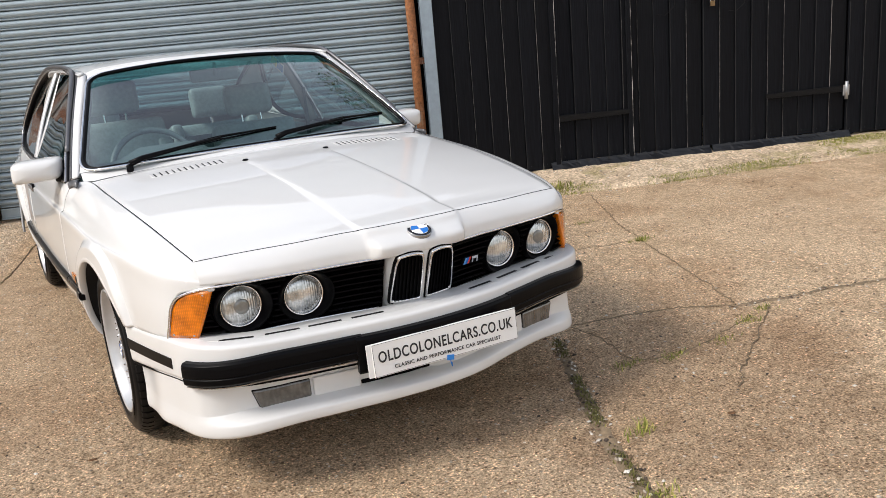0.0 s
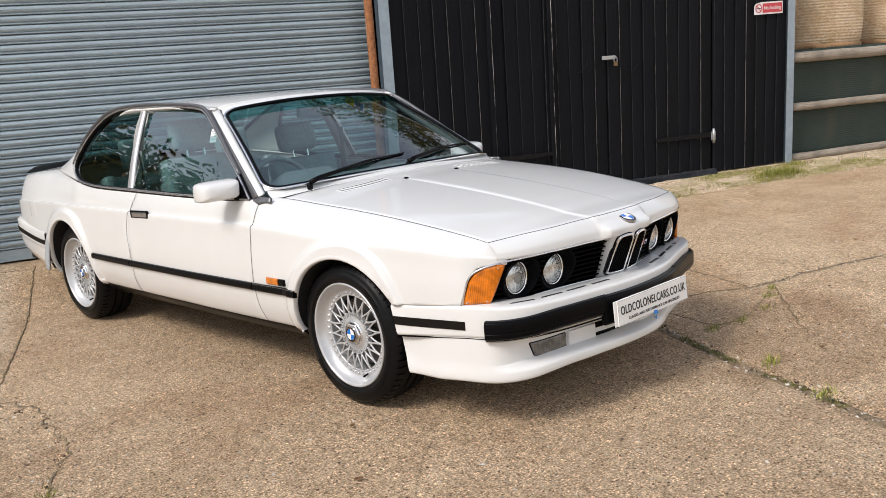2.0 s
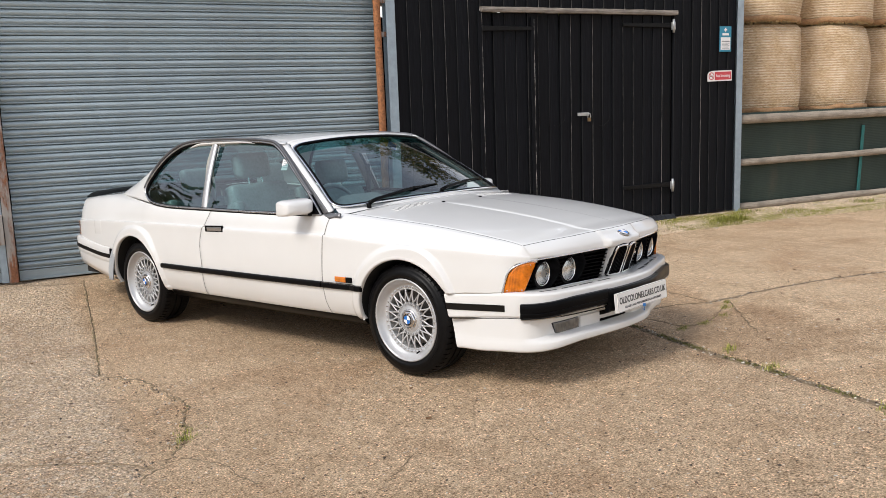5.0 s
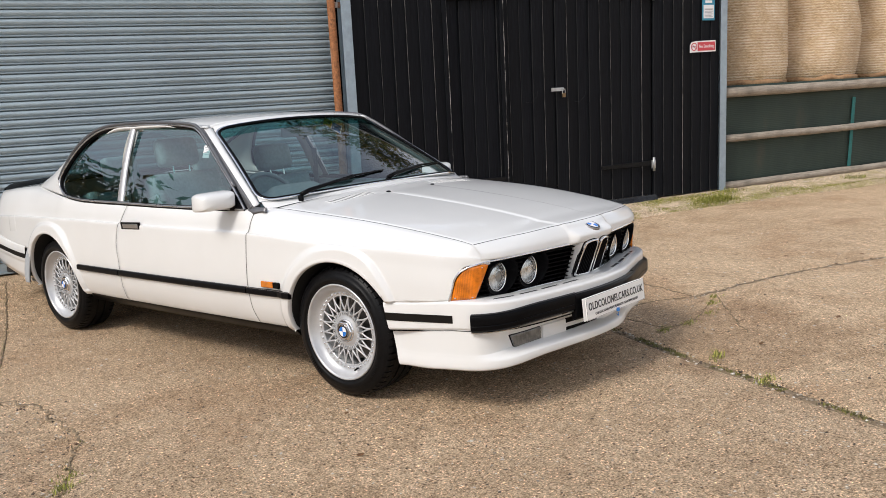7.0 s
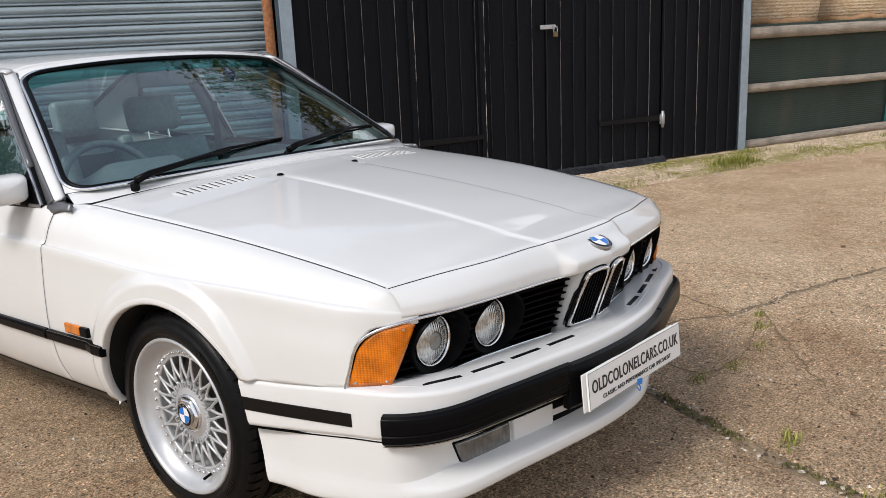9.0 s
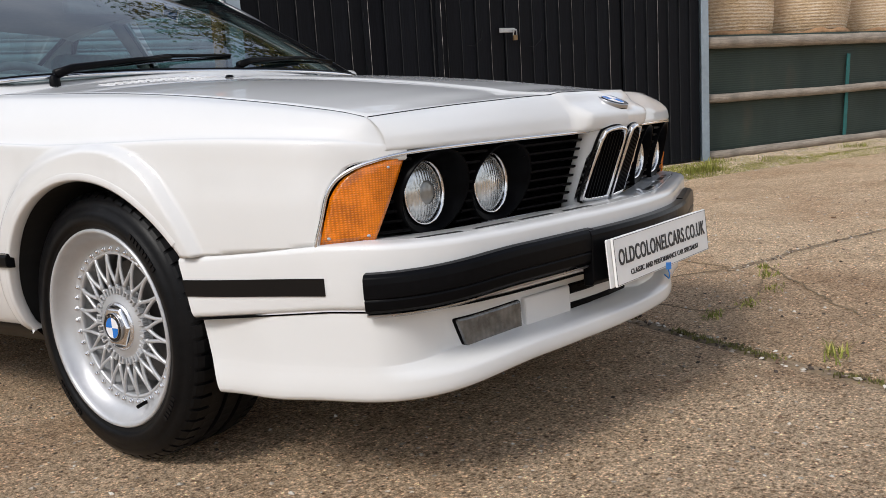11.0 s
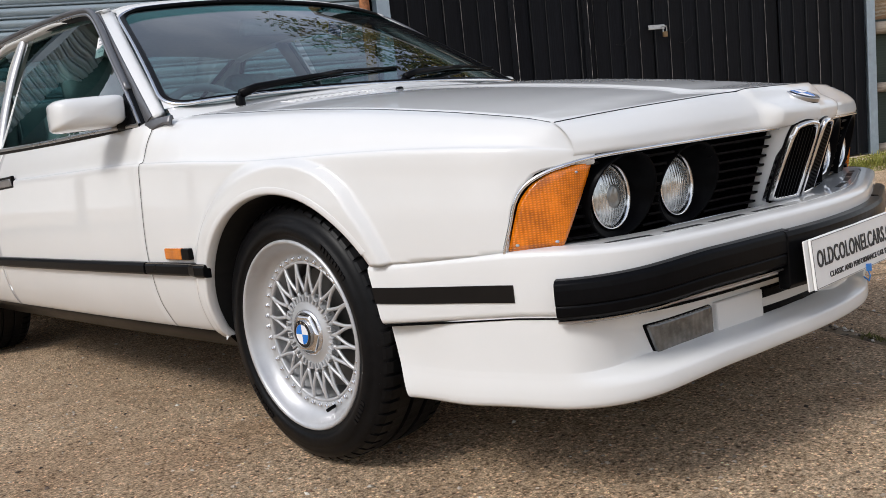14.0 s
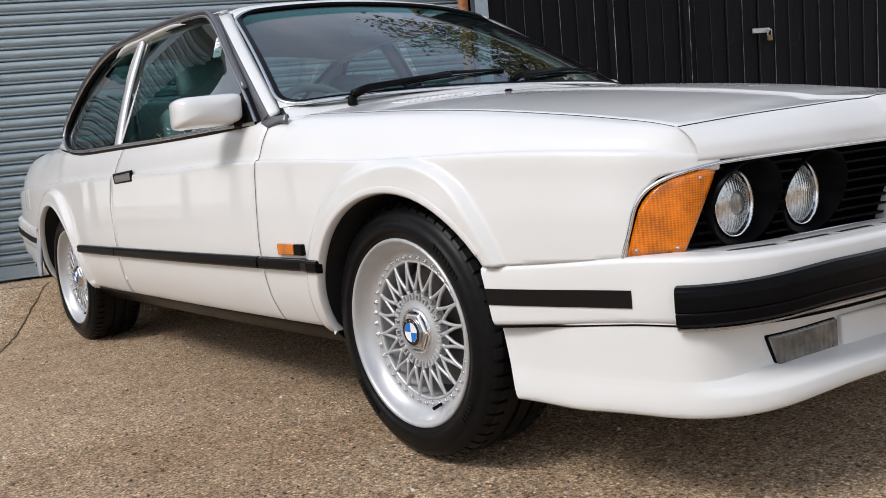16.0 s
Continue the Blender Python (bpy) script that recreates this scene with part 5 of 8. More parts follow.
def flank(y, v):
    """A point of the flank: v runs from 0 at the sill to 1 at the upper edge."""
    P = section(y)
    s = v * (len(P) - 1)
    i = min(int(s), len(P) - 2)
    t = s - i
    a = P[max(i - 1, 0)] if i else (2 * P[0][0] - P[1][0], 2 * P[0][1] - P[1][1])
    b, c = P[i], P[i + 1]
    d = P[i + 2] if i + 2 < len(P) else (2 * c[0] - b[0], 2 * c[1] - b[1])
    x, z = (0.5 * ((2 * b[j]) + (c[j] - a[j]) * t + (2 * a[j] - 5 * b[j] + 4 * c[j] - d[j]) * t * t + (3 * b[j] - a[j] - 3 * c[j] + d[j]) * t ** 3) for j in (0, 1))
    return x + flare(y, z), z


def flank_x(y, z):
    """The flank's half width at a height."""
    lo, hi = 0.0, 1.0
    for _ in range(24):
        mid = 0.5 * (lo + hi)
        if flank(y, mid)[1] < z:
            lo = mid
        else:
            hi = mid
    return flank(y, lo)[0]


def outward(bm, ref=Vector((0, 1.4, 0.5))):
    bm.normal_update()
    if sum(f.normal.dot(f.calc_center_median() - ref) * f.calc_area() for f in bm.faces) < 0:
        bmesh.ops.reverse_faces(bm, faces=bm.faces)
    return bm


def skin(name, bm, mat, parent, label="", thick=0.012, smooth=True, ref=Vector((0, 1.4, 0.5))):
    """A body panel: its outer face and an edge turned inwards."""
    outward(bm, ref)
    ob = part(name, bm, mat, parent, label, smooth=smooth)
    if thick:
        so = ob.modifiers.new("thickness", 'SOLIDIFY')
        so.thickness, so.offset = thick, -1
    if smooth:
        wn_ = ob.modifiers.new("edges", 'WEIGHTED_NORMAL')
        wn_.weight = 100
    return ob


def cut_arches(bm):
    for yw, R in ARCHES:
        far = {v: math.hypot(v.co.y - yw, v.co.z - AXLE_Z) for v in bm.verts}
        bmesh.ops.delete(bm, geom=[f for f in bm.faces if sum(far[v] < R for v in f.verts) > 2], context='FACES')
        for v in bm.verts:
            r = math.hypot(v.co.y - yw, v.co.z - AXLE_Z)
            if r < R or (r < R + 0.03 and any(e.is_boundary for e in v.link_edges)):
                if r > 0.01:
                    v.co.y, v.co.z = yw + (v.co.y - yw) * R / r, AXLE_Z + (v.co.z - AXLE_Z) * R / r
                    v.co.x = math.copysign(flank_x(v.co.y, v.co.z), v.co.x)
    bmesh.ops.delete(bm, geom=[v for v in bm.verts if not v.link_faces], context='VERTS')
    return bm


def flank_patch(side, front, back, v0=0.0, v1=1.0, nv=44, step=0.018):
    """A piece of the flank between two upright lines, given as functions of z."""
    bm = bmesh.new()
    rows = []
    n = max(4, int(abs(back(0.5) - front(0.5)) / step))
    for j in range(nv + 1):
        v = v0 + (v1 - v0) * j / nv
        z0 = flank(front(0.5), v)[1]
        z1 = flank(back(0.5), v)[1]
        a, b = front(z0), back(z1)
        row = []
        for k in range(n + 1):
            y = a + (b - a) * k / n
            x, z = flank(y, v)
            row.append((side * x, y, z))
        rows.append(row)
    sheet(bm, rows)
    return bm


door_front = through_points([(0.25, 0.585), (0.29, 0.572), (0.36, 0.581), (0.47, 0.580), (0.55, 0.575), (0.67, 0.566), (0.78, 0.553), (0.84, 0.546)])
door_back = through_points([(0.25, 1.80), (0.40, 1.775), (0.52, 1.765), (0.60, 1.772), (0.71, 1.742), (0.82, 1.690), (0.86, 1.685)])
wing_front = through_points([(0.25, -0.58), (0.40, -0.587), (0.485, -0.594), (0.55, -0.606), (0.604, -0.626), (0.625, -0.648), (0.638, -0.669), (0.6445, -0.683), (0.652, -0.714), (0.662, -0.727), (0.68, -0.727), (0.705, -0.712), (0.72, -0.70)])
tail_end = through_points([(0.25, 3.70), (0.6, 3.735), (0.9, 3.70)])
# the nose in plan
face_y = through_points([(0.0, -0.858), (0.10, -0.842), (0.20, -0.816), (0.37, -0.788), (0.535, -0.752), (0.60, -0.724), (0.65, -0.690), (0.685, -0.652), (0.705, -0.624), (0.725, -0.594), (0.75, -0.53)])

car = thing("coupe_car", YARD, "white two-door coupe with black bumper strips and silver cross-spoke wheels", "car")


bonnet_crown = through_points([(-0.79, 0.039), (-0.56, 0.031), (-0.19, 0.029), (0.226, 0.035), (0.35, 0.043), (0.47, 0.049)])


def bonnet_z(x, y):
    """Height of the bonnet: a shallow crown with a raised middle."""
    ex, ez = edge_x(min(y, 0.47)), edge_z(min(y, 0.23)) + max(0, y - 0.23) * 0.07
    if y < -0.667:
        ex, ez = 0.636, 0.706 - (-0.667 - y) * 0.15
    crown = bonnet_crown(y)
    q = min(1.0, abs(x) / ex)
    z = ez + crown * (1 - q ** 2.3)
    return z + 0.0050 * smoothstep(0.176, 0.155, abs(x)) * smoothstep(0.34, 0.1, y)


seam_y = through_points([(0.0, -0.806), (0.10, -0.803), (0.155, -0.796), (0.17, -0.786), (0.35, -0.755), (0.515, -0.705), (0.636, -0.667)])
bonnet_back = through_points([(0.0, 0.375), (0.3, 0.388), (0.5, 0.42), (0.66, 0.462), (0.716, 0.478)])


def build_front_panels():
    bm = bmesh.new()
    xs = [-1 + 2 * k / 56 for k in range(57)]
    xs = sorted(set(xs + [s * q for s in (-1, 1) for q in (0.235, 0.245, 0.255, 0.265, 0.275, 0.285, 0.295)]))
    rows = []
    for j in range(41):
        t = j / 40
        row = []
        for q in xs:
            x0 = q * 0.632
            y = seam_y(abs(x0)) + 0.002 + (bonnet_back(abs(x0)) - seam_y(abs(x0)) - 0.002) * t
            ex = (0.636 if y < -0.667 else edge_x(min(y, 0.47))) - 0.0035
            x = q * ex
            row.append((x, y, bonnet_z(x, y)))
        rows.append(row)
    sheet(bm, rows)
    hood = skin("bonnet", bm, PAINT, car, "white bonnet with two raised lines")
    # air intakes at the rear of the bonnet, a row of thin raised ribs each
    for s in (-1, 1):
        rnd = 13
        for k in range(rnd):
            x = s * (0.24 + k * 0.0235)
            bmv = bmesh.new()
            y0, y1 = 0.262, 0.325
            pts = [(x - 0.005, y0), (x + 0.005, y0), (x + 0.005, y1), (x - 0.005, y1)]
            lo = [bmv.verts.new((px, py, bonnet_z(px, py) - 0.001)) for px, py in pts]
            hi = [bmv.verts.new((px * 1.0, py, bonnet_z(px, py) + 0.0016)) for px, py in [(x - 0.0044, y0 + 0.003), (x + 0.0044, y0 + 0.003), (x + 0.0044, y1 - 0.003), (x - 0.0044, y1 - 0.003)]]
            bmv.faces.new(hi)
            for i in range(4):
                bmv.faces.new((lo[i], lo[(i + 1) % 4], hi[(i + 1) % 4], hi[i]))
            outward(bmv, Vector((x, 0.29, 0)))
            part("vent_rib", bmv, PAINT, hood)
            if k < rnd - 1:
                xm = x + s * 0.01175
                part("vent_slot", boxed(-0.0026, 0.0026, -0.028, 0.026, -0.004, 0.0006, m=pose(xm, 0.294, bonnet_z(xm, 0.294), math.degrees(math.atan2(bonnet_z(xm, 0.32) - bonnet_z(xm, 0.268), 0.052)), 0, 0)), GRILLE_BLACK, hood, "dark air slot")
        bmv = bmesh.new()
        x = s * 0.17
        lathe(bmv, [(0.0, 0.007), (0.009, 0.006), (0.013, 0.0)], 12, 'Z', pose(x, 0.24, bonnet_z(x, 0.24)))
        part("washer_jet", bmv, RUBBER, hood, "black washer jet", smooth=True)

    # dark seals in the gaps round the bonnet
    for s in (-1, 1):
        line = [(s * (edge_x(y) - 0.0025), y, edge_z(y) - 0.0010) for y in [-0.660 + 0.04 * k for k in range(29)]]
        part("seam_seal", tube(bmesh.new(), line, 0.0019, 6), RUBBER, hood, "dark seam beside the bonnet", smooth=True)
    line = [(x, seam_y(abs(x)), bonnet_z(x, seam_y(abs(x))) + 0.0004) for x in [-0.632 + 1.264 * k / 90 for k in range(91)]]
    part("seam_seal", tube(bmesh.new(), line, 0.0015, 6), RUBBER, hood, "dark seam before the bonnet", smooth=True)

    # nose panel between bonnet and grille
    bm = bmesh.new()
    rows = []
    for k in range(161):
        x = -0.636 + 1.272 * k / 160
        a = abs(x)
        ys, zs = seam_y(a), bonnet_z(x, seam_y(a))
        yf = face_y(a) - 0.006
        edge = 0.6445 + 0.001 * smoothstep(0.14, 0.0, a) + 0.002 * smoothstep(0.45, 0.58, a)
        hump = smoothstep(0.168, 0.140, a) * (0.020 + 0.009 * smoothstep(0.05, 0.13, a))
        prof = [(ys - 0.0015, zs), (ys + (yf - ys) * 0.30, zs - (zs - edge) * 0.10), (ys + (yf - ys) * 0.62, zs - (zs - edge) * 0.29),
                (ys + (yf - ys) * 0.92 - hump * 0.9, zs - (zs - edge) * 0.56), (yf - hump * 0.9, zs - (zs - edge) * 0.80), (yf - hump * 0.55, edge), (yf + 0.012, edge - 0.004), (yf + 0.04, edge - 0.002)]
        rows.append([(x, p.x, p.y) for p in spline([(py, pz, 0) for py, pz in prof], 26)])
    sheet(bm, rows)
    nose = skin("nose_panel", bm, PAINT, car, "white nose panel over the grilles", 0.0)
    # white surround that carries the two upright grilles
    bm = bmesh.new()
    rows = []
    for k in range(25):
        q = -1 + 2 * k / 24
        row = []
        for j in range(9):
            z = 0.462 + (0.650 - 0.462) * j / 8
            w = 0.108 + 0.004 * (z - 0.47) / 0.17
            x = q * w
            y = face_y(abs(x)) - 0.014 - 0.005 * smoothstep(0.13, 0.08, abs(x)) + 0.035 * smoothstep(0.95, 1.0, abs(q)) + 0.37 * (0.65 - z)
            row.append((x, y, z))
        rows.append(row)
    sheet(bm, rows)
    skin("grille_surround", bm, PAINT, car, "white panel round the upright grilles", 0.02)

    for s in (-1, 1):
        bm = cut_arches(flank_patch(s, lambda z: wing_front(z) - 0.010 * smoothstep(0.635, 0.61, z), lambda z: door_front(z) - 0.003, 0.0, 1.0, 110, 0.0075))
        # the lower front of the wing ends behind the bumper
        bmesh.ops.delete(bm, geom=[f for f in bm.faces if f.calc_center_median().y < -0.20 and f.calc_center_median().z < 0.466 + 0.055 * (-0.28 - f.calc_center_median().y)], context='FACES')
        bm.edges.ensure_lookup_table()
        for v in bm.verts:
            line = 0.466 + 0.055 * (-0.28 - v.co.y)
            if v.co.y < -0.2 and v.is_boundary and abs(v.co.z - line) < 0.008 and math.hypot(v.co.y - ARCHES[0][0], v.co.z - AXLE_Z) > ARCHES[0][1] + 0.004:
                v.co.z = line
        wing = skin("front_wing", bm, PAINT, car, "white front wing with a flared wheel arch")
        bm = bmesh.new()
        rep = pose(s * (flank(0.405, 0.42)[0] + 0.001), 0.405, 0.494, 0, 0, 0)
        box(bm, -0.008, 0.010, -0.022, 0.066, -0.0150, 0.0150, rep)
        part("repeater", bm, AMBER_SMALL, wing, "amber side repeater lens", bevel=0.004)
        part("repeater_tip", boxed(-0.008, 0.0095, -0.066, -0.0225, -0.0146, 0.0146, m=rep), RUBBER, wing, "black repeater housing", bevel=0.004)
        # windscreen-pillar foot trim
        bm = bmesh.new()
        rows = []
        for k in range(9):
            y = 0.476 + k * 0.0166
            z = edge_z(y)
            w = 0.35 + 0.65 * smoothstep(0.50, 0.56, y)
            x = 0.772
            rows.append([(s * (x - 0.026 * w), y, z + 0.008), (s * x, y, z + 0.006), (s * (x + 0.016 * w), y, z - 0.008), (s * (x + 0.020 * w), y, z - 0.028 * w)])
        sheet(bm, rows)
        skin("pillar_foot", bm, DULL_TRIM, wing, "dark grey trim at the pillar foot", 0.012)


build_front_panels()


GUARD_GREY = plain("grey plastic guard", (0.34, 0.36, 0.38), 0.5, 0, 0.1, 30)


def build_doors_and_rear():
    for s in (-1, 1):
        lower = flank_patch(s, lambda z: door_front(z) + 0.003, lambda z: door_back(z) - 0.003, 0.015, 1.0, 40, 0.03)
        door = skin("door", lower, PAINT, car, "white closed door with a flush dark handle")
        for edge in (door_front, door_back):
            line = []
            for k in range(40):
                v = 0.02 + 0.975 * k / 39
                z = flank(edge(0.5), v)[1]
                x, z = flank(edge(z), v)
                line.append((s * (x - 0.0022), edge(z), z))
            part("seam_seal", tube(bmesh.new(), line, 0.0017, 6), RUBBER, door, "dark door gap", smooth=True)
        # recessed pull handle
        hm = pose(s * (flank(1.6, 0.64)[0] + 0.002), 1.598, 0.731, -1.5, s * 4, 0)
        part("handle_frame", boxed(-0.006, 0.006, -0.098, 0.098, -0.021, 0.021, m=hm), RUBBER, door, "black handle frame", bevel=0.004)
        part("handle", boxed(-0.011, 0.011, -0.086, 0.070, -0.013, 0.013, m=hm), BRIGHT_TRIM, door, "dull metal pull handle", bevel=0.004)

        bm = cut_arches(flank_patch(s, lambda z: door_back(z) + 0.003, tail_end, 0.0, 1.0, 80, 0.012))
        bmesh.ops.delete(bm, geom=[f for f in bm.faces if f.calc_center_median().y > 2.985 and f.calc_center_median().z < 0.525 + 0.05 * (f.calc_center_median().y - 3.0)], context='FACES')
        rear = skin("rear_quarter", bm, PAINT, car, "white rear quarter with a flared wheel arch")
        # fuel flap on the driver's side: a thin raised square
        if s < 0:
            rows = []
            for k in range(6):
                y = 3.155 + 0.12 * k / 5
                rows.append([(-flank(y, v)[0] - 0.0015, y, flank(y, v)[1]) for v in (0.46, 0.5, 0.55, 0.6, 0.64, 0.67)])
            bm = bmesh.new()
            sheet(bm, rows)
            skin("fuel_flap", bm, PAINT, rear, "", 0.004)
        # side trims: black rubber with a bright line
        for nm, y0, y1, par in (("side_trim", 0.585, 1.765, door), ("side_trim", 1.771, 2.262, rear), ("side_trim", 0.262, 0.576, car)):
            rows = []
            n = 14
            for k in range(n + 1):
                y = y0 + (y1 - y0) * k / n
                x = half_width(y) - 0.003 + flare(y, 0.455) * 0.7
                rows.append([(s * (x - 0.006), y, 0.4365), (s * (x + 0.010), y, 0.438), (s * (x + 0.016), y, 0.444), (s * (x + 0.016), y, 0.463), (s * (x + 0.011), y, 0.4705), (s * (x - 0.006), y, 0.472)])
            bm = bmesh.new()
            vs = sheet(bm, rows, closed=True)
            bm.faces.new(vs[0])
            bm.faces.new(vs[-1])
            bmesh.ops.recalc_face_normals(bm, faces=bm.faces)
            tr = part(nm, bm, RUBBER, par, "black rubber side trim", bevel=0.002)
            rows = [[(r[4][0] + s * 0.0012, r[4][1], r[4][2] - 0.004), (r[4][0] + s * 0.0014, r[4][1], r[4][2] - 0.0005)] for r in rows]
            bm = bmesh.new()
            sheet(bm, rows)
            if par is car:
                part("bright_line", bm, BRIGHT_TRIM, tr, "bright metal line")
        # sill
        bm = bmesh.new()
        rows = []
        for k in range(12):
            y = 0.33 + (2.27 - 0.33) * k / 11
            x = half_width(y) - 0.058
            rows.append([(s * (x + 0.004), y, 0.286), (s * (x + 0.008), y, 0.280), (s * (x - 0.004), y, 0.268), (s * (x - 0.03), y, 0.235), (s * (x - 0.10), y, 0.225)])
        sheet(bm, rows)
        skin("sill", bm, RUBBER, car, "black sill cover", 0.01)
        # arch returns and dark liners
        for yw, R in ARCHES:
            a0, a1 = (-0.16, math.pi + 0.10) if yw < 1 else (-0.10, math.pi + 0.16)
            bm, lin = bmesh.new(), bmesh.new()
            rows, rows2 = [], []
            for k in range(49):
                a = a0 + (a1 - a0) * k / 48
                y, z = yw + R * math.cos(a), AXLE_Z + R * math.sin(a)
                if yw < 1 and y < -0.25 and z < 0.484:
                    continue
                if z < 0.265:
                    continue
                x = flank_x(y, z)
                xa = flank_x(yw + (R + 0.012) * math.cos(a), AXLE_Z + (R + 0.012) * math.sin(a))
                rows.append([(s * (xa - 0.001), yw + (R + 0.014) * math.cos(a), AXLE_Z + (R + 0.014) * math.sin(a)), (s * (xa + 0.0014), yw + (R + 0.012) * math.cos(a), AXLE_Z + (R + 0.012) * math.sin(a)), (s * (x + 0.0014), yw + (R + 0.001) * math.cos(a), AXLE_Z + (R + 0.001) * math.sin(a)), (s * (x - 0.002), yw + (R - 0.004) * math.cos(a), AXLE_Z + (R - 0.004) * math.sin(a)), (s * (x - 0.015), yw + (R - 0.006) * math.cos(a), AXLE_Z + (R - 0.006) * math.sin(a)), (s * (x - 0.024), yw + (R - 0.002) * math.cos(a), AXLE_Z + (R - 0.002) * math.sin(a))])
                rows2.append([(s * (x - 0.020), yw + (R + 0.004) * math.cos(a), AXLE_Z + (R + 0.004) * math.sin(a)), (s * 0.47, yw + (R + 0.02) * math.cos(a), AXLE_Z + (R + 0.02) * math.sin(a))])
            sheet(bm, rows)
            skin("arch_lip", bm, PAINT, car, "white wheel arch lip", 0.0, ref=Vector((s * 0.8, yw, 3.0)))
            sheet(lin, rows2)
            part("arch_liner", lin, DARK, car, "dark wheel arch liner")
            back = bmesh.new()
            ring = [back.verts.new((s * 0.47, yw + (R + 0.02) * math.cos(a), AXLE_Z + (R + 0.02) * math.sin(a))) for a in [a0 + (a1 - a0) * k / 24 for k in range(25)]]
            back.faces.new(ring)
            part("arch_wall", back, DARK, car)
        # grey mud guard behind the rear wheel
        rows = []
        for k in range(17):
            a = -0.02 + 1.10 * k / 16
            w = 0.062 * math.sin(math.pi * min(1, 0.30 + k / 23))
            rows.append([(s * (0.842 + 0.010 * smoothstep(8, 0, k)), WHEELS[1] + (ARCH + 0.004 + r) * math.cos(a), AXLE_Z + (ARCH + 0.004 + r) * math.sin(a)) for r in (0.0, w * 0.5, w)])
        bm = bmesh.new()
        sheet(bm, rows)
        skin("mud_guard", bm, GUARD_GREY, car, "grey stone guard behind the wheel", 0.012, ref=Vector((0, WHEELS[1], 0.4)))


build_doors_and_rear()


# ---- glasshouse
A_FOOT, A_HEAD = (0.752, 0.545, 0.858), (0.575, 1.145, 1.238)


def build_glasshouse():
    N = 25
    base = spline([(-0.738, 0.560, 0.870), (-0.62, 0.490, 0.880), (-0.35, 0.437, 0.889), (0, 0.420, 0.892), (0.35, 0.437, 0.889), (0.62, 0.490, 0.880), (0.738, 0.560, 0.870)], N)
    head = spline([(-0.560, 1.140, 1.236), (-0.48, 1.108, 1.254), (-0.25, 1.075, 1.272), (0, 1.066, 1.277), (0.25, 1.075, 1.272), (0.48, 1.108, 1.254), (0.560, 1.140, 1.236)], N)
    rows = []
    for j in range(15):
        t = 0.958 * j / 14
        rows.append([b.lerp(h, t) + Vector((0, -1, 1.2)).normalized() * (0.022 * math.sin(math.pi * t) * (1 - 0.5 * (b.x / 0.74) ** 2)) for b, h in zip(base, head)])
    bm = bmesh.new()
    sheet(bm, rows)
    outward(bm)
    ws = part("windscreen", bm, GLASS, car, "green-tinted windscreen", smooth=True)
    ws.visible_shadow = False
    # sun band along the top of the screen
    bm = bmesh.new()
    up = Vector((0, -0.6, 0.8)) * 0.0015
    sheet(bm, [[p + up for p in r] for r in rows[12:15]])
    outward(bm)
    sb = part("sun_band", bm, SUN_BAND, ws, "teal tinted band", smooth=True)
    sb.visible_shadow = False
    # black seal and bright frame
    loop = rows[0] + [r[-1] for r in rows[1:-1]] + rows[-1][::-1] + [r[0] for r in rows[-2:0:-1]]
    lift = Vector((0, -0.55, 0.8)) * 0.004
    bm = bmesh.new()
    c = sum(loop, Vector()) / len(loop)
    # the corners are round: the frame cuts them, white paint fills them
    soft = []
    for i, p in enumerate(loop):
        reach = {0: 0.085, N - 1: 0.085, N + 13: 0.060, 2 * N + 12: 0.060}
        if i in reach:
            a, b = (p + (loop[(i + k) % len(loop)] - p).normalized() * reach[i] for k in (-1, 1))
            arc = [a * (1 - t) ** 2 + p * 2 * t * (1 - t) + b * t * t for t in [k / 8 for k in range(9)]]
            soft += arc
            fill = bmesh.new()
            tip = fill.verts.new(p + lift * 0.7 + (p - c) * 0.004)
            ring = [fill.verts.new(q + lift * 0.7) for q in arc]
            for q, r in zip(ring, ring[1:]):
                fill.faces.new((tip, q, r))
            outward(fill)
            part("corner_fill", fill, PAINT, ws)
        elif all((p - loop[k]).length > d for k, d in reach.items()):
            soft.append(p)
    loop = soft
    tube(bm, [c + (p - c) * 0.985 + lift for p in loop + [loop[0]]], 0.0085, 8, caps=False)
    part("screen_seal", bm, RUBBER, ws, "black rubber seal", smooth=True)
    bm = bmesh.new()
    tube(bm, [c + (p - c) * 1.004 + lift * 1.0 for p in loop + [loop[0]]], 0.0055, 8, caps=False)
    part("screen_trim", bm, CHROME, ws, "bright metal screen frame", smooth=True)
    bm = bmesh.new()
    sheet(bm, [[p.lerp(h + Vector((0, 0.004, 0.005)), t) + Vector((0, -0.55, 0.8)) * 0.007 * math.sin(math.pi * (0.15 + 0.7 * t)) for p, h in zip(rows[-1], head)] for t in (0, 0.25, 0.5, 0.75, 1)])
    skin("roof_header", bm, PAINT, car, "white roof edge over the windscreen", 0.0)
    # scuttle between bonnet and screen
    bm = bmesh.new()
    sc = []
    for k in range(45):
        x = -0.737 + 1.474 * k / 44
        yb = bonnet_back(abs(x)) + 0.002
        if abs(x) > 0.716:
            yb = wing_line(abs(x))
        b = base[min(N - 1, max(0, round((x / 0.738 + 1) / 2 * (N - 1))))]
        t = (x / 0.738 + 1) / 2 * (N - 1)
        i = min(int(t), N - 2)
        b = base[i].lerp(base[i + 1], t - i)
        zb = bonnet_z(x, yb) if abs(x) < 0.716 else edge_z(yb) + 0.001
        sc.append([(x, yb, zb - 0.002), (x, yb + (b.y - yb) * 0.5, zb + (b.z - zb) * 0.58), (x, b.y - 0.012, b.z + 0.001), (x, b.y + 0.006, b.z - 0.010)])
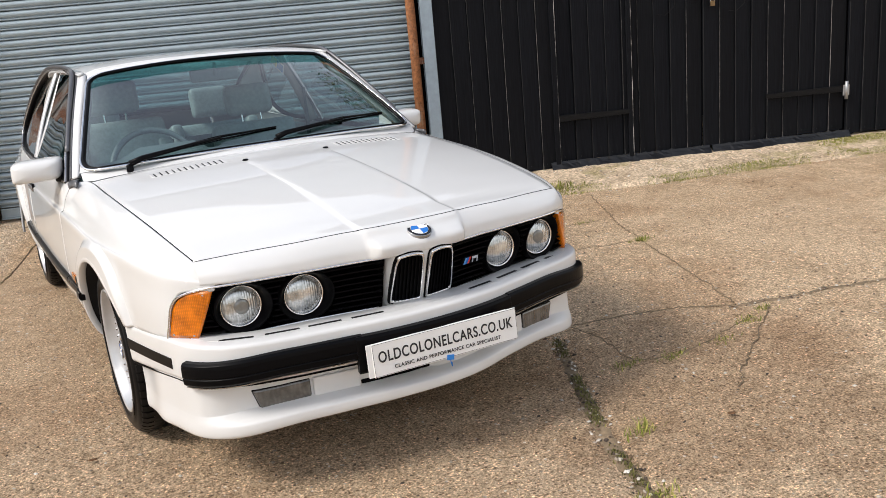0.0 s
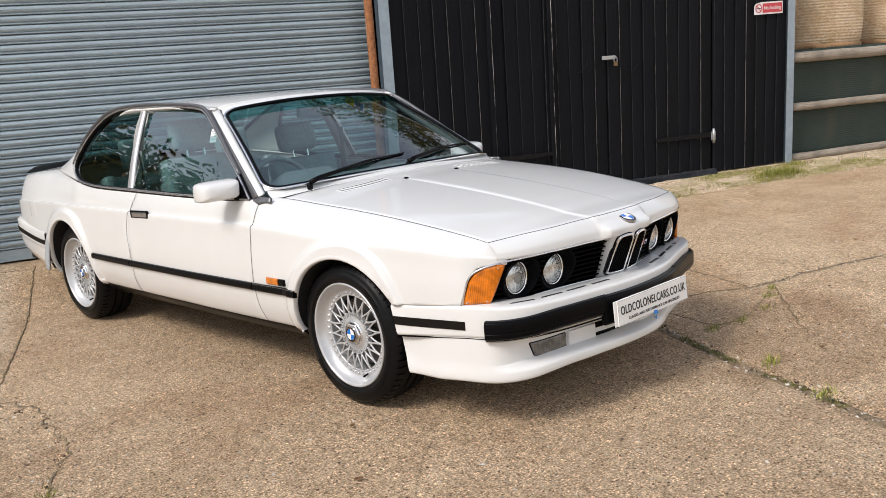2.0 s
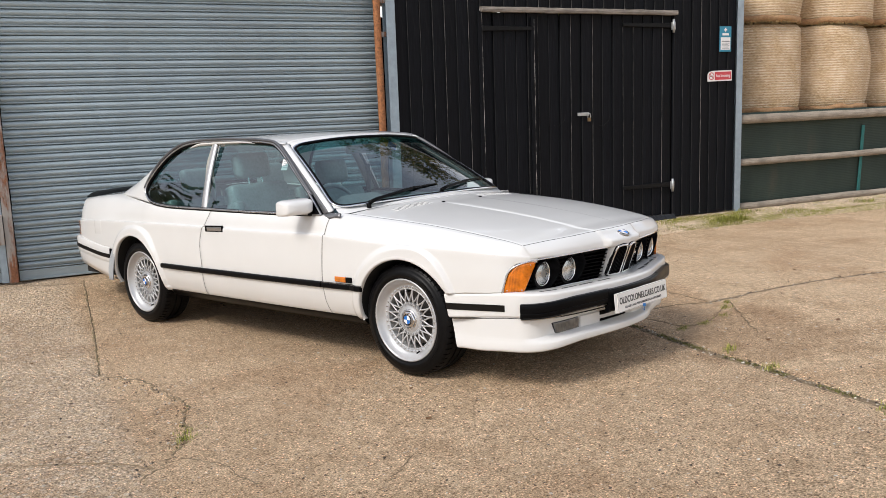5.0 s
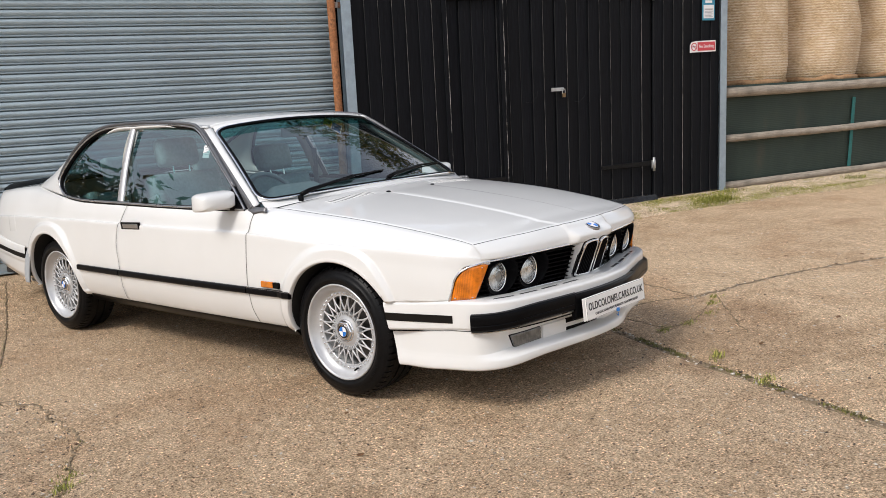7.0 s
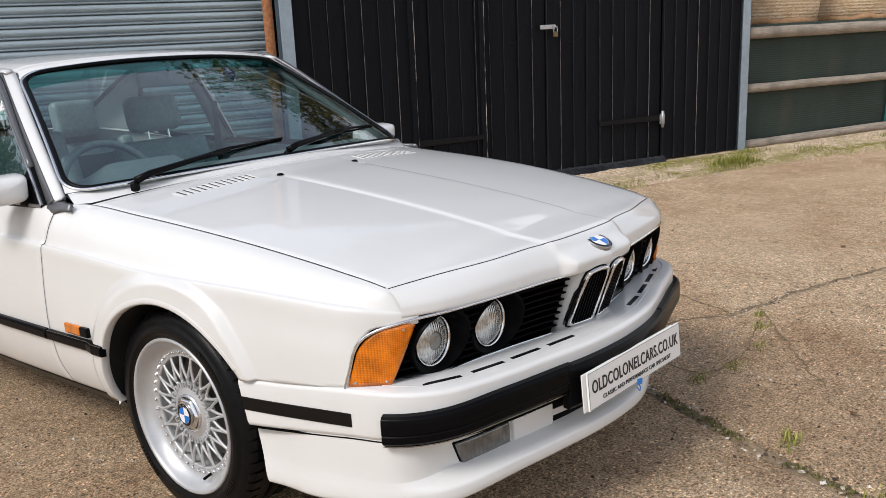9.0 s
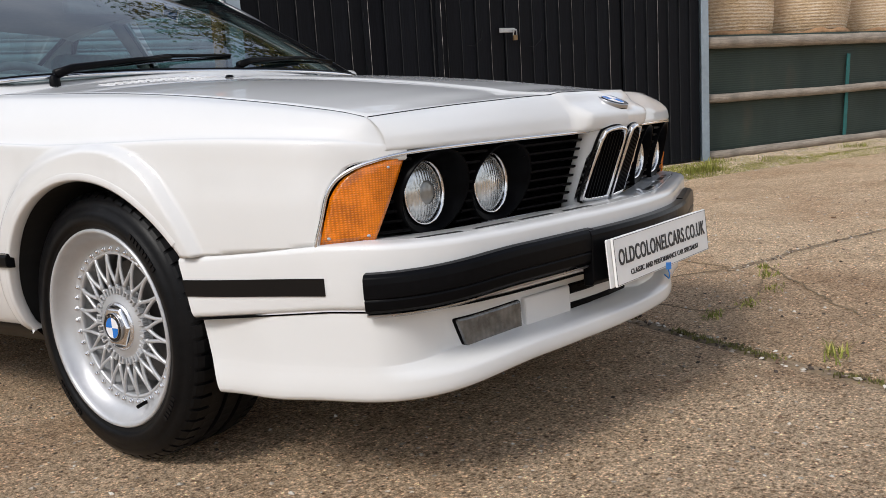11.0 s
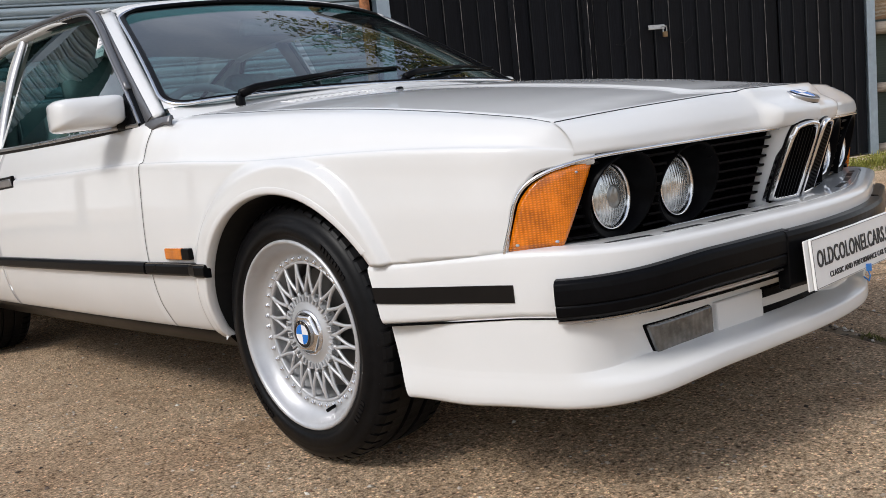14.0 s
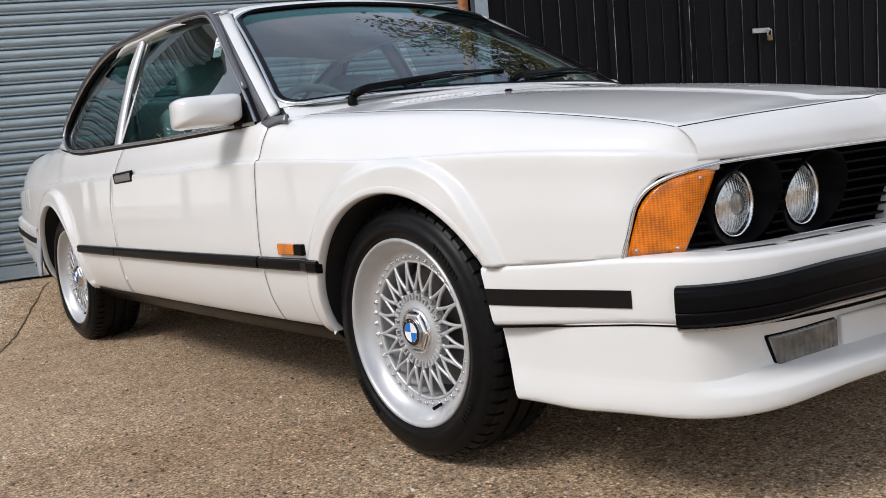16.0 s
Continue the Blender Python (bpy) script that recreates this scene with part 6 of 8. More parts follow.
    sheet(bm, sc)
    skin("scuttle", bm, PAINT, car, "white panel below the windscreen", 0.0)

    # roof
    roof_c = through_points([(1.05, 1.281), (1.25, 1.297), (1.5, 1.306), (1.8, 1.308), (2.05, 1.300), (2.2, 1.287), (2.30, 1.272)])
    rows = []
    for j in range(33):
        t = j / 32
        row = []
        for k in range(41):
            q = -1 + 2 * k / 40
            hw = 0.578 + 0.022 * math.sin(math.pi * min(1, t * 1.2) * 0.5)
            x = q * hw
            y0 = 1.068 + 0.085 * abs(q) ** 2.6
            y1 = 2.285 - 0.03 * abs(q) ** 2
            y = y0 + (y1 - y0) * t
            z = roof_c(y) - 0.036 * abs(q) ** 2.6 - 0.012 * smoothstep(0.88, 1.0, abs(q))
            row.append((x, y, z))
        rows.append(row)
    bm = bmesh.new()
    sheet(bm, rows)
    roof = skin("roof", bm, PAINT, car, "white roof", 0.02)
    bm = bmesh.new()
    sheet(bm, [[(x, y, z - 0.03) for x, y, z in r[2:-2:2]] for r in rows[1:-1:2]])
    part("headlining", bm, HEADLINING, roof, "pale cloth headlining", smooth=True)

    for s in (-1, 1):
        # the outline of the side windows, as the bright frame runs
        low = [(0.779, 0.612, 0.832), (0.790, 0.9, 0.836), (0.792, 1.3, 0.838), (0.792, 1.75, 0.846), (0.790, 2.1, 0.852), (0.787, 2.27, 0.860), (0.780, 2.42, 0.880)]
        bow = [(0.762, 2.515, 0.925), (0.745, 2.535, 0.975), (0.718, 2.50, 1.045), (0.675, 2.41, 1.145), (0.635, 2.30, 1.222), (0.612, 2.17, 1.262), (0.602, 2.0, 1.274), (0.600, 1.75, 1.274), (0.600, 1.45, 1.262), (0.603, 1.26, 1.246)]
        ap = [(0.613, 1.18, 1.222), (0.640, 1.08, 1.165), (0.690, 0.92, 1.06), (0.740, 0.75, 0.945)]
        pts = low + bow + ap
        loop = spline([(s * x, y, z) for x, y, z in pts + [pts[0]]], 120)
        fr = bmesh.new()
        tube(fr, loop, 0.0140, 8, caps=False)
        frame_ = part("window_frame", fr, RUBBER, car, "black side window seal", smooth=True)
        tr = bmesh.new()
        tube(tr, [p + Vector((s * 0.012, 0, 0.006)) for p in loop], 0.0060, 8, caps=False)
        part("window_trim", tr, BRIGHT_TRIM, frame_, "bright metal window trim", smooth=True)
        cover = [Vector((s * (x + 0.010), y + 0.020 * (y - 1.55) / 0.95, z + 0.018 * smoothstep(0.92, 1.2, z))) for x, y, z in bow[1:] + ap]
        part("frame_cover", tube(bmesh.new(), spline(cover, 70), 0.0105, 8), DULL_TRIM, frame_, "dark metal cover strip", smooth=True)
        # glass: rows from the sill to the upper frame
        def top_at(y):
            cand = spline([(s * x, yy, z) for x, yy, z in [pts[0]] + list(reversed(ap)) + list(reversed(bow[1:]))], 200)
            for p, q in zip(cand, cand[1:]):
                if p.y <= y <= q.y:
                    return p.lerp(q, (y - p.y) / max(1e-6, q.y - p.y))
            return cand[-1]
        lowc = spline([(s * x, y, z) for x, y, z in low + [bow[0], bow[1]]], 80)
        def low_at(y):
            for p, q in zip(lowc, lowc[1:]):
                if p.y <= y <= q.y:
                    return p.lerp(q, (y - p.y) / max(1e-6, q.y - p.y))
            return lowc[-1]
        for nm, y0, y1, lab in (("door_glass", 0.62, 1.755, "clear tinted door window"), ("quarter_glass", 1.80, 2.53, "tinted rear side window")):
            rws = []
            for k in range(25):
                y = y0 + (y1 - y0) * k / 24
                a, b = low_at(y), top_at(y)
                rws.append([a.lerp(b, t / 10) + Vector((s * (0.001 - 0.009 * t / 10) + s * 0.003 * math.sin(math.pi * t / 10), 0, 0)) for t in range(11)])
            bm = bmesh.new()
            sheet(bm, rws)
            outward(bm)
            g = part(nm, bm, BACK_GLASS, frame_, lab, smooth=True)
            g.visible_shadow = False
        # the bright pillar between the two windows
        bm = bmesh.new()
        pb, ptp = low_at(1.775), top_at(1.86)
        rws = []
        for t in range(11):
            c = pb.lerp(ptp, t / 10) + Vector((s * (0.004 + 0.012 * math.sin(math.pi * t / 10)), 0, 0))
            w = 0.025 - 0.006 * t / 10
            rws.append([c + Vector((-s * 0.012, -w - 0.004, 0)), c + Vector((s * 0.002, -w, 0)), c + Vector((s * 0.004, 0, 0)), c + Vector((s * 0.002, w, 0)), c + Vector((-s * 0.012, w + 0.004, 0))])
        sheet(bm, rws)
        skin("window_pillar", bm, SATIN, frame_, "brushed metal window pillar", 0.004)
        # A pillar, white, between screen and door frame
        foot_in, head_in = Vector((s * 0.742, 0.556, 0.866)), Vector((s * 0.566, 1.138, 1.240))
        foot_out, head_out = Vector((s * 0.778, 0.600, 0.838)), Vector((s * 0.603, 1.225, 1.247))
        rws = []
        for t in range(13):
            a, b = foot_in.lerp(head_in, t / 12), foot_out.lerp(head_out, t / 12)
            rws.append([a.lerp(b, q / 5) + Vector((s * 0.5, -0.5, 0.3)).normalized() * (0.013 * math.sin(math.pi * q / 5) + 0.010 * math.sin(math.pi * t / 12)) for q in range(6)])
        bm = bmesh.new()
        sheet(bm, rws)
        pillar = skin("front_pillar", bm, PAINT, car, "white windscreen pillar", 0.02)
        out = Vector((s * 0.6, -0.6, 0.35)).normalized() * 0.004
        bm = bmesh.new()
        sheet(bm, [[r[3].lerp(r[2], 0.25) + out * 0.2, r[3] + out * 1.2, r[4] + out, r[5] + out * 0.5] for r in rws])
        skin("pillar_trim", bm, DULL_TRIM, pillar, "dull metal trim along the pillar", 0.003)
        # roof rail over the doors
        rws = []
        for k in range(22):
            y = 1.14 + k * (2.28 - 1.14) / 21
            z = roof_c(y) - 0.048
            fz = 1.274 if y > 1.6 else 1.238 + 0.036 * smoothstep(1.12, 1.6, y)
            fz = fz if y < 2.0 else 1.274 - 0.042 * smoothstep(2.0, 2.3, y)
            hw = 0.60
            rws.append([(s * 0.575, y, z + 0.012), (s * 0.592, y, z + 0.008), (s * 0.604, y, (z + fz) / 2 + 0.006), (s * 0.607, y, fz + 0.004)])
        bm = bmesh.new()
        sheet(bm, rws)
        skin("roof_rail", bm, PAINT, roof, "white roof rail", 0.015)
        # rear pillar
        fpts = spline([(s * x, y, z) for x, y, z in ((0.604, 2.14, 1.270), (0.622, 2.27, 1.240), (0.660, 2.385, 1.165), (0.705, 2.485, 1.065), (0.735, 2.535, 0.985), (0.758, 2.53, 0.925), (0.784, 2.42, 0.872))], 25)
        epts = spline([(s * x, y, z) for x, y, z in ((0.590, 2.25, 1.262), (0.594, 2.37, 1.226), (0.600, 2.56, 1.148), (0.606, 2.75, 1.070), (0.612, 2.92, 1.000), (0.625, 3.02, 0.956), (0.657, 3.06, 0.921))], 25)
        rws = []
        for a, b in zip(fpts, epts):
            rws.append([a.lerp(b, q / 9) + Vector((s, 0.2, 0.5)).normalized() * 0.020 * math.sin(math.pi * q / 9) for q in range(10)])
        bm = bmesh.new()
        sheet(bm, rws)
        skin("rear_pillar", bm, PAINT, car, "white rear pillar", 0.015)

    # rear window and boot
    rows = []
    for t in range(13):
        a, b = Vector((0.578, 2.265, 1.246)), Vector((0.606, 3.035, 0.930))
        e = a.lerp(b, t / 12)
        row = []
        for k in range(21):
            q = -1 + 2 * k / 20
            row.append((e.x * q, e.y + 0.03 * (1 - q * q) * (t / 12), e.z + 0.02 * (1 - q * q) + 0.02 * math.sin(math.pi * t / 12)))
        rows.append(row)
    bm = bmesh.new()
    sheet(bm, rows)
    outward(bm)
    rw = part("rear_window", bm, BACK_GLASS, car, "tinted rear window", smooth=True)
    rw.visible_shadow = False
    bm = bmesh.new()
    lp = [Vector(p) for p in rows[0] + [r[-1] for r in rows[1:-1]] + rows[-1][::-1] + [r[0] for r in rows[-2:0:-1]]]
    tube(bm, lp + [lp[0]], 0.011, 8, caps=False)
    part("rear_seal", bm, RUBBER, rw, "black rubber seal", smooth=True)
    rows = []
    boot_z = through_points([(3.02, 0.950), (3.2, 0.938), (3.45, 0.925), (3.66, 0.910), (3.74, 0.890)])
    for k in range(25):
        q = -1 + 2 * k / 24
        row = []
        for t in range(12):
            y = 3.055 + (3.70 - 3.055) * t / 11 + 0.012 * (1 - q * q)
            ex = edge_x(y) - 0.003
            row.append((q * ex, y, edge_z(y) + (boot_z(y) - edge_z(y)) * (1 - abs(q) ** 2.4)))
        for y, z in ((3.735, 0.865), (3.752, 0.80), (3.755, 0.70), (3.750, 0.55), (3.735, 0.40)):
            row.append((q * 0.64, y - 0.05 * abs(q) ** 3, z))
        rows.append(row)
    bm = bmesh.new()
    sheet(bm, rows)
    boot = skin("boot_lid", bm, PAINT, car, "white boot lid", 0.0)
    # rubber lip on the boot
    rows = []
    for k in range(29):
        q = -1 + 2 * k / 28
        x = q * 0.63
        y = 3.60 + 0.03 * (1 - q * q)
        z = edge_z(y) + (boot_z(y) - edge_z(y)) * (1 - abs(q) ** 2.4)
        h = 0.030 * smoothstep(1.0, 0.90, abs(q)) + 0.003
        rows.append([(x, y - 0.02, z + 0.003), (x, y + 0.03, z + h * 0.6), (x, y + 0.085, z + h), (x, y + 0.10, z + h * 0.85), (x, y + 0.075, z - 0.004)])
    bm = bmesh.new()
    sheet(bm, rows)
    skin("boot_spoiler", bm, RUBBER, boot, "black rubber boot lip", 0.0)
    for s in (-1, 1):
        rows = []
        for k in range(10):
            y = 3.62 + 0.11 * k / 9
            rows.append([(s * (flank_x(min(y, 3.70), z) + 0.003 - 0.02 * smoothstep(3.69, 3.74, y)), y, z) for z in (0.60, 0.64, 0.68, 0.71)])
        bm = bmesh.new()
        sheet(bm, rows)
        skin("tail_lamp", bm, AMBER, car, "amber tail lamp corner", 0.0)


SUN_BAND = glass_material("teal sun band", (0.34, 0.66, 0.64), 0.3)
wing_line = through_points([(0.716, 0.478), (0.73, 0.505), (0.745, 0.53)])
build_glasshouse()


# ---- bumpers, air dam, grilles and lamps
BUMPER_LINE = [(0.0, -0.920), (0.10, -0.917), (0.19, -0.907), (0.27, -0.892), (0.36, -0.876), (0.45, -0.858), (0.53, -0.836), (0.59, -0.812), (0.64, -0.778), (0.680, -0.735), (0.705, -0.693), (0.722, -0.645), (0.738, -0.58), (0.757, -0.49), (0.775, -0.39), (0.794, -0.285)]
BUMPER_FAR = [(0.0, -0.920), (0.10, -0.914), (0.18, -0.902), (0.24, -0.887), (0.34, -0.858), (0.44, -0.826), (0.52, -0.801), (0.59, -0.777), (0.642, -0.750), (0.680, -0.716), (0.704, -0.672), (0.720, -0.62), (0.738, -0.55), (0.758, -0.46), (0.776, -0.37), (0.794, -0.285)]


def bumper_y(x):
    """The bumper's front in plan, at a place across the car."""
    line = BUMPER_LINE if x < 0 else BUMPER_FAR
    return float(np.interp(abs(x), [q[0] for q in line], [q[1] for q in line]))


def bumper_path(n=121):
    pts = [(-x, y, 0) for x, y in reversed(BUMPER_LINE[1:])] + [(x, y, 0) for x, y in BUMPER_FAR]
    return spline(pts, n)


def swept(path, profile, lift=None, slant=0.0, keep=None):
    """Rows of points: a profile of (out, z) carried along a path in plan."""
    rows = []
    for i, p in enumerate(path):
        if keep and not keep(p):
            continue
        way = (path[min(i + 1, len(path) - 1)] - path[max(i - 1, 0)]).normalized()
        out = Vector((way.y, -way.x, 0))
        row = []
        for d, z in profile:
            zz = z + (lift(p) if lift else 0.0)
            q = p + out * d
            yy = q.y - (0.466 - zz) * slant * smoothstep(-0.62, -0.285, q.y)
            row.append((q.x, yy, zz))
        rows.append(row)
    return rows


def closed_sheet(rows):
    bm = bmesh.new()
    vs = sheet(bm, rows, closed=True)
    bm.faces.new(vs[0])
    bm.faces.new(vs[-1][::-1])
    bmesh.ops.recalc_face_normals(bm, faces=bm.faces)
    return bm


def build_front_bumper():
    path = bumper_path()
    mid = lambda p: smoothstep(0.72, 0.45, abs(p.x))
    side_lift = lambda p: 0.020 * max(0.0, min(1.0, (-0.28 - p.y) / 0.34)) - 0.006 - 0.004 * smoothstep(-0.66, -0.80, p.y)
    bm = bmesh.new()
    sheet(bm, swept(path, [(-0.15, 0.462), (-0.105, 0.476), (-0.055, 0.4755), (-0.0385, 0.475), (-0.0375, 0.4755), (-0.0360, 0.4715), (-0.0345, 0.4755), (-0.0335, 0.475), (-0.016, 0.4735), (-0.0065, 0.4715), (-0.002, 0.468), (0.0, 0.461), (0.0, 0.44), (0.0, 0.40), (0.0, 0.366), (-0.003, 0.357), (-0.010, 0.352), (-0.05, 0.351)], side_lift, 0.22))
    bumper = skin("front_bumper", bm, PAINT, car, "white front bumper with slots along its top", 0.0, ref=Vector((0, 0.0, 0.42)))
    rows = swept(path, [(-0.013, 0.3490), (-0.0042, 0.3490), (-0.0042, 0.3520), (-0.013, 0.3520)], side_lift, 0.22)
    part("seam_seal", closed_sheet(rows), GRILLE_BLACK, bumper, "dark gap under the bumper")
    # black strip across the front
    strip_lift = lambda p: -0.012 + 0.016 * mid(p)
    prof = [(-0.004, 0.449), (0.014, 0.447), (0.021, 0.441), (0.0225, 0.430), (0.0228, 0.412), (0.0225, 0.4045), (0.0195, 0.4025), (0.0225, 0.4005), (0.021, 0.384), (0.014, 0.377), (-0.004, 0.376)]
    for s in (-1, 1):
        rows = swept(path, prof, strip_lift, 0, lambda p: p.y < -0.69 and (p.x * s > 0.24))
        part("bumper_strip", closed_sheet(rows), RUBBER, bumper, "black ribbed rubber bumper strip", smooth=False, bevel=0.0015)
        rows = swept(path, [(0.000, 0.366), (0.012, 0.371), (0.013, 0.374), (0.002, 0.3765)], strip_lift, 0, lambda p: p.y < -0.69 and (p.x * s > 0.24))
        part("strip_line", closed_sheet(rows), BRIGHT_TRIM, bumper, "thin bright line under the strip")
        rows = swept(path, [(-0.003, 0.428), (0.0025, 0.4275), (0.0025, 0.3955), (-0.003, 0.395)], lambda p: -0.004 * smoothstep(-0.6, -0.3, p.y), 0.22, lambda p: p.y > -0.62 and p.x * s > 0)
        part("side_strip", closed_sheet(rows), STRIP, bumper, "dark tape strip on the bumper side")
        # slots in the bumper's top
        for x in (0.200, 0.326, 0.448, 0.572):
            y = bumper_y(s * x)
            a = math.degrees(math.atan2(bumper_y(s * (x + 0.04)) - bumper_y(s * (x - 0.04)), 0.08))
            part("slot", boxed(-0.050, 0.050, -0.0075, 0.0075, -0.002, 0.0012, m=pose(s * x, y + 0.060, 0.4845, 0, 0, s * a)), GRILLE_BLACK, bumper, "black slot", bevel=0.001)
    # plate holder and the pad behind it
    pad = [(-0.002, 0.450), (0.020, 0.449), (0.0245, 0.44), (0.0245, 0.345), (0.018, 0.336), (-0.002, 0.336)]
    rows = swept(path, pad, None, 0, lambda p: abs(p.x) < 0.285)
    part("plate_pad", closed_sheet(rows), RUBBER, bumper, "black rubber pad behind the plate", bevel=0.002)

    plate = part("number_plate", boxed(-0.245, 0.245, -0.003, 0.003, -0.050, 0.050), PLATE_WHITE, car, "white show plate with black writing", at=pose(0.0, -0.953, 0.3775, -4, 0.3, -1.4), bevel=0.002)
    part("backing_plate", boxed(-0.260, 0.215, 0.0035, 0.007, -0.0495, 0.0495), PLATE_WHITE, plate, "pale plate behind", bevel=0.003, at=pose(0, 0.0005, 0))
    bm = bmesh.new()
    for x0, x1, z0, z1 in ((-0.2425, 0.2425, 0.0468, 0.0476), (-0.2425, 0.2425, -0.0476, -0.0468), (-0.2433, -0.2425, -0.0476, 0.0476), (0.2425, 0.2433, -0.0476, 0.0476)):
        box(bm, x0, x1, -0.0036, -0.0031, z0, z1)
    part("border", bm, PRINT_BLACK, plate, "thin dark border")
    me = text_mesh("OLDCOLONELCARS.CO.UK", 0.058, 0.0006, 1.10, 0.0008)
    me.materials.append(PRINT_BLACK)
    fit_text(me, 0.456, 0.0335)
    share("writing", me, plate, pose(0.0, -0.0040, 0.008, 90, 0, 0))
    me = text_mesh("CLASSIC AND PERFORMANCE CAR SPECIALIST", 0.02, 0.0006, 1.10, 0.0002)
    me.materials.append(PRINT_BLACK)
    fit_text(me, 0.362, 0.0112)
    share("writing", me, plate, pose(0.0, -0.0040, -0.029, 90, 0, 0))
    part("tape", boxed(-0.012, 0.012, -0.006, -0.0035, -0.057, -0.041, m=pose(0.008, 0, 0, 0, 8, 0)), TAPE_BLUE, plate, "scrap of blue tape", bevel=0.001)
    part("cable_tie", tube(bmesh.new(), [(0.002, 0.0, -0.05), (0.0, -0.006, -0.066), (0.006, 0.0, -0.078), (0.012, 0.012, -0.07)], 0.0015, 6), TAPE_BLUE, plate, "blue cable tie end")

    # air dam
    lift = lambda p: 0.026 * smoothstep(0.72, 0.40, abs(p.x)) + 0.004 * smoothstep(0.4, 0.1, abs(p.x)) - 0.004 * smoothstep(-0.62, -0.40, p.y)
    bm = bmesh.new()
    prof = [(-0.02, 0.388), (-0.009, 0.386), (-0.006, 0.380), (-0.005, 0.345), (-0.004, 0.30), (-0.003, 0.275), (-0.0025, 0.265), (-0.002, 0.2625), (-0.001, 0.2525), (-0.0005, 0.250), (0.0005, 0.242), (0.002, 0.232), (0.003, 0.218), (0.0025, 0.208), (0.0, 0.201), (-0.006, 0.197), (-0.03, 0.196), (-0.12, 0.20)]
    rows = []
    for i, (r, p) in enumerate(zip(swept(path, prof, None, 0.22), path)):
        k = lift(p)
        way = (path[min(i + 1, len(path) - 1)] - path[max(i - 1, 0)]).normalized()
        back = (0.058 if p.x < 0 else 0.036) * smoothstep(0.71, 0.58, abs(p.x)) * Vector((-way.y, way.x, 0))
        if back.y < 0:
            back = -back
        r = [(x + back.x * smoothstep(0.240, 0.266, z), y + back.y * smoothstep(0.240, 0.266, z), z) for x, y, z in r]
        tuck = 0.030 * smoothstep(0.05, 0.35, p.x) * Vector((-way.y, way.x, 0)) + 0.022 * smoothstep(-0.50, -0.30, p.y) * Vector((-way.y, way.x, 0))
        rows.append([(x + tuck.x, y + tuck.y, z + k * smoothstep(0.345, 0.19, z)) for x, y, z in r])
    sheet(bm, rows)
    dam = skin("air_dam", bm, PAINT, car, "white front air dam with a stepped lip", 0.0, ref=Vector((0, 0.2, 0.28)))
    on_dam = lambda x, d: bumper_y(x) - d + (0.058 if x < 0 else 0.066) * smoothstep(0.71, 0.58, abs(x))
    for s in (-1, 1):
        def face(name, xs0, xs1, z0, z1, d, mat, lab, deep=0.02, skew=0.0, n=8, par=dam):
            rws = []
            for k in range(n + 1):
                a, b = xs0 + (xs1 - xs0) * k / n, xs0 + (xs1 - xs0 - skew) * k / n
                lo, hi = z0 + 0.006 * smoothstep(0.56, 0.36, a), z1 + 0.006 * smoothstep(0.56, 0.36, a)
                rws.append([(s * b, on_dam(s * b, d), lo), (s * a, on_dam(s * a, d), hi), (s * a, on_dam(s * a, d) + deep, hi), (s * b, on_dam(s * b, d) + deep, lo)])
            return part(name, closed_sheet(rws), mat, par, lab, bevel=0.004)
        fog = face("fog_lamp_surround", 0.390, 0.554, 0.261, 0.323, -0.001, GRILLE_BLACK, "dark fog lamp surround", 0.02, 0.018, par=car)
        face("fog_lamp", 0.392, 0.552, 0.263, 0.3215, 0.003, FOG_GLASS, "ribbed grey fog lamp glass", 0.012, 0.018, par=fog)
        face("blanking_block", 0.245, 0.384, 0.266, 0.324, 0.006, PAINT, "white block between lamp and slot", 0.03)
        face("air_slot", 0.012, 0.242, 0.264, 0.284, 0.001, GRILLE_BLACK, "long black air slot")
        face("upper_slot", 0.15, 0.238, 0.302, 0.324, 0.001, GRILLE_BLACK, "black upper slot")
    return bumper


def fit_text(me, width, height):
    xs, ys = [v.co.x for v in me.vertices], [v.co.y for v in me.vertices]
    sx, sy = width / (max(xs) - min(xs)), height / (max(ys) - min(ys))
    cx, cy = (max(xs) + min(xs)) / 2, (max(ys) + min(ys)) / 2
    for v in me.vertices:
        v.co.x, v.co.y = (v.co.x - cx) * sx, (v.co.y - cy) * sy


build_front_bumper()


def face(x, z):
    """A point of the slanting grille face: its top leans forward."""
    back = 0.33 * (0.637 - z) * smoothstep(0.70, 0.45, x)
    x -= 0.6 * back
    return x, face_y(x) + back, z - 0.12 * back


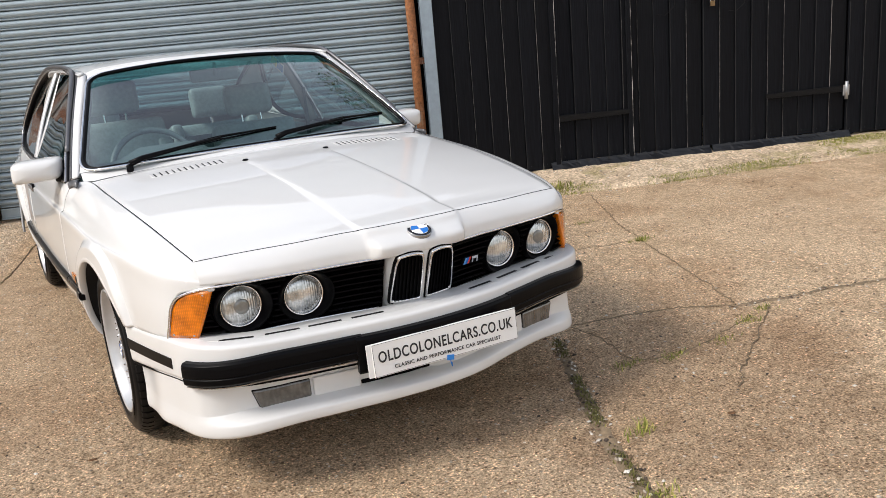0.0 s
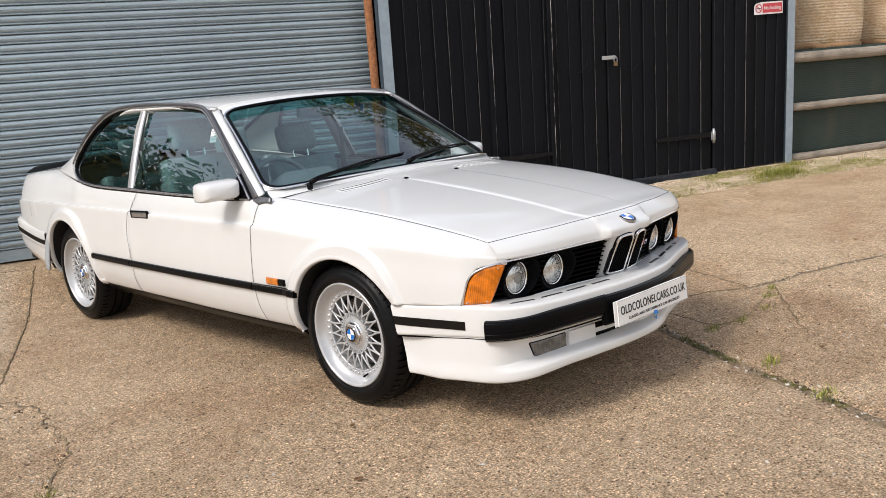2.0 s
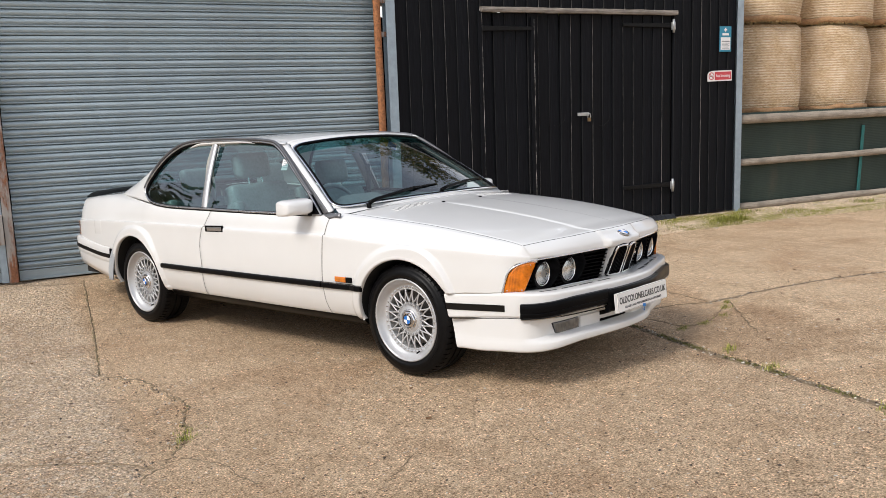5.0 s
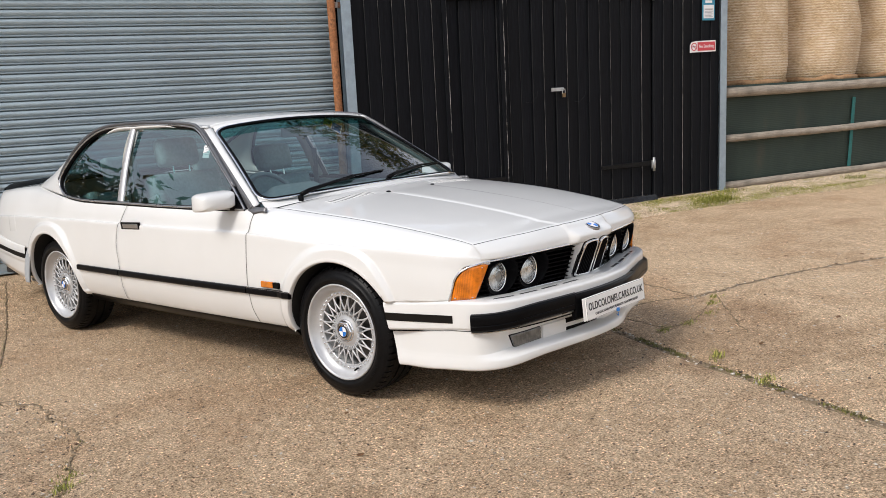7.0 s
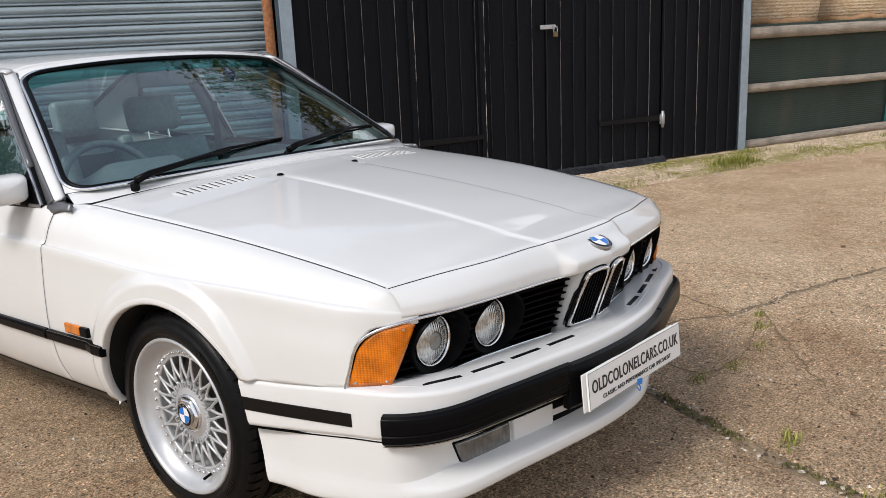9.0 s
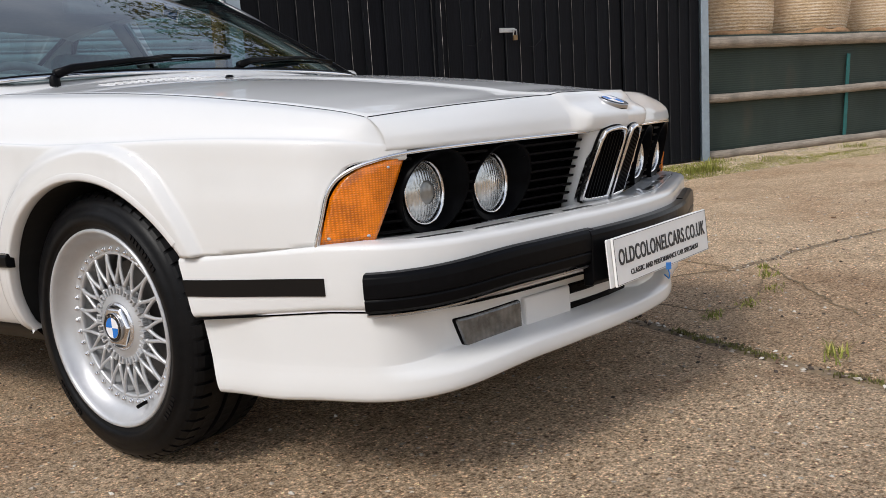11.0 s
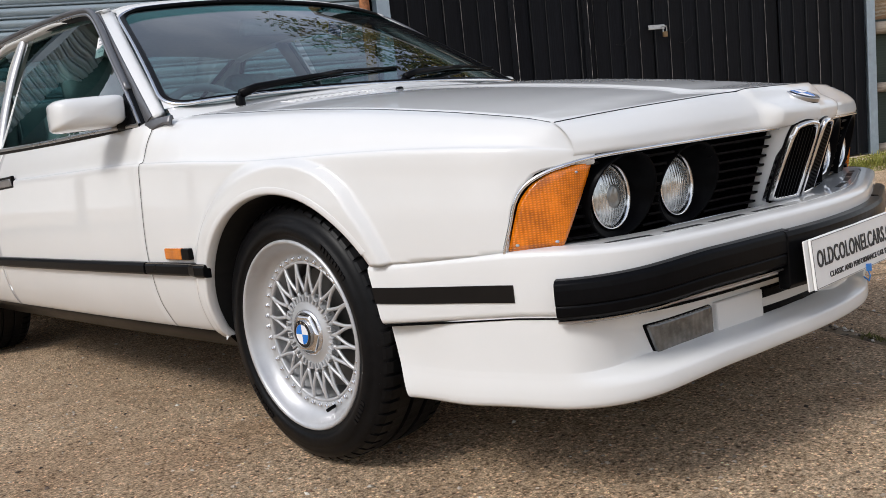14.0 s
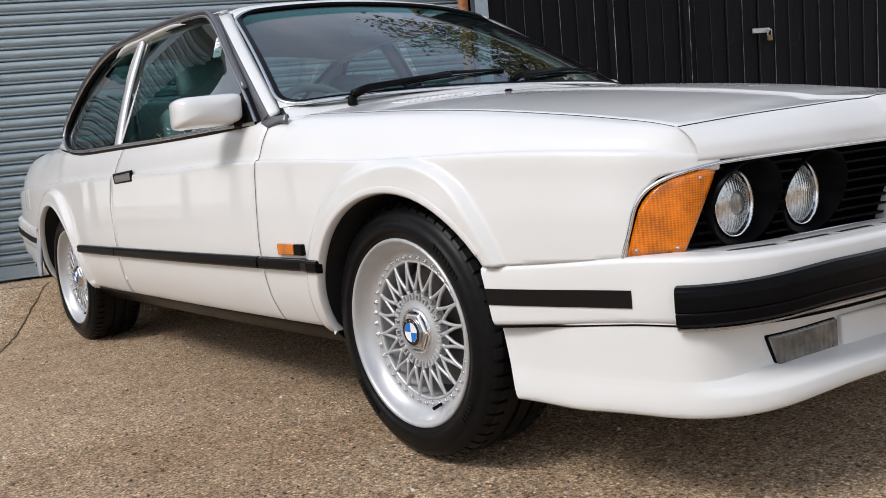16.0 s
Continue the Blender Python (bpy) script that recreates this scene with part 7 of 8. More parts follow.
def build_grilles():
    # dark field behind the lamps
    for s in (-1, 1):
        bm = bmesh.new()
        sheet(bm, [[(s * x, face(x, z)[1] + 0.060, z) for z in (0.44, 0.56, 0.655)] for x in [0.08 + 0.64 * k / 24 for k in range(25)]])
        grille = part("lamp_grille", bm, GRILLE_BLACK, car, "black slatted grille round the twin headlamps")
        for j in range(8):
            z = 0.499 + j * 0.0182
            x0 = 0.119 + 0.033 * (0.637 - z) / 0.15
            if z < 0.49:
                continue
            half = math.sqrt(max(0.0, 0.0815 ** 2 - (z - 0.559) ** 2))
            spans = [(x0, 0.362 - half), (0.362 + half, 0.539 - half), (0.539 + half, 0.655)]
            for a, b in spans:
                if b - a < 0.006:
                    continue
                rows = []
                n = max(2, int((b - a) / 0.02))
                for k in range(n + 1):
                    x = a + (b - a) * k / n
                    px, y, pz = face(x, z)
                    y += 0.008
                    rows.append([(s * px, y + 0.045, pz - 0.001), (s * px, y + 0.004, pz - 0.004), (s * px, y, pz - 0.002), (s * px, y, pz + 0.002), (s * px, y + 0.04, pz + 0.004)])
                part("slat", closed_sheet(rows), GRILLE_BLACK, grille)
        # bright frame round grille and indicator
        frame_pts = [(0.118, 0.642), (0.20, 0.642), (0.37, 0.642), (0.52, 0.641), (0.60, 0.638), (0.645, 0.631), (0.676, 0.620), (0.697, 0.602), (0.709, 0.575), (0.717, 0.532), (0.7245, 0.485), (0.718, 0.4805), (0.69, 0.481), (0.60, 0.484), (0.45, 0.486), (0.30, 0.486), (0.165, 0.485)]
        pts = [(s * fx, fy - 0.004, fz) for fx, fy, fz in (face(x, z) for x, z in frame_pts)]
        bm = bmesh.new()
        tube(bm, spline(pts, 90), 0.0038, 8)
        part("grille_frame", bm, CHROME, grille, "bright metal grille frame", smooth=True)
        # amber corner lamp
        rows = []
        for j in range(13):
            z = 0.4875 + (0.6285 - 0.4875) * j / 12
            xi = 0.660 - 0.053 * (z - 0.4875) / 0.141
            xo = np.interp(z, [0.4875, 0.53, 0.575, 0.602, 0.617, 0.6285], [0.7205, 0.7135, 0.7045, 0.692, 0.674, 0.644])
            row = []
            for k in range(13):
                x = xi + (xo - xi) * k / 12
                fx, fy, fz = face(x, z)
                row.append((s * fx, fy - 0.003 - 0.003 * math.sin(math.pi * k / 12), fz))
            rows.append(row)
        bm = bmesh.new()
        sheet(bm, rows)
        ind = skin("indicator", bm, AMBER, car, "amber front corner indicator", 0.02)
        for x, z in ((0.634, 0.616), (0.711, 0.497), (0.668, 0.497)):
            bm = bmesh.new()
            lathe(bm, [(0.0, -0.004), (0.0022, -0.003), (0.0032, 0.002)], 10, 'Y', pose(s * face(x, z)[0], face(x, z)[1] - 0.004, face(x, z)[2]))
            part("screw", bm, GALV, ind, "small lens screw")
        # twin headlamps
        for x, back, main in ((0.539, 0.040, True), (0.362, 0.040, False)):
            fx, fy, fz = face(x, 0.561)
            m = pose(s * fx, fy + back, fz)
            bm = bmesh.new()
            lathe(bm, [(0.060, 0.004), (0.0635, -0.004), (0.069, -0.018), (0.0755, -0.033), (0.0785, -0.036), (0.0805, -0.034), (0.0805, 0.01)], 48, 'Y')
            for v in bm.verts:
                v.co.y += (0.23 * s * v.co.x - 0.30 * v.co.z) * smoothstep(0.0, 0.034, -v.co.y)
            lamp = part("headlamp", bm, GRILLE_BLACK, car, "round headlamp in a deep black surround", smooth=True, at=m)
            bm = bmesh.new()
            lathe(bm, [(0.0600, 0.002), (0.0620, -0.006), (0.0600, -0.009), (0.0575, -0.004)], 48, 'Y')
            part("lamp_ring", bm, CHROME, lamp, "bright lamp ring", smooth=True)
            bm = bmesh.new()
            lathe(bm, [(0.0, -0.015), (0.02, -0.0135), (0.04, -0.009), (0.052, -0.004), (0.0585, 0.002)], 40, 'Y')
            lens = part("lens", bm, LAMP_SILVER, lamp, "silvery upright-ribbed lens", smooth=True)
            if main:
                bm = bmesh.new()
                lathe(bm, [(0.0, -0.0165), (0.014, -0.016), (0.0215, -0.0145), (0.0235, -0.012), (0.0245, -0.006)], 32, 'Y')
                part("projector", bm, PROJECTOR, lens, "dark round projector eye", smooth=True)
    # the two upright grilles
    for s in (-1, 1):
        out = [(0.008, 0.488), (0.016, 0.4835), (0.085, 0.4855), (0.100, 0.490), (0.108, 0.502), (0.102, 0.60), (0.096, 0.632), (0.086, 0.644), (0.050, 0.649), (0.022, 0.646), (0.012, 0.636), (0.009, 0.60)]
        yk = lambda x, z: face_y(x) - 0.0335 + 0.37 * (0.65 - z)
        loop = [Vector((s * x, yk(x, z), z)) for x, z in out]
        P = spline(loop + [loop[0]], 72)
        bm = bmesh.new()
        c = sum(loop, Vector()) / len(loop)
        rows = []
        for p in P:
            inn = c + (p - c) * 0.87
            inn.y = p.y
            rows.append([(p.x, p.y + 0.024, p.z), (p.x, p.y + 0.004, p.z), (p.x + (inn.x - p.x) * 0.3, p.y, p.z + (inn.z - p.z) * 0.3), (p.x + (inn.x - p.x) * 0.75, p.y, p.z + (inn.z - p.z) * 0.75), (inn.x, p.y + 0.004, inn.z), (inn.x, p.y + 0.02, inn.z)])
        sheet(bm, rows)
        kid = skin("upright_grille", bm, CHROME, car, "upright chrome-framed black grille", 0.0, ref=Vector((s * 0.055, 0, 0.57)))
        # added black line: draws the shaded gap and dark reflection round the chrome
        part("grille_outline", tube(bmesh.new(), [p + Vector((0, 0.013, 0)) + (p - c).normalized() * 0.001 for p in P], 0.0032, 6, caps=False), RUBBER, kid, "thin black outline for gap shade and dark reflection", smooth=True)
        bm = bmesh.new()
        bm.faces.new([bm.verts.new((s * x * 0.98, yk(x, z) + 0.0085, z)) for x, z in out])
        part("grille_back", bm, GRILLE_BLACK, kid, "black grille interior")
        for k in range(7):
            x = 0.024 + k * 0.0115
            part("slat", boxed(-0.0014, 0.0014, -0.006, 0.002, 0, 0.148, m=pose(s * x, yk(x, 0.496) + 0.0075, 0.496, 20.3, 0, 0)), GRILLE_BLACK, kid)
    # round badge on the nose
    n = Vector((0, -0.40, 0.916)).normalized()
    m = Matrix.Translation((0, -0.8475, 0.7115)) @ n.to_track_quat('Z', 'Y').to_matrix().to_4x4()
    build_badge(m @ pose(0, 0, -0.0092), 0.0375, car)
    # small M-stripe emblem in the grille
    x = 0.205
    m = pose(x - 0.006, face(x, 0.56)[1] + 0.002, 0.560, 16, 0, 10)
    em = part("grille_emblem", boxed(-0.033, 0.034, 0.0, 0.006, -0.0135, 0.0135, m=m), GRILLE_BLACK, car, "small striped emblem")
    for k, mat in enumerate((BADGE_SKY, BADGE_BLUE, BADGE_RED)):
        bm = bmesh.new()
        f = [(-0.030 + k * 0.0085, -0.011), (-0.022 + k * 0.0085, -0.011), (-0.014 + k * 0.0085, 0.011), (-0.022 + k * 0.0085, 0.011)]
        bm.faces.new([bm.verts.new(m @ Vector((px, -0.0015, pz))) for px, pz in f])
        part("stripe", bm, mat, em)
    bm = bmesh.new()
    box(bm, 0.006, 0.011, -0.0025, -0.0005, -0.011, 0.011, m)
    box(bm, 0.026, 0.031, -0.0025, -0.0005, -0.011, 0.011, m)
    box(bm, 0.0112, 0.0258, -0.0025, -0.0005, 0.002, 0.011, m)
    part("emblem_block", bm, CHROME, em, "bright emblem block")


def build_badge(m, r, parent):
    bm = bmesh.new()
    lathe(bm, [(0.0, 0.004), (r * 0.93, 0.004), (r, 0.001), (r, -0.006)], 40, 'Z')
    b = part("round_badge", bm, BADGE_BLACK, parent, "round black badge with blue and white quarters", smooth=False, at=m)
    bm = bmesh.new()
    lathe(bm, [(r * 0.97, 0.0042), (r * 0.99, 0.0052), (r * 1.01, 0.003), (r * 1.0, -0.004)], 40, 'Z')
    part("badge_rim", bm, BRIGHT_TRIM, b, "bright metal rim", smooth=True)
    for q in range(4):
        bm = bmesh.new()
        pts = [(0, 0)] + [(0.70 * r * math.cos(a), 0.70 * r * math.sin(a)) for a in [math.pi / 2 * (q + t / 8) for t in range(9)]]
        bm.faces.new([bm.verts.new((px, py, 0.0055)) for px, py in pts])
        part("quarter", bm, BADGE_BLUE if q % 2 else SIGN_WHITE, b)
    bm = bmesh.new()
    lathe(bm, [(r * 0.695, 0.0053), (r * 0.715, 0.0062), (r * 0.735, 0.0053)], 32, 'Z')
    part("inner_ring", bm, CHROME, b)
    # three plain marks in the dark band
    for a in (60, 90, 120):
        bm = bmesh.new()
        box(bm, -0.08 * r, 0.08 * r, -0.055 * r, 0.055 * r, 0.0042, 0.0052, pose(0.85 * r * math.cos(radians(a)), 0.85 * r * math.sin(radians(a)), 0, 0, 0, a - 90))
        part("mark", bm, CHROME, b)
    return b


PROJECTOR = plain("projector glass", (0.20, 0.20, 0.19), 0.15, 0.3, 0.2, 60, 0.0, 0.8)
BADGE_SKY = plain("badge light blue", (0.10, 0.30, 0.62), 0.3, 0, 0.05)
build_grilles()


def build_rear_bumper():
    line = [(0.0, 3.86), (0.4, 3.845), (0.58, 3.815), (0.69, 3.762), (0.757, 3.675), (0.790, 3.53), (0.812, 3.3), (0.832, 3.02)]
    path = spline([(-x, y, 0) for x, y in reversed(line[1:])] + [(x, y, 0) for x, y in line], 81)

    def sw(profile, keep=None):
        rows = []
        for i, p in enumerate(path):
            if keep and not keep(p):
                continue
            way = (path[min(i + 1, 80)] - path[max(i - 1, 0)]).normalized()
            out = Vector((-way.y, way.x, 0))
            rows.append([(*(p + out * d).xy, z + 0.055 * smoothstep(3.0, 3.75, p.y) * (1 if z > 0.4 else 1.5)) for d, z in profile])
        return rows
    bm = bmesh.new()
    sheet(bm, sw([(-0.10, 0.545), (-0.012, 0.54), (-0.002, 0.53), (0, 0.50), (0, 0.45), (-0.003, 0.428), (-0.010, 0.425), (-0.008, 0.41), (-0.014, 0.34), (-0.03, 0.295), (-0.08, 0.285)]))
    bp = skin("rear_bumper", bm, PAINT, car, "white rear bumper with a dark strip", 0.0, ref=Vector((0, 2.4, 0.4)))
    part("side_strip", closed_sheet(sw([(-0.003, 0.487), (0.003, 0.486), (0.003, 0.457), (-0.003, 0.456)])), STRIP, bp, "dark tape strip")


build_rear_bumper()


# ---- wheels
def build_wheel(yw, side, label):
    """Deep-dished cross-spoke wheel; outwards is -x in its own frame."""
    R, RIM = 0.3015, 0.2195
    hub = part("wheel", wheel_rim(RIM), ALLOY, car, label, smooth=True,
               at=pose(side * 0.800, yw - (0.008 if yw < 1 else 0), R + 0.0005, 0, 0, 0 if side < 0 else 180))
    bm = bmesh.new()
    prof = [(RIM - 0.008, 0.016), (RIM, 0.004), (RIM + 0.008, 0.001), (RIM + 0.012, 0.0005), (RIM + 0.014, -0.0035), (RIM + 0.022, -0.004), (RIM + 0.040, -0.003), (RIM + 0.042, 0.0005), (RIM + 0.052, 0.002), (R - 0.016, 0.010), (R - 0.011, 0.020), (R - 0.008, 0.038),
            (R - 0.008, 0.090), (R - 0.008, 0.135), (R - 0.008, 0.188), (R - 0.010, 0.202), (R - 0.016, 0.213), (RIM + 0.03, 0.222), (RIM, 0.215)]
    lathe(bm, prof, 72, 'X')
    outward(bm, Vector((0.1, 0, 0)))
    tyre = part("tyre", bm, TYRE, hub, "black low-profile tyre", smooth=True)
    # tread blocks on the shoulders and grooves' ribs between them
    bm = bmesh.new()
    n = 58
    for k in range(n):
        m = pose(0, 0, 0, 360 * k / n, 0, 0)
        w = math.pi * R / n * 0.74
        for x0, way in ((0.003, 1), (0.221, -1)):
            ring = [(0.006, R - 0.026), (0.004, R - 0.0215), (0.012, R - 0.010), (0.024, R - 0.0025), (0.050, R), (0.050, R - 0.026)]
            ends = [[m @ Vector((x0 + way * x, q * w + 0.10 * (x - 0.02), z)) for x, z in ring] for q in (-1, 1)]
            vs = sheet(bm, ends, closed=True)
            bm.faces.new(vs[0][::-1])
            bm.faces.new(vs[1])
    bmesh.ops.recalc_face_normals(bm, faces=bm.faces)
    tagged(part("tread", bm, TYRE, tyre), "tread blocks on the tyre shoulder", kind="stuff")
    bm = bmesh.new()
    for x in (0.066, 0.112, 0.158):
        lathe(bm, [(R - 0.010, x - 0.018), (R - 0.0004, x - 0.0165), (R - 0.0004, x + 0.0165), (R - 0.010, x + 0.018)], 72, 'X')
    part("tread_ribs", bm, TYRE, tyre)
    # plain raised bars where the maker's marks stand on the sidewall
    for a0, n2 in ((35, 9), (215, 9), (120, 6)):
        bm = bmesh.new()
        for k in range(n2):
            box(bm, -0.0058, -0.001, -0.0035, 0.0035, RIM + 0.026, RIM + 0.038, pose(0, 0, 0, a0 + k * 2.6, 0, 0))
        tagged(part("sidewall_mark", bm, TYRE, tyre), "raised plain bars on the sidewall", kind="stuff")
    # spokes: twenty stems, each forking into two ribs that meet their neighbours at the rim
    N, half = 20, math.pi / 20
    first = None
    for k in range(N):
        at = pose(0, 0, 0, 360 * k / N, 0, 0)
        if first is None:
            bm = bmesh.new()
            tube(bm, [(0.046, 0, 0.070), (0.043, 0, 0.086), (0.0415, 0, 0.103)], [0.0066, 0.0056, 0.0052], 8)
            for sgn in (-1, 1):
                pts = []
                for t in range(11):
                    q = t / 10
                    r = 0.094 + (0.1645 - 0.094) * q
                    a = sgn * half * (1 - (1 - q) ** 2.3)
                    pts.append((0.0415 - 0.0025 * math.sin(math.pi * q) + 0.003 * q, r * math.sin(a), r * math.cos(a)))
                tube(bm, pts, [0.0050 - 0.0009 * math.sin(math.pi * t / 10) for t in range(11)], 7)
            first = part("spoke", bm, ALLOY, hub, "silver forked spoke", smooth=True, at=at)
        else:
            tagged(share("spoke", first.data, hub, at), "silver forked spoke")
    bm = bmesh.new()
    lathe(bm, [(0.166, 0.050), (0.1655, 0.0405), (0.161, 0.0395), (0.158, 0.043), (0.158, 0.052)], 72, 'X')
    part("spoke_ring", bm, ALLOY, hub, "silver ring that the spokes meet", smooth=True)
    bm = bmesh.new()
    lathe(bm, [(0.0, -0.0085), (0.0025, -0.008), (0.0045, -0.006), (0.0048, -0.003), (0.0058, -0.0025), (0.006, 0.004)], 8, 'X')
    first = part("rim_bolt", bm, CHROME, hub, at=pose(0.041, 0, 0.1725))
    for k in range(1, 40):
        a = 2 * math.pi * k / 40
        share("rim_bolt", first.data, hub, pose(0.041, 0.1725 * math.sin(a), 0.1725 * math.cos(a)))
    bm = bmesh.new()
    for k in range(20):
        m = pose(0, 0, 0, 18 * k + 9, 0, 0)
        box(bm, 0.034, 0.050, -0.0075, -0.0035, 0.072, 0.088, m)
        box(bm, 0.034, 0.050, 0.0035, 0.0075, 0.072, 0.088, m)
        box(bm, 0.034, 0.050, -0.0035, 0.0035, 0.0835, 0.088, m)
    part("hub_teeth", bm, ALLOY, hub, "ring of small lugs round the hub", bevel=0.0015)
    bm = bmesh.new()
    lathe(bm, [(0.088, 0.058), (0.086, 0.047), (0.080, 0.042), (0.072, 0.0385), (0.060, 0.037), (0.0575, 0.0345), (0.045, 0.034)], 48, 'X')
    part("hub", bm, ALLOY, hub, "silver wheel hub", smooth=True)
    bm = bmesh.new()
    lathe(bm, [(0.0545, 0.036), (0.0535, 0.031), (0.0475, 0.029)], 40, 'X')
    part("cap_collar", bm, RIM_LIP, hub, "bright collar round the cap", smooth=True)
    bm = bmesh.new()
    lathe(bm, [(0.0500, 0.034), (0.0485, 0.0265), (0.0430, 0.0225), (0.032, 0.0215)], 6, 'X')
    part("centre_nut", bm, CHROME, hub, "hexagonal centre cap", bevel=0.003)
    build_badge(pose(0.0215, 0, 0) @ Matrix(((0, 0, -1, 0), (-1, 0, 0, 0), (0, 1, 0, 0), (0, 0, 0, 1))), 0.0325, hub)
    part("valve", tube(bmesh.new(), [(0.036, -0.060, -0.166), (0.012, -0.062, -0.170)], 0.0042, 8), RUBBER, hub, "black valve stem")
    # brake disc behind the spokes
    bm = bmesh.new()
    lathe(bm, [(0.02, 0.100), (0.142, 0.098), (0.142, 0.118), (0.02, 0.12)], 40, 'X')
    part("brake_disc", bm, DARK_METAL, hub, "dark brake disc", smooth=False)
    return hub


def wheel_rim(RIM):
    bm = bmesh.new()
    lathe(bm, [(RIM + 0.001, 0.012), (RIM + 0.002, 0.004), (RIM - 0.001, -0.001), (RIM - 0.006, 0.0), (RIM - 0.0095, 0.004), (RIM - 0.012, 0.010), (RIM - 0.018, 0.022), (RIM - 0.027, 0.033), (0.185, 0.0385), (0.179, 0.0405),
               (0.166, 0.0408), (0.160, 0.046), (0.158, 0.09), (0.184, 0.13), (0.19, 0.21)], 72, 'X')
    outward(bm, Vector((0.3, 0, 0)))
    return bm


DARK_METAL = plain("dull brake steel", (0.12, 0.115, 0.11), 0.45, 0.8, 0.2, 30)
for side_ in (-1, 1):
    build_wheel(WHEELS[0], side_, "silver cross-spoke front wheel with a deep polished dish")
    build_wheel(WHEELS[1], side_, "silver cross-spoke rear wheel with a deep polished dish")


# ---- underside, cabin, mirrors and wipers
def rounded(bm, x0, x1, y0, y1, z0, z1, r=0.03, m=None):
    """A box with softened corners."""
    b2 = bmesh.new()
    box(b2, x0, x1, y0, y1, z0, z1)
    bmesh.ops.bevel(b2, geom=list(b2.edges), offset=r, segments=3, affect='EDGES', profile=0.6)
    if m is not None:
        bmesh.ops.transform(b2, matrix=m, verts=b2.verts)
    tmp = bpy.data.meshes.new("tmp")
    b2.to_mesh(tmp)
    b2.free()
    bm.from_mesh(tmp)
    bpy.data.meshes.remove(tmp)
    return bm


def build_underside():
    bm = boxed(-0.46, 0.46, -0.66, 3.66, 0.20, 0.62)
    part("underbody", bm, DARK, car, "dark underbody")
    bm = boxed(-0.70, 0.70, 0.42, 2.2, 0.22, 0.32)
    part("floor_pan", bm, DARK, car, "dark floor pan")
    bm = boxed(-0.60, 0.60, -0.70, -0.40, 0.24, 0.46)
    part("front_tray", bm, DARK, car)
    bm = boxed(-0.72, 0.72, 3.0, 3.62, 0.30, 0.60)
    part("boot_floor", bm, DARK, car)
    bm = boxed(-0.70, 0.70, 0.36, 0.42, 0.32, 0.80)
    part("bulkhead", bm, DARK, car)
    bm = boxed(-0.70, 0.70, 2.45, 3.0, 0.60, 0.80)
    part("parcel_shelf", bm, DASH, car, "dark parcel shelf")
    for y in WHEELS:
        part("axle", tube(bmesh.new(), [(-0.62, y, AXLE_Z), (0.62, y, AXLE_Z)], 0.035, 8), DARK, car)
    part("exhaust", tube(bmesh.new(), [(0.2, 3.2, 0.21), (0.2, 3.82, 0.23)], 0.03, 10), DARK_METAL, car, "dull exhaust pipe")


build_underside()


def build_seat(x, y, w, label, rear=False, drop=0.0):
    seat = part("seat", rounded(bmesh.new(), -w / 2, w / 2, 0.0, 0.50, 0.32, 0.50, 0.05), LEATHER, car, label, smooth=True, at=pose(x, y, -drop))
    bm = rounded(bmesh.new(), -w / 2 + 0.01, w / 2 - 0.01, -0.065, 0.065, 0.0, 0.56 if not rear else 0.44, 0.05, pose(0, 0.46, 0.44, -14 if not rear else -20))
    rounded(bm, -w / 2 - 0.005, -w / 2 + 0.075, -0.09, 0.05, 0.03, 0.44, 0.035, pose(0, 0.46, 0.44, -14))
    rounded(bm, w / 2 - 0.075, w / 2 + 0.005, -0.09, 0.05, 0.03, 0.44, 0.035, pose(0, 0.46, 0.44, -14))
    part("backrest", bm, LEATHER, seat, "padded leather backrest", smooth=True)
    if rear:
        return seat
    bm = rounded(bmesh.new(), -0.135, 0.135, -0.05, 0.05, 0.0, 0.175, 0.045, pose(0, 0.612, 1.02, -12))
    part("headrest", bm, LEATHER, seat, "padded headrest", smooth=True)
    bm = bmesh.new()
    for dx in (-0.055, 0.055):
        tube(bm, [(dx, 0.585, 0.95), (dx, 0.60, 1.04)], 0.006, 6)
    part("headrest_post", bm, CHROME, seat, "chrome headrest posts")
    return seat


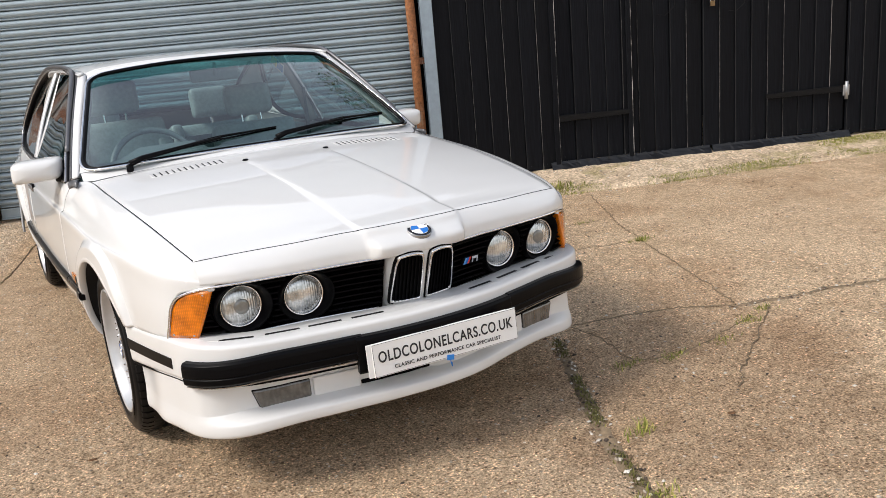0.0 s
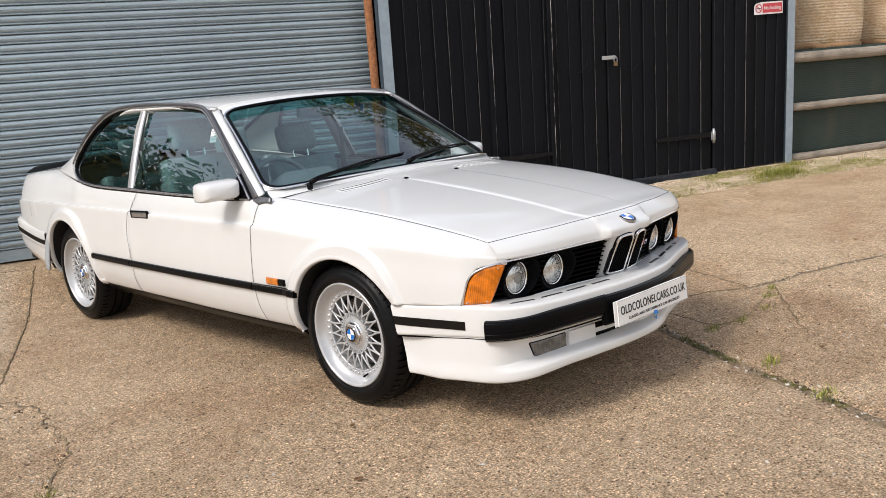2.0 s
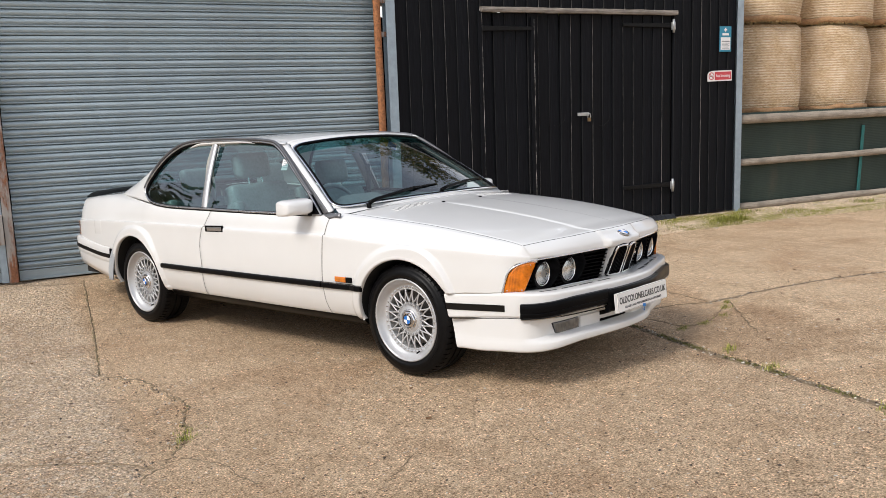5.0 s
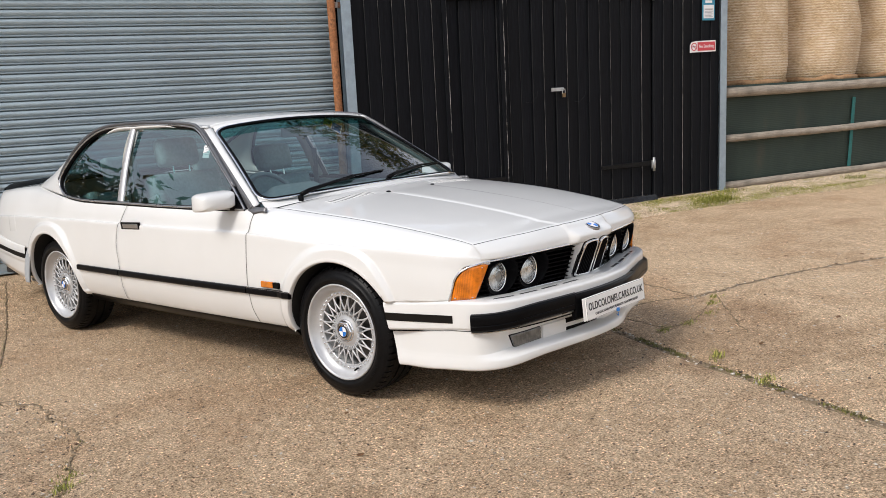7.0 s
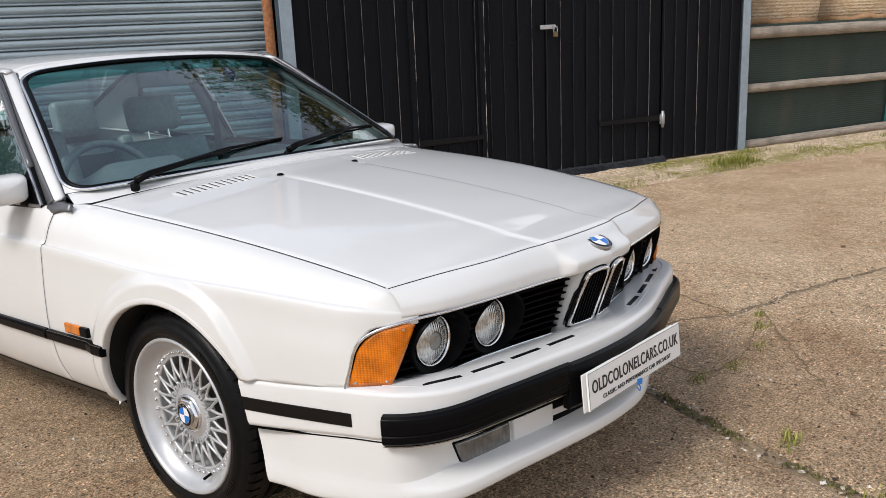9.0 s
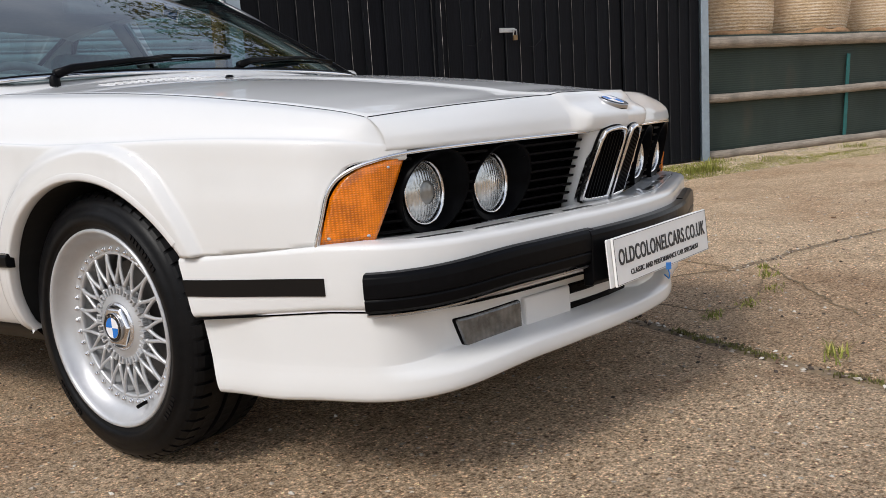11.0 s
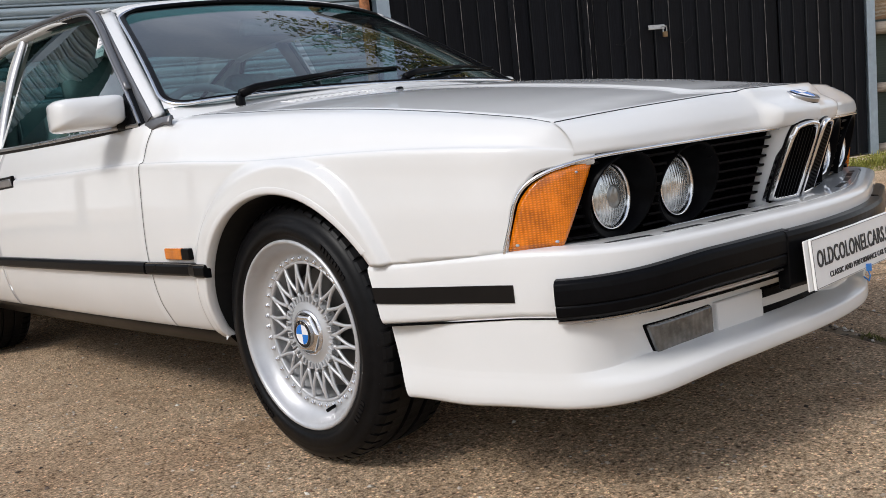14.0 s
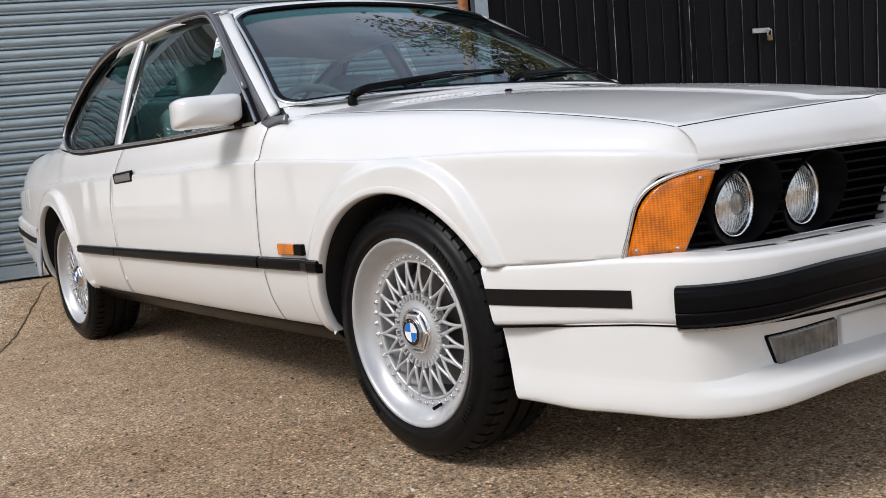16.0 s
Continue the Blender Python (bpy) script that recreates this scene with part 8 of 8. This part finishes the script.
def build_cabin():
    build_seat(-0.37, 1.18, 0.50, "grey leather driver's seat")
    build_seat(0.37, 1.20, 0.50, "grey leather passenger seat", drop=0.09)
    build_seat(-0.34, 1.98, 0.56, "grey leather rear seat", True)
    build_seat(0.34, 1.98, 0.56, "grey leather rear seat", True)
    for s in (-1, 1):
        bm = rounded(bmesh.new(), -0.12, 0.12, -0.04, 0.04, 0.0, 0.19, 0.035, pose(s * 0.34, 2.53, 0.90, -10))
        part("rear_headrest", bm, LEATHER, car, "rear headrest", smooth=True)
    # dashboard with the driver's binnacle
    rows = []
    for k in range(25):
        x = -0.70 + 1.40 * k / 24
        hump = 0.045 * smoothstep(0.20, 0.12, abs(x + 0.36)) 
        fr = 0.50 + 0.10 * (abs(x) / 0.7) ** 2
        rows.append([(x, fr, 0.858 - 0.02 * (abs(x) / 0.7) ** 2), (x, fr + 0.10, 0.872 + hump * 0.3), (x, 0.74, 0.878 + hump), (x, 0.80, 0.868 + hump), (x, 0.825, 0.84 + hump * 0.6), (x, 0.80, 0.70), (x, 0.74, 0.55)])
    bm = bmesh.new()
    sheet(bm, rows)
    skin("dashboard", bm, DASH, car, "dark dashboard with an instrument hood", 0.0, ref=Vector((0, 0.5, 0.5)))
    part("console", rounded(bmesh.new(), -0.10, 0.10, 0.80, 1.75, 0.32, 0.52, 0.02), DASH, car, "dark centre console", smooth=True)
    # steering wheel
    m = pose(-0.37, 0.93, 0.80, 65, 0, 0)
    bm = bmesh.new()
    ring = [(0.188 * math.cos(2 * math.pi * k / 40), 0.188 * math.sin(2 * math.pi * k / 40), 0) for k in range(41)]
    tube(bm, ring, 0.014, 8, caps=False)
    sw = part("steering_wheel", bm, DASH, car, "dark steering wheel", smooth=True, at=m)
    bm = rounded(bmesh.new(), -0.06, 0.06, -0.05, 0.05, -0.03, 0.012, 0.02)
    part("boss", bm, DASH, sw, "wheel boss", smooth=True)
    bm = bmesh.new()
    for a in (-20, 200, 270):
        box(bm, 0.04, 0.185, -0.014, 0.014, -0.012, 0.0, pose(0, 0, 0, 0, 0, a))
    part("spokes", bm, DASH, sw)
    # rear-view mirror
    rv = part("rear_view_mirror", rounded(bmesh.new(), -0.115, 0.115, -0.018, 0.018, -0.03, 0.03, 0.014), DASH, car, "dark rear-view mirror", smooth=True, at=pose(0.0, 1.10, 1.185, 8, 0, -8))
    part("mirror_stalk", tube(bmesh.new(), [(0, -0.015, 0.0), (0, -0.03, 0.06)], 0.008, 8), DASH, rv)
    # door cards and pillars seen through the glass
    for s in (-1, 1):
        bm = boxed(s * 0.72 - 0.015, s * 0.72 + 0.015, 0.62, 2.4, 0.34, 0.835)
        part("door_card", bm, LEATHER, car, "dark door card", bevel=0.01)
        pts = spline([(s * 0.742, 1.80, 0.85), (s * 0.70, 1.83, 1.0), (s * 0.655, 1.86, 1.13), (s * 0.585, 1.88, 1.255)], 12)
        part("belt_pillar", tube(bmesh.new(), pts, 0.028, 8), HEADLINING, car, "pale inner pillar", smooth=True)
        part("seat_belt", boxed(s * 0.70 - 0.002, s * 0.70 + 0.002, 1.76, 1.81, 0.5, 1.05, m=pose(0, 0, 0)), DASH, car, "dark seat belt")
        pts = spline([(s * 0.735, 0.585, 0.87), (s * 0.645, 0.87, 1.06), (s * 0.565, 1.13, 1.235)], 8)
        part("inner_pillar", tube(bmesh.new(), [p + Vector((-s * 0.012, 0.03, -0.008)) for p in pts], 0.018, 8), DASH, car, "dark inner pillar", smooth=True)
    # added panel inside the screen's top corner, in place of a sign's reflection
    m = pose(0.35, 1.19, 1.204, 23, 0, 0)
    st = part("window_sticker", boxed(-0.001, 0.001, -0.085, 0.085, -0.027, 0.027), SIGN_WHITE, car, "pale added panel in place of a yellow and blue reflection", at=m)
    part("yellow_half", boxed(-0.0022, -0.0012, 0.005, 0.080, -0.022, 0.022), REFLECTION_YELLOW, st, "yellow half of the reflection panel")
    part("blue_half", boxed(-0.0022, -0.0012, -0.078, 0.000, -0.020, 0.020), TAPE_BLUE, st, "blue half of the reflection panel")
    # paper label in the driver's window
    lab = part("window_label", boxed(-0.001, 0.001, -0.026, 0.026, -0.034, 0.034), SIGN_WHITE, car, "small white paper label in the door window", at=pose(-0.655, 1.075, 1.118, 0, 20, 4))
    for k in range(4):
        part("text_bar", boxed(-0.0018, -0.0011, -0.020, 0.018 - 0.006 * (k % 2), 0.020 - k * 0.013, 0.024 - k * 0.013), SIGN_GREY, lab)


build_cabin()


def build_mirrors():
    for s in (-1, 1):
        # housing: rounded, flat towards the tail, tapered towards the front
        bm = bmesh.new()
        rows = []
        n = 28
        for d, sx, sz in ((0.052, 0.90, 0.88), (0.050, 0.97, 0.96), (0.040, 1.0, 1.0), (0.0, 0.99, 0.98), (-0.030, 0.95, 0.92), (-0.055, 0.86, 0.80), (-0.068, 0.68, 0.58), (-0.073, 0.35, 0.28)):
            row = []
            for k in range(n):
                a = 2 * math.pi * k / n
                e = 0.34
                c, q = math.cos(a), math.sin(a)
                px = 0.098 * sx * math.copysign(abs(c) ** e, c) + (0.008 * q)
                pz = 0.0455 * sz * math.copysign(abs(q) ** e, q)
                row.append((px, d, pz))
            rows.append(row)
        vs = sheet(bm, rows, closed=True)
        bm.faces.new(vs[-1])
        bm.faces.new(vs[0][::-1])
        bmesh.ops.recalc_face_normals(bm, faces=bm.faces)
        mir = part("door_mirror", bm, PAINT, car, "white door mirror housing", smooth=True, at=pose(s * (0.875 if s < 0 else 0.78), 0.735, 0.887, 0, s * 1.5, s * 12))
        part("mirror_glass", boxed(-0.084, 0.084, 0.0525, 0.056, -0.036, 0.036), MIRROR_GLASS, mir, "mirror glass", bevel=0.006)
        bm = bmesh.new()
        tube(bm, [(-s * 0.075, -0.01, -0.035), (-s * 0.110, -0.03, -0.045), (-s * 0.135, -0.045, -0.048)], [0.022, 0.020, 0.026], 10)
        part("mirror_arm", bm, RUBBER, mir, "black mirror arm", smooth=True)
        # black corner plate in the window
        bm = bmesh.new()
        pts = [(s * 0.785, 0.625, 0.838), (s * 0.789, 0.79, 0.840), (s * 0.748, 0.745, 0.94)]
        f = bm.faces.new([bm.verts.new(p) for p in pts])
        r = bmesh.ops.extrude_face_region(bm, geom=[f])
        bmesh.ops.translate(bm, vec=(s * 0.012, 0, 0), verts=[v for v in r["geom"] if isinstance(v, bmesh.types.BMVert)])
        bmesh.ops.recalc_face_normals(bm, faces=bm.faces)
        part("mirror_plate", bm, RUBBER, car, "black mirror corner plate", bevel=0.004)


build_mirrors()


def build_wipers():
    for root, tip, mid in (((-0.567, 0.455, 0.880), (0.06, 0.500, 0.942), 0.5), ((0.036, 0.440, 0.903), (0.60, 0.570, 0.935), 0.5)):
        root, tip = Vector(root), Vector(tip)
        up = Vector((0, -0.55, 0.83))
        bm = bmesh.new()
        lathe(bm, [(0.0, 0.022), (0.010, 0.020), (0.0135, 0.014), (0.0145, -0.02)], 14, 'Z', Matrix.Translation(root - Vector((0, 0, 0.012))))
        w = part("wiper", bm, RUBBER, car, "black windscreen wiper", smooth=True)
        elbow = root.lerp(tip, 0.42) + up * 0.030
        bm = bmesh.new()
        tube(bm, [root + up * 0.012, root.lerp(tip, 0.08) + up * 0.026, elbow, root.lerp(tip, 0.60) + up * 0.028], [0.013, 0.011, 0.0075, 0.006], 8)
        part("arm", bm, RUBBER, w, "black wiper arm", smooth=True)
        a, b = root.lerp(tip, 0.18) + up * 0.016 + Vector((0, 0.015, 0.012)), tip + up * 0.012
        bm = bmesh.new()
        tube(bm, [a, a.lerp(b, 0.5) + up * 0.012, b], [0.0035, 0.006, 0.0035], 6)
        part("blade_frame", bm, RUBBER, w, "wiper blade frame", smooth=True)
        bm = bmesh.new()
        tube(bm, [a - up * 0.008, a.lerp(b, 0.5) - up * 0.004, b - up * 0.008], 0.0045, 6)
        part("blade", bm, RUBBER, w, "rubber wiper blade")


build_wipers()
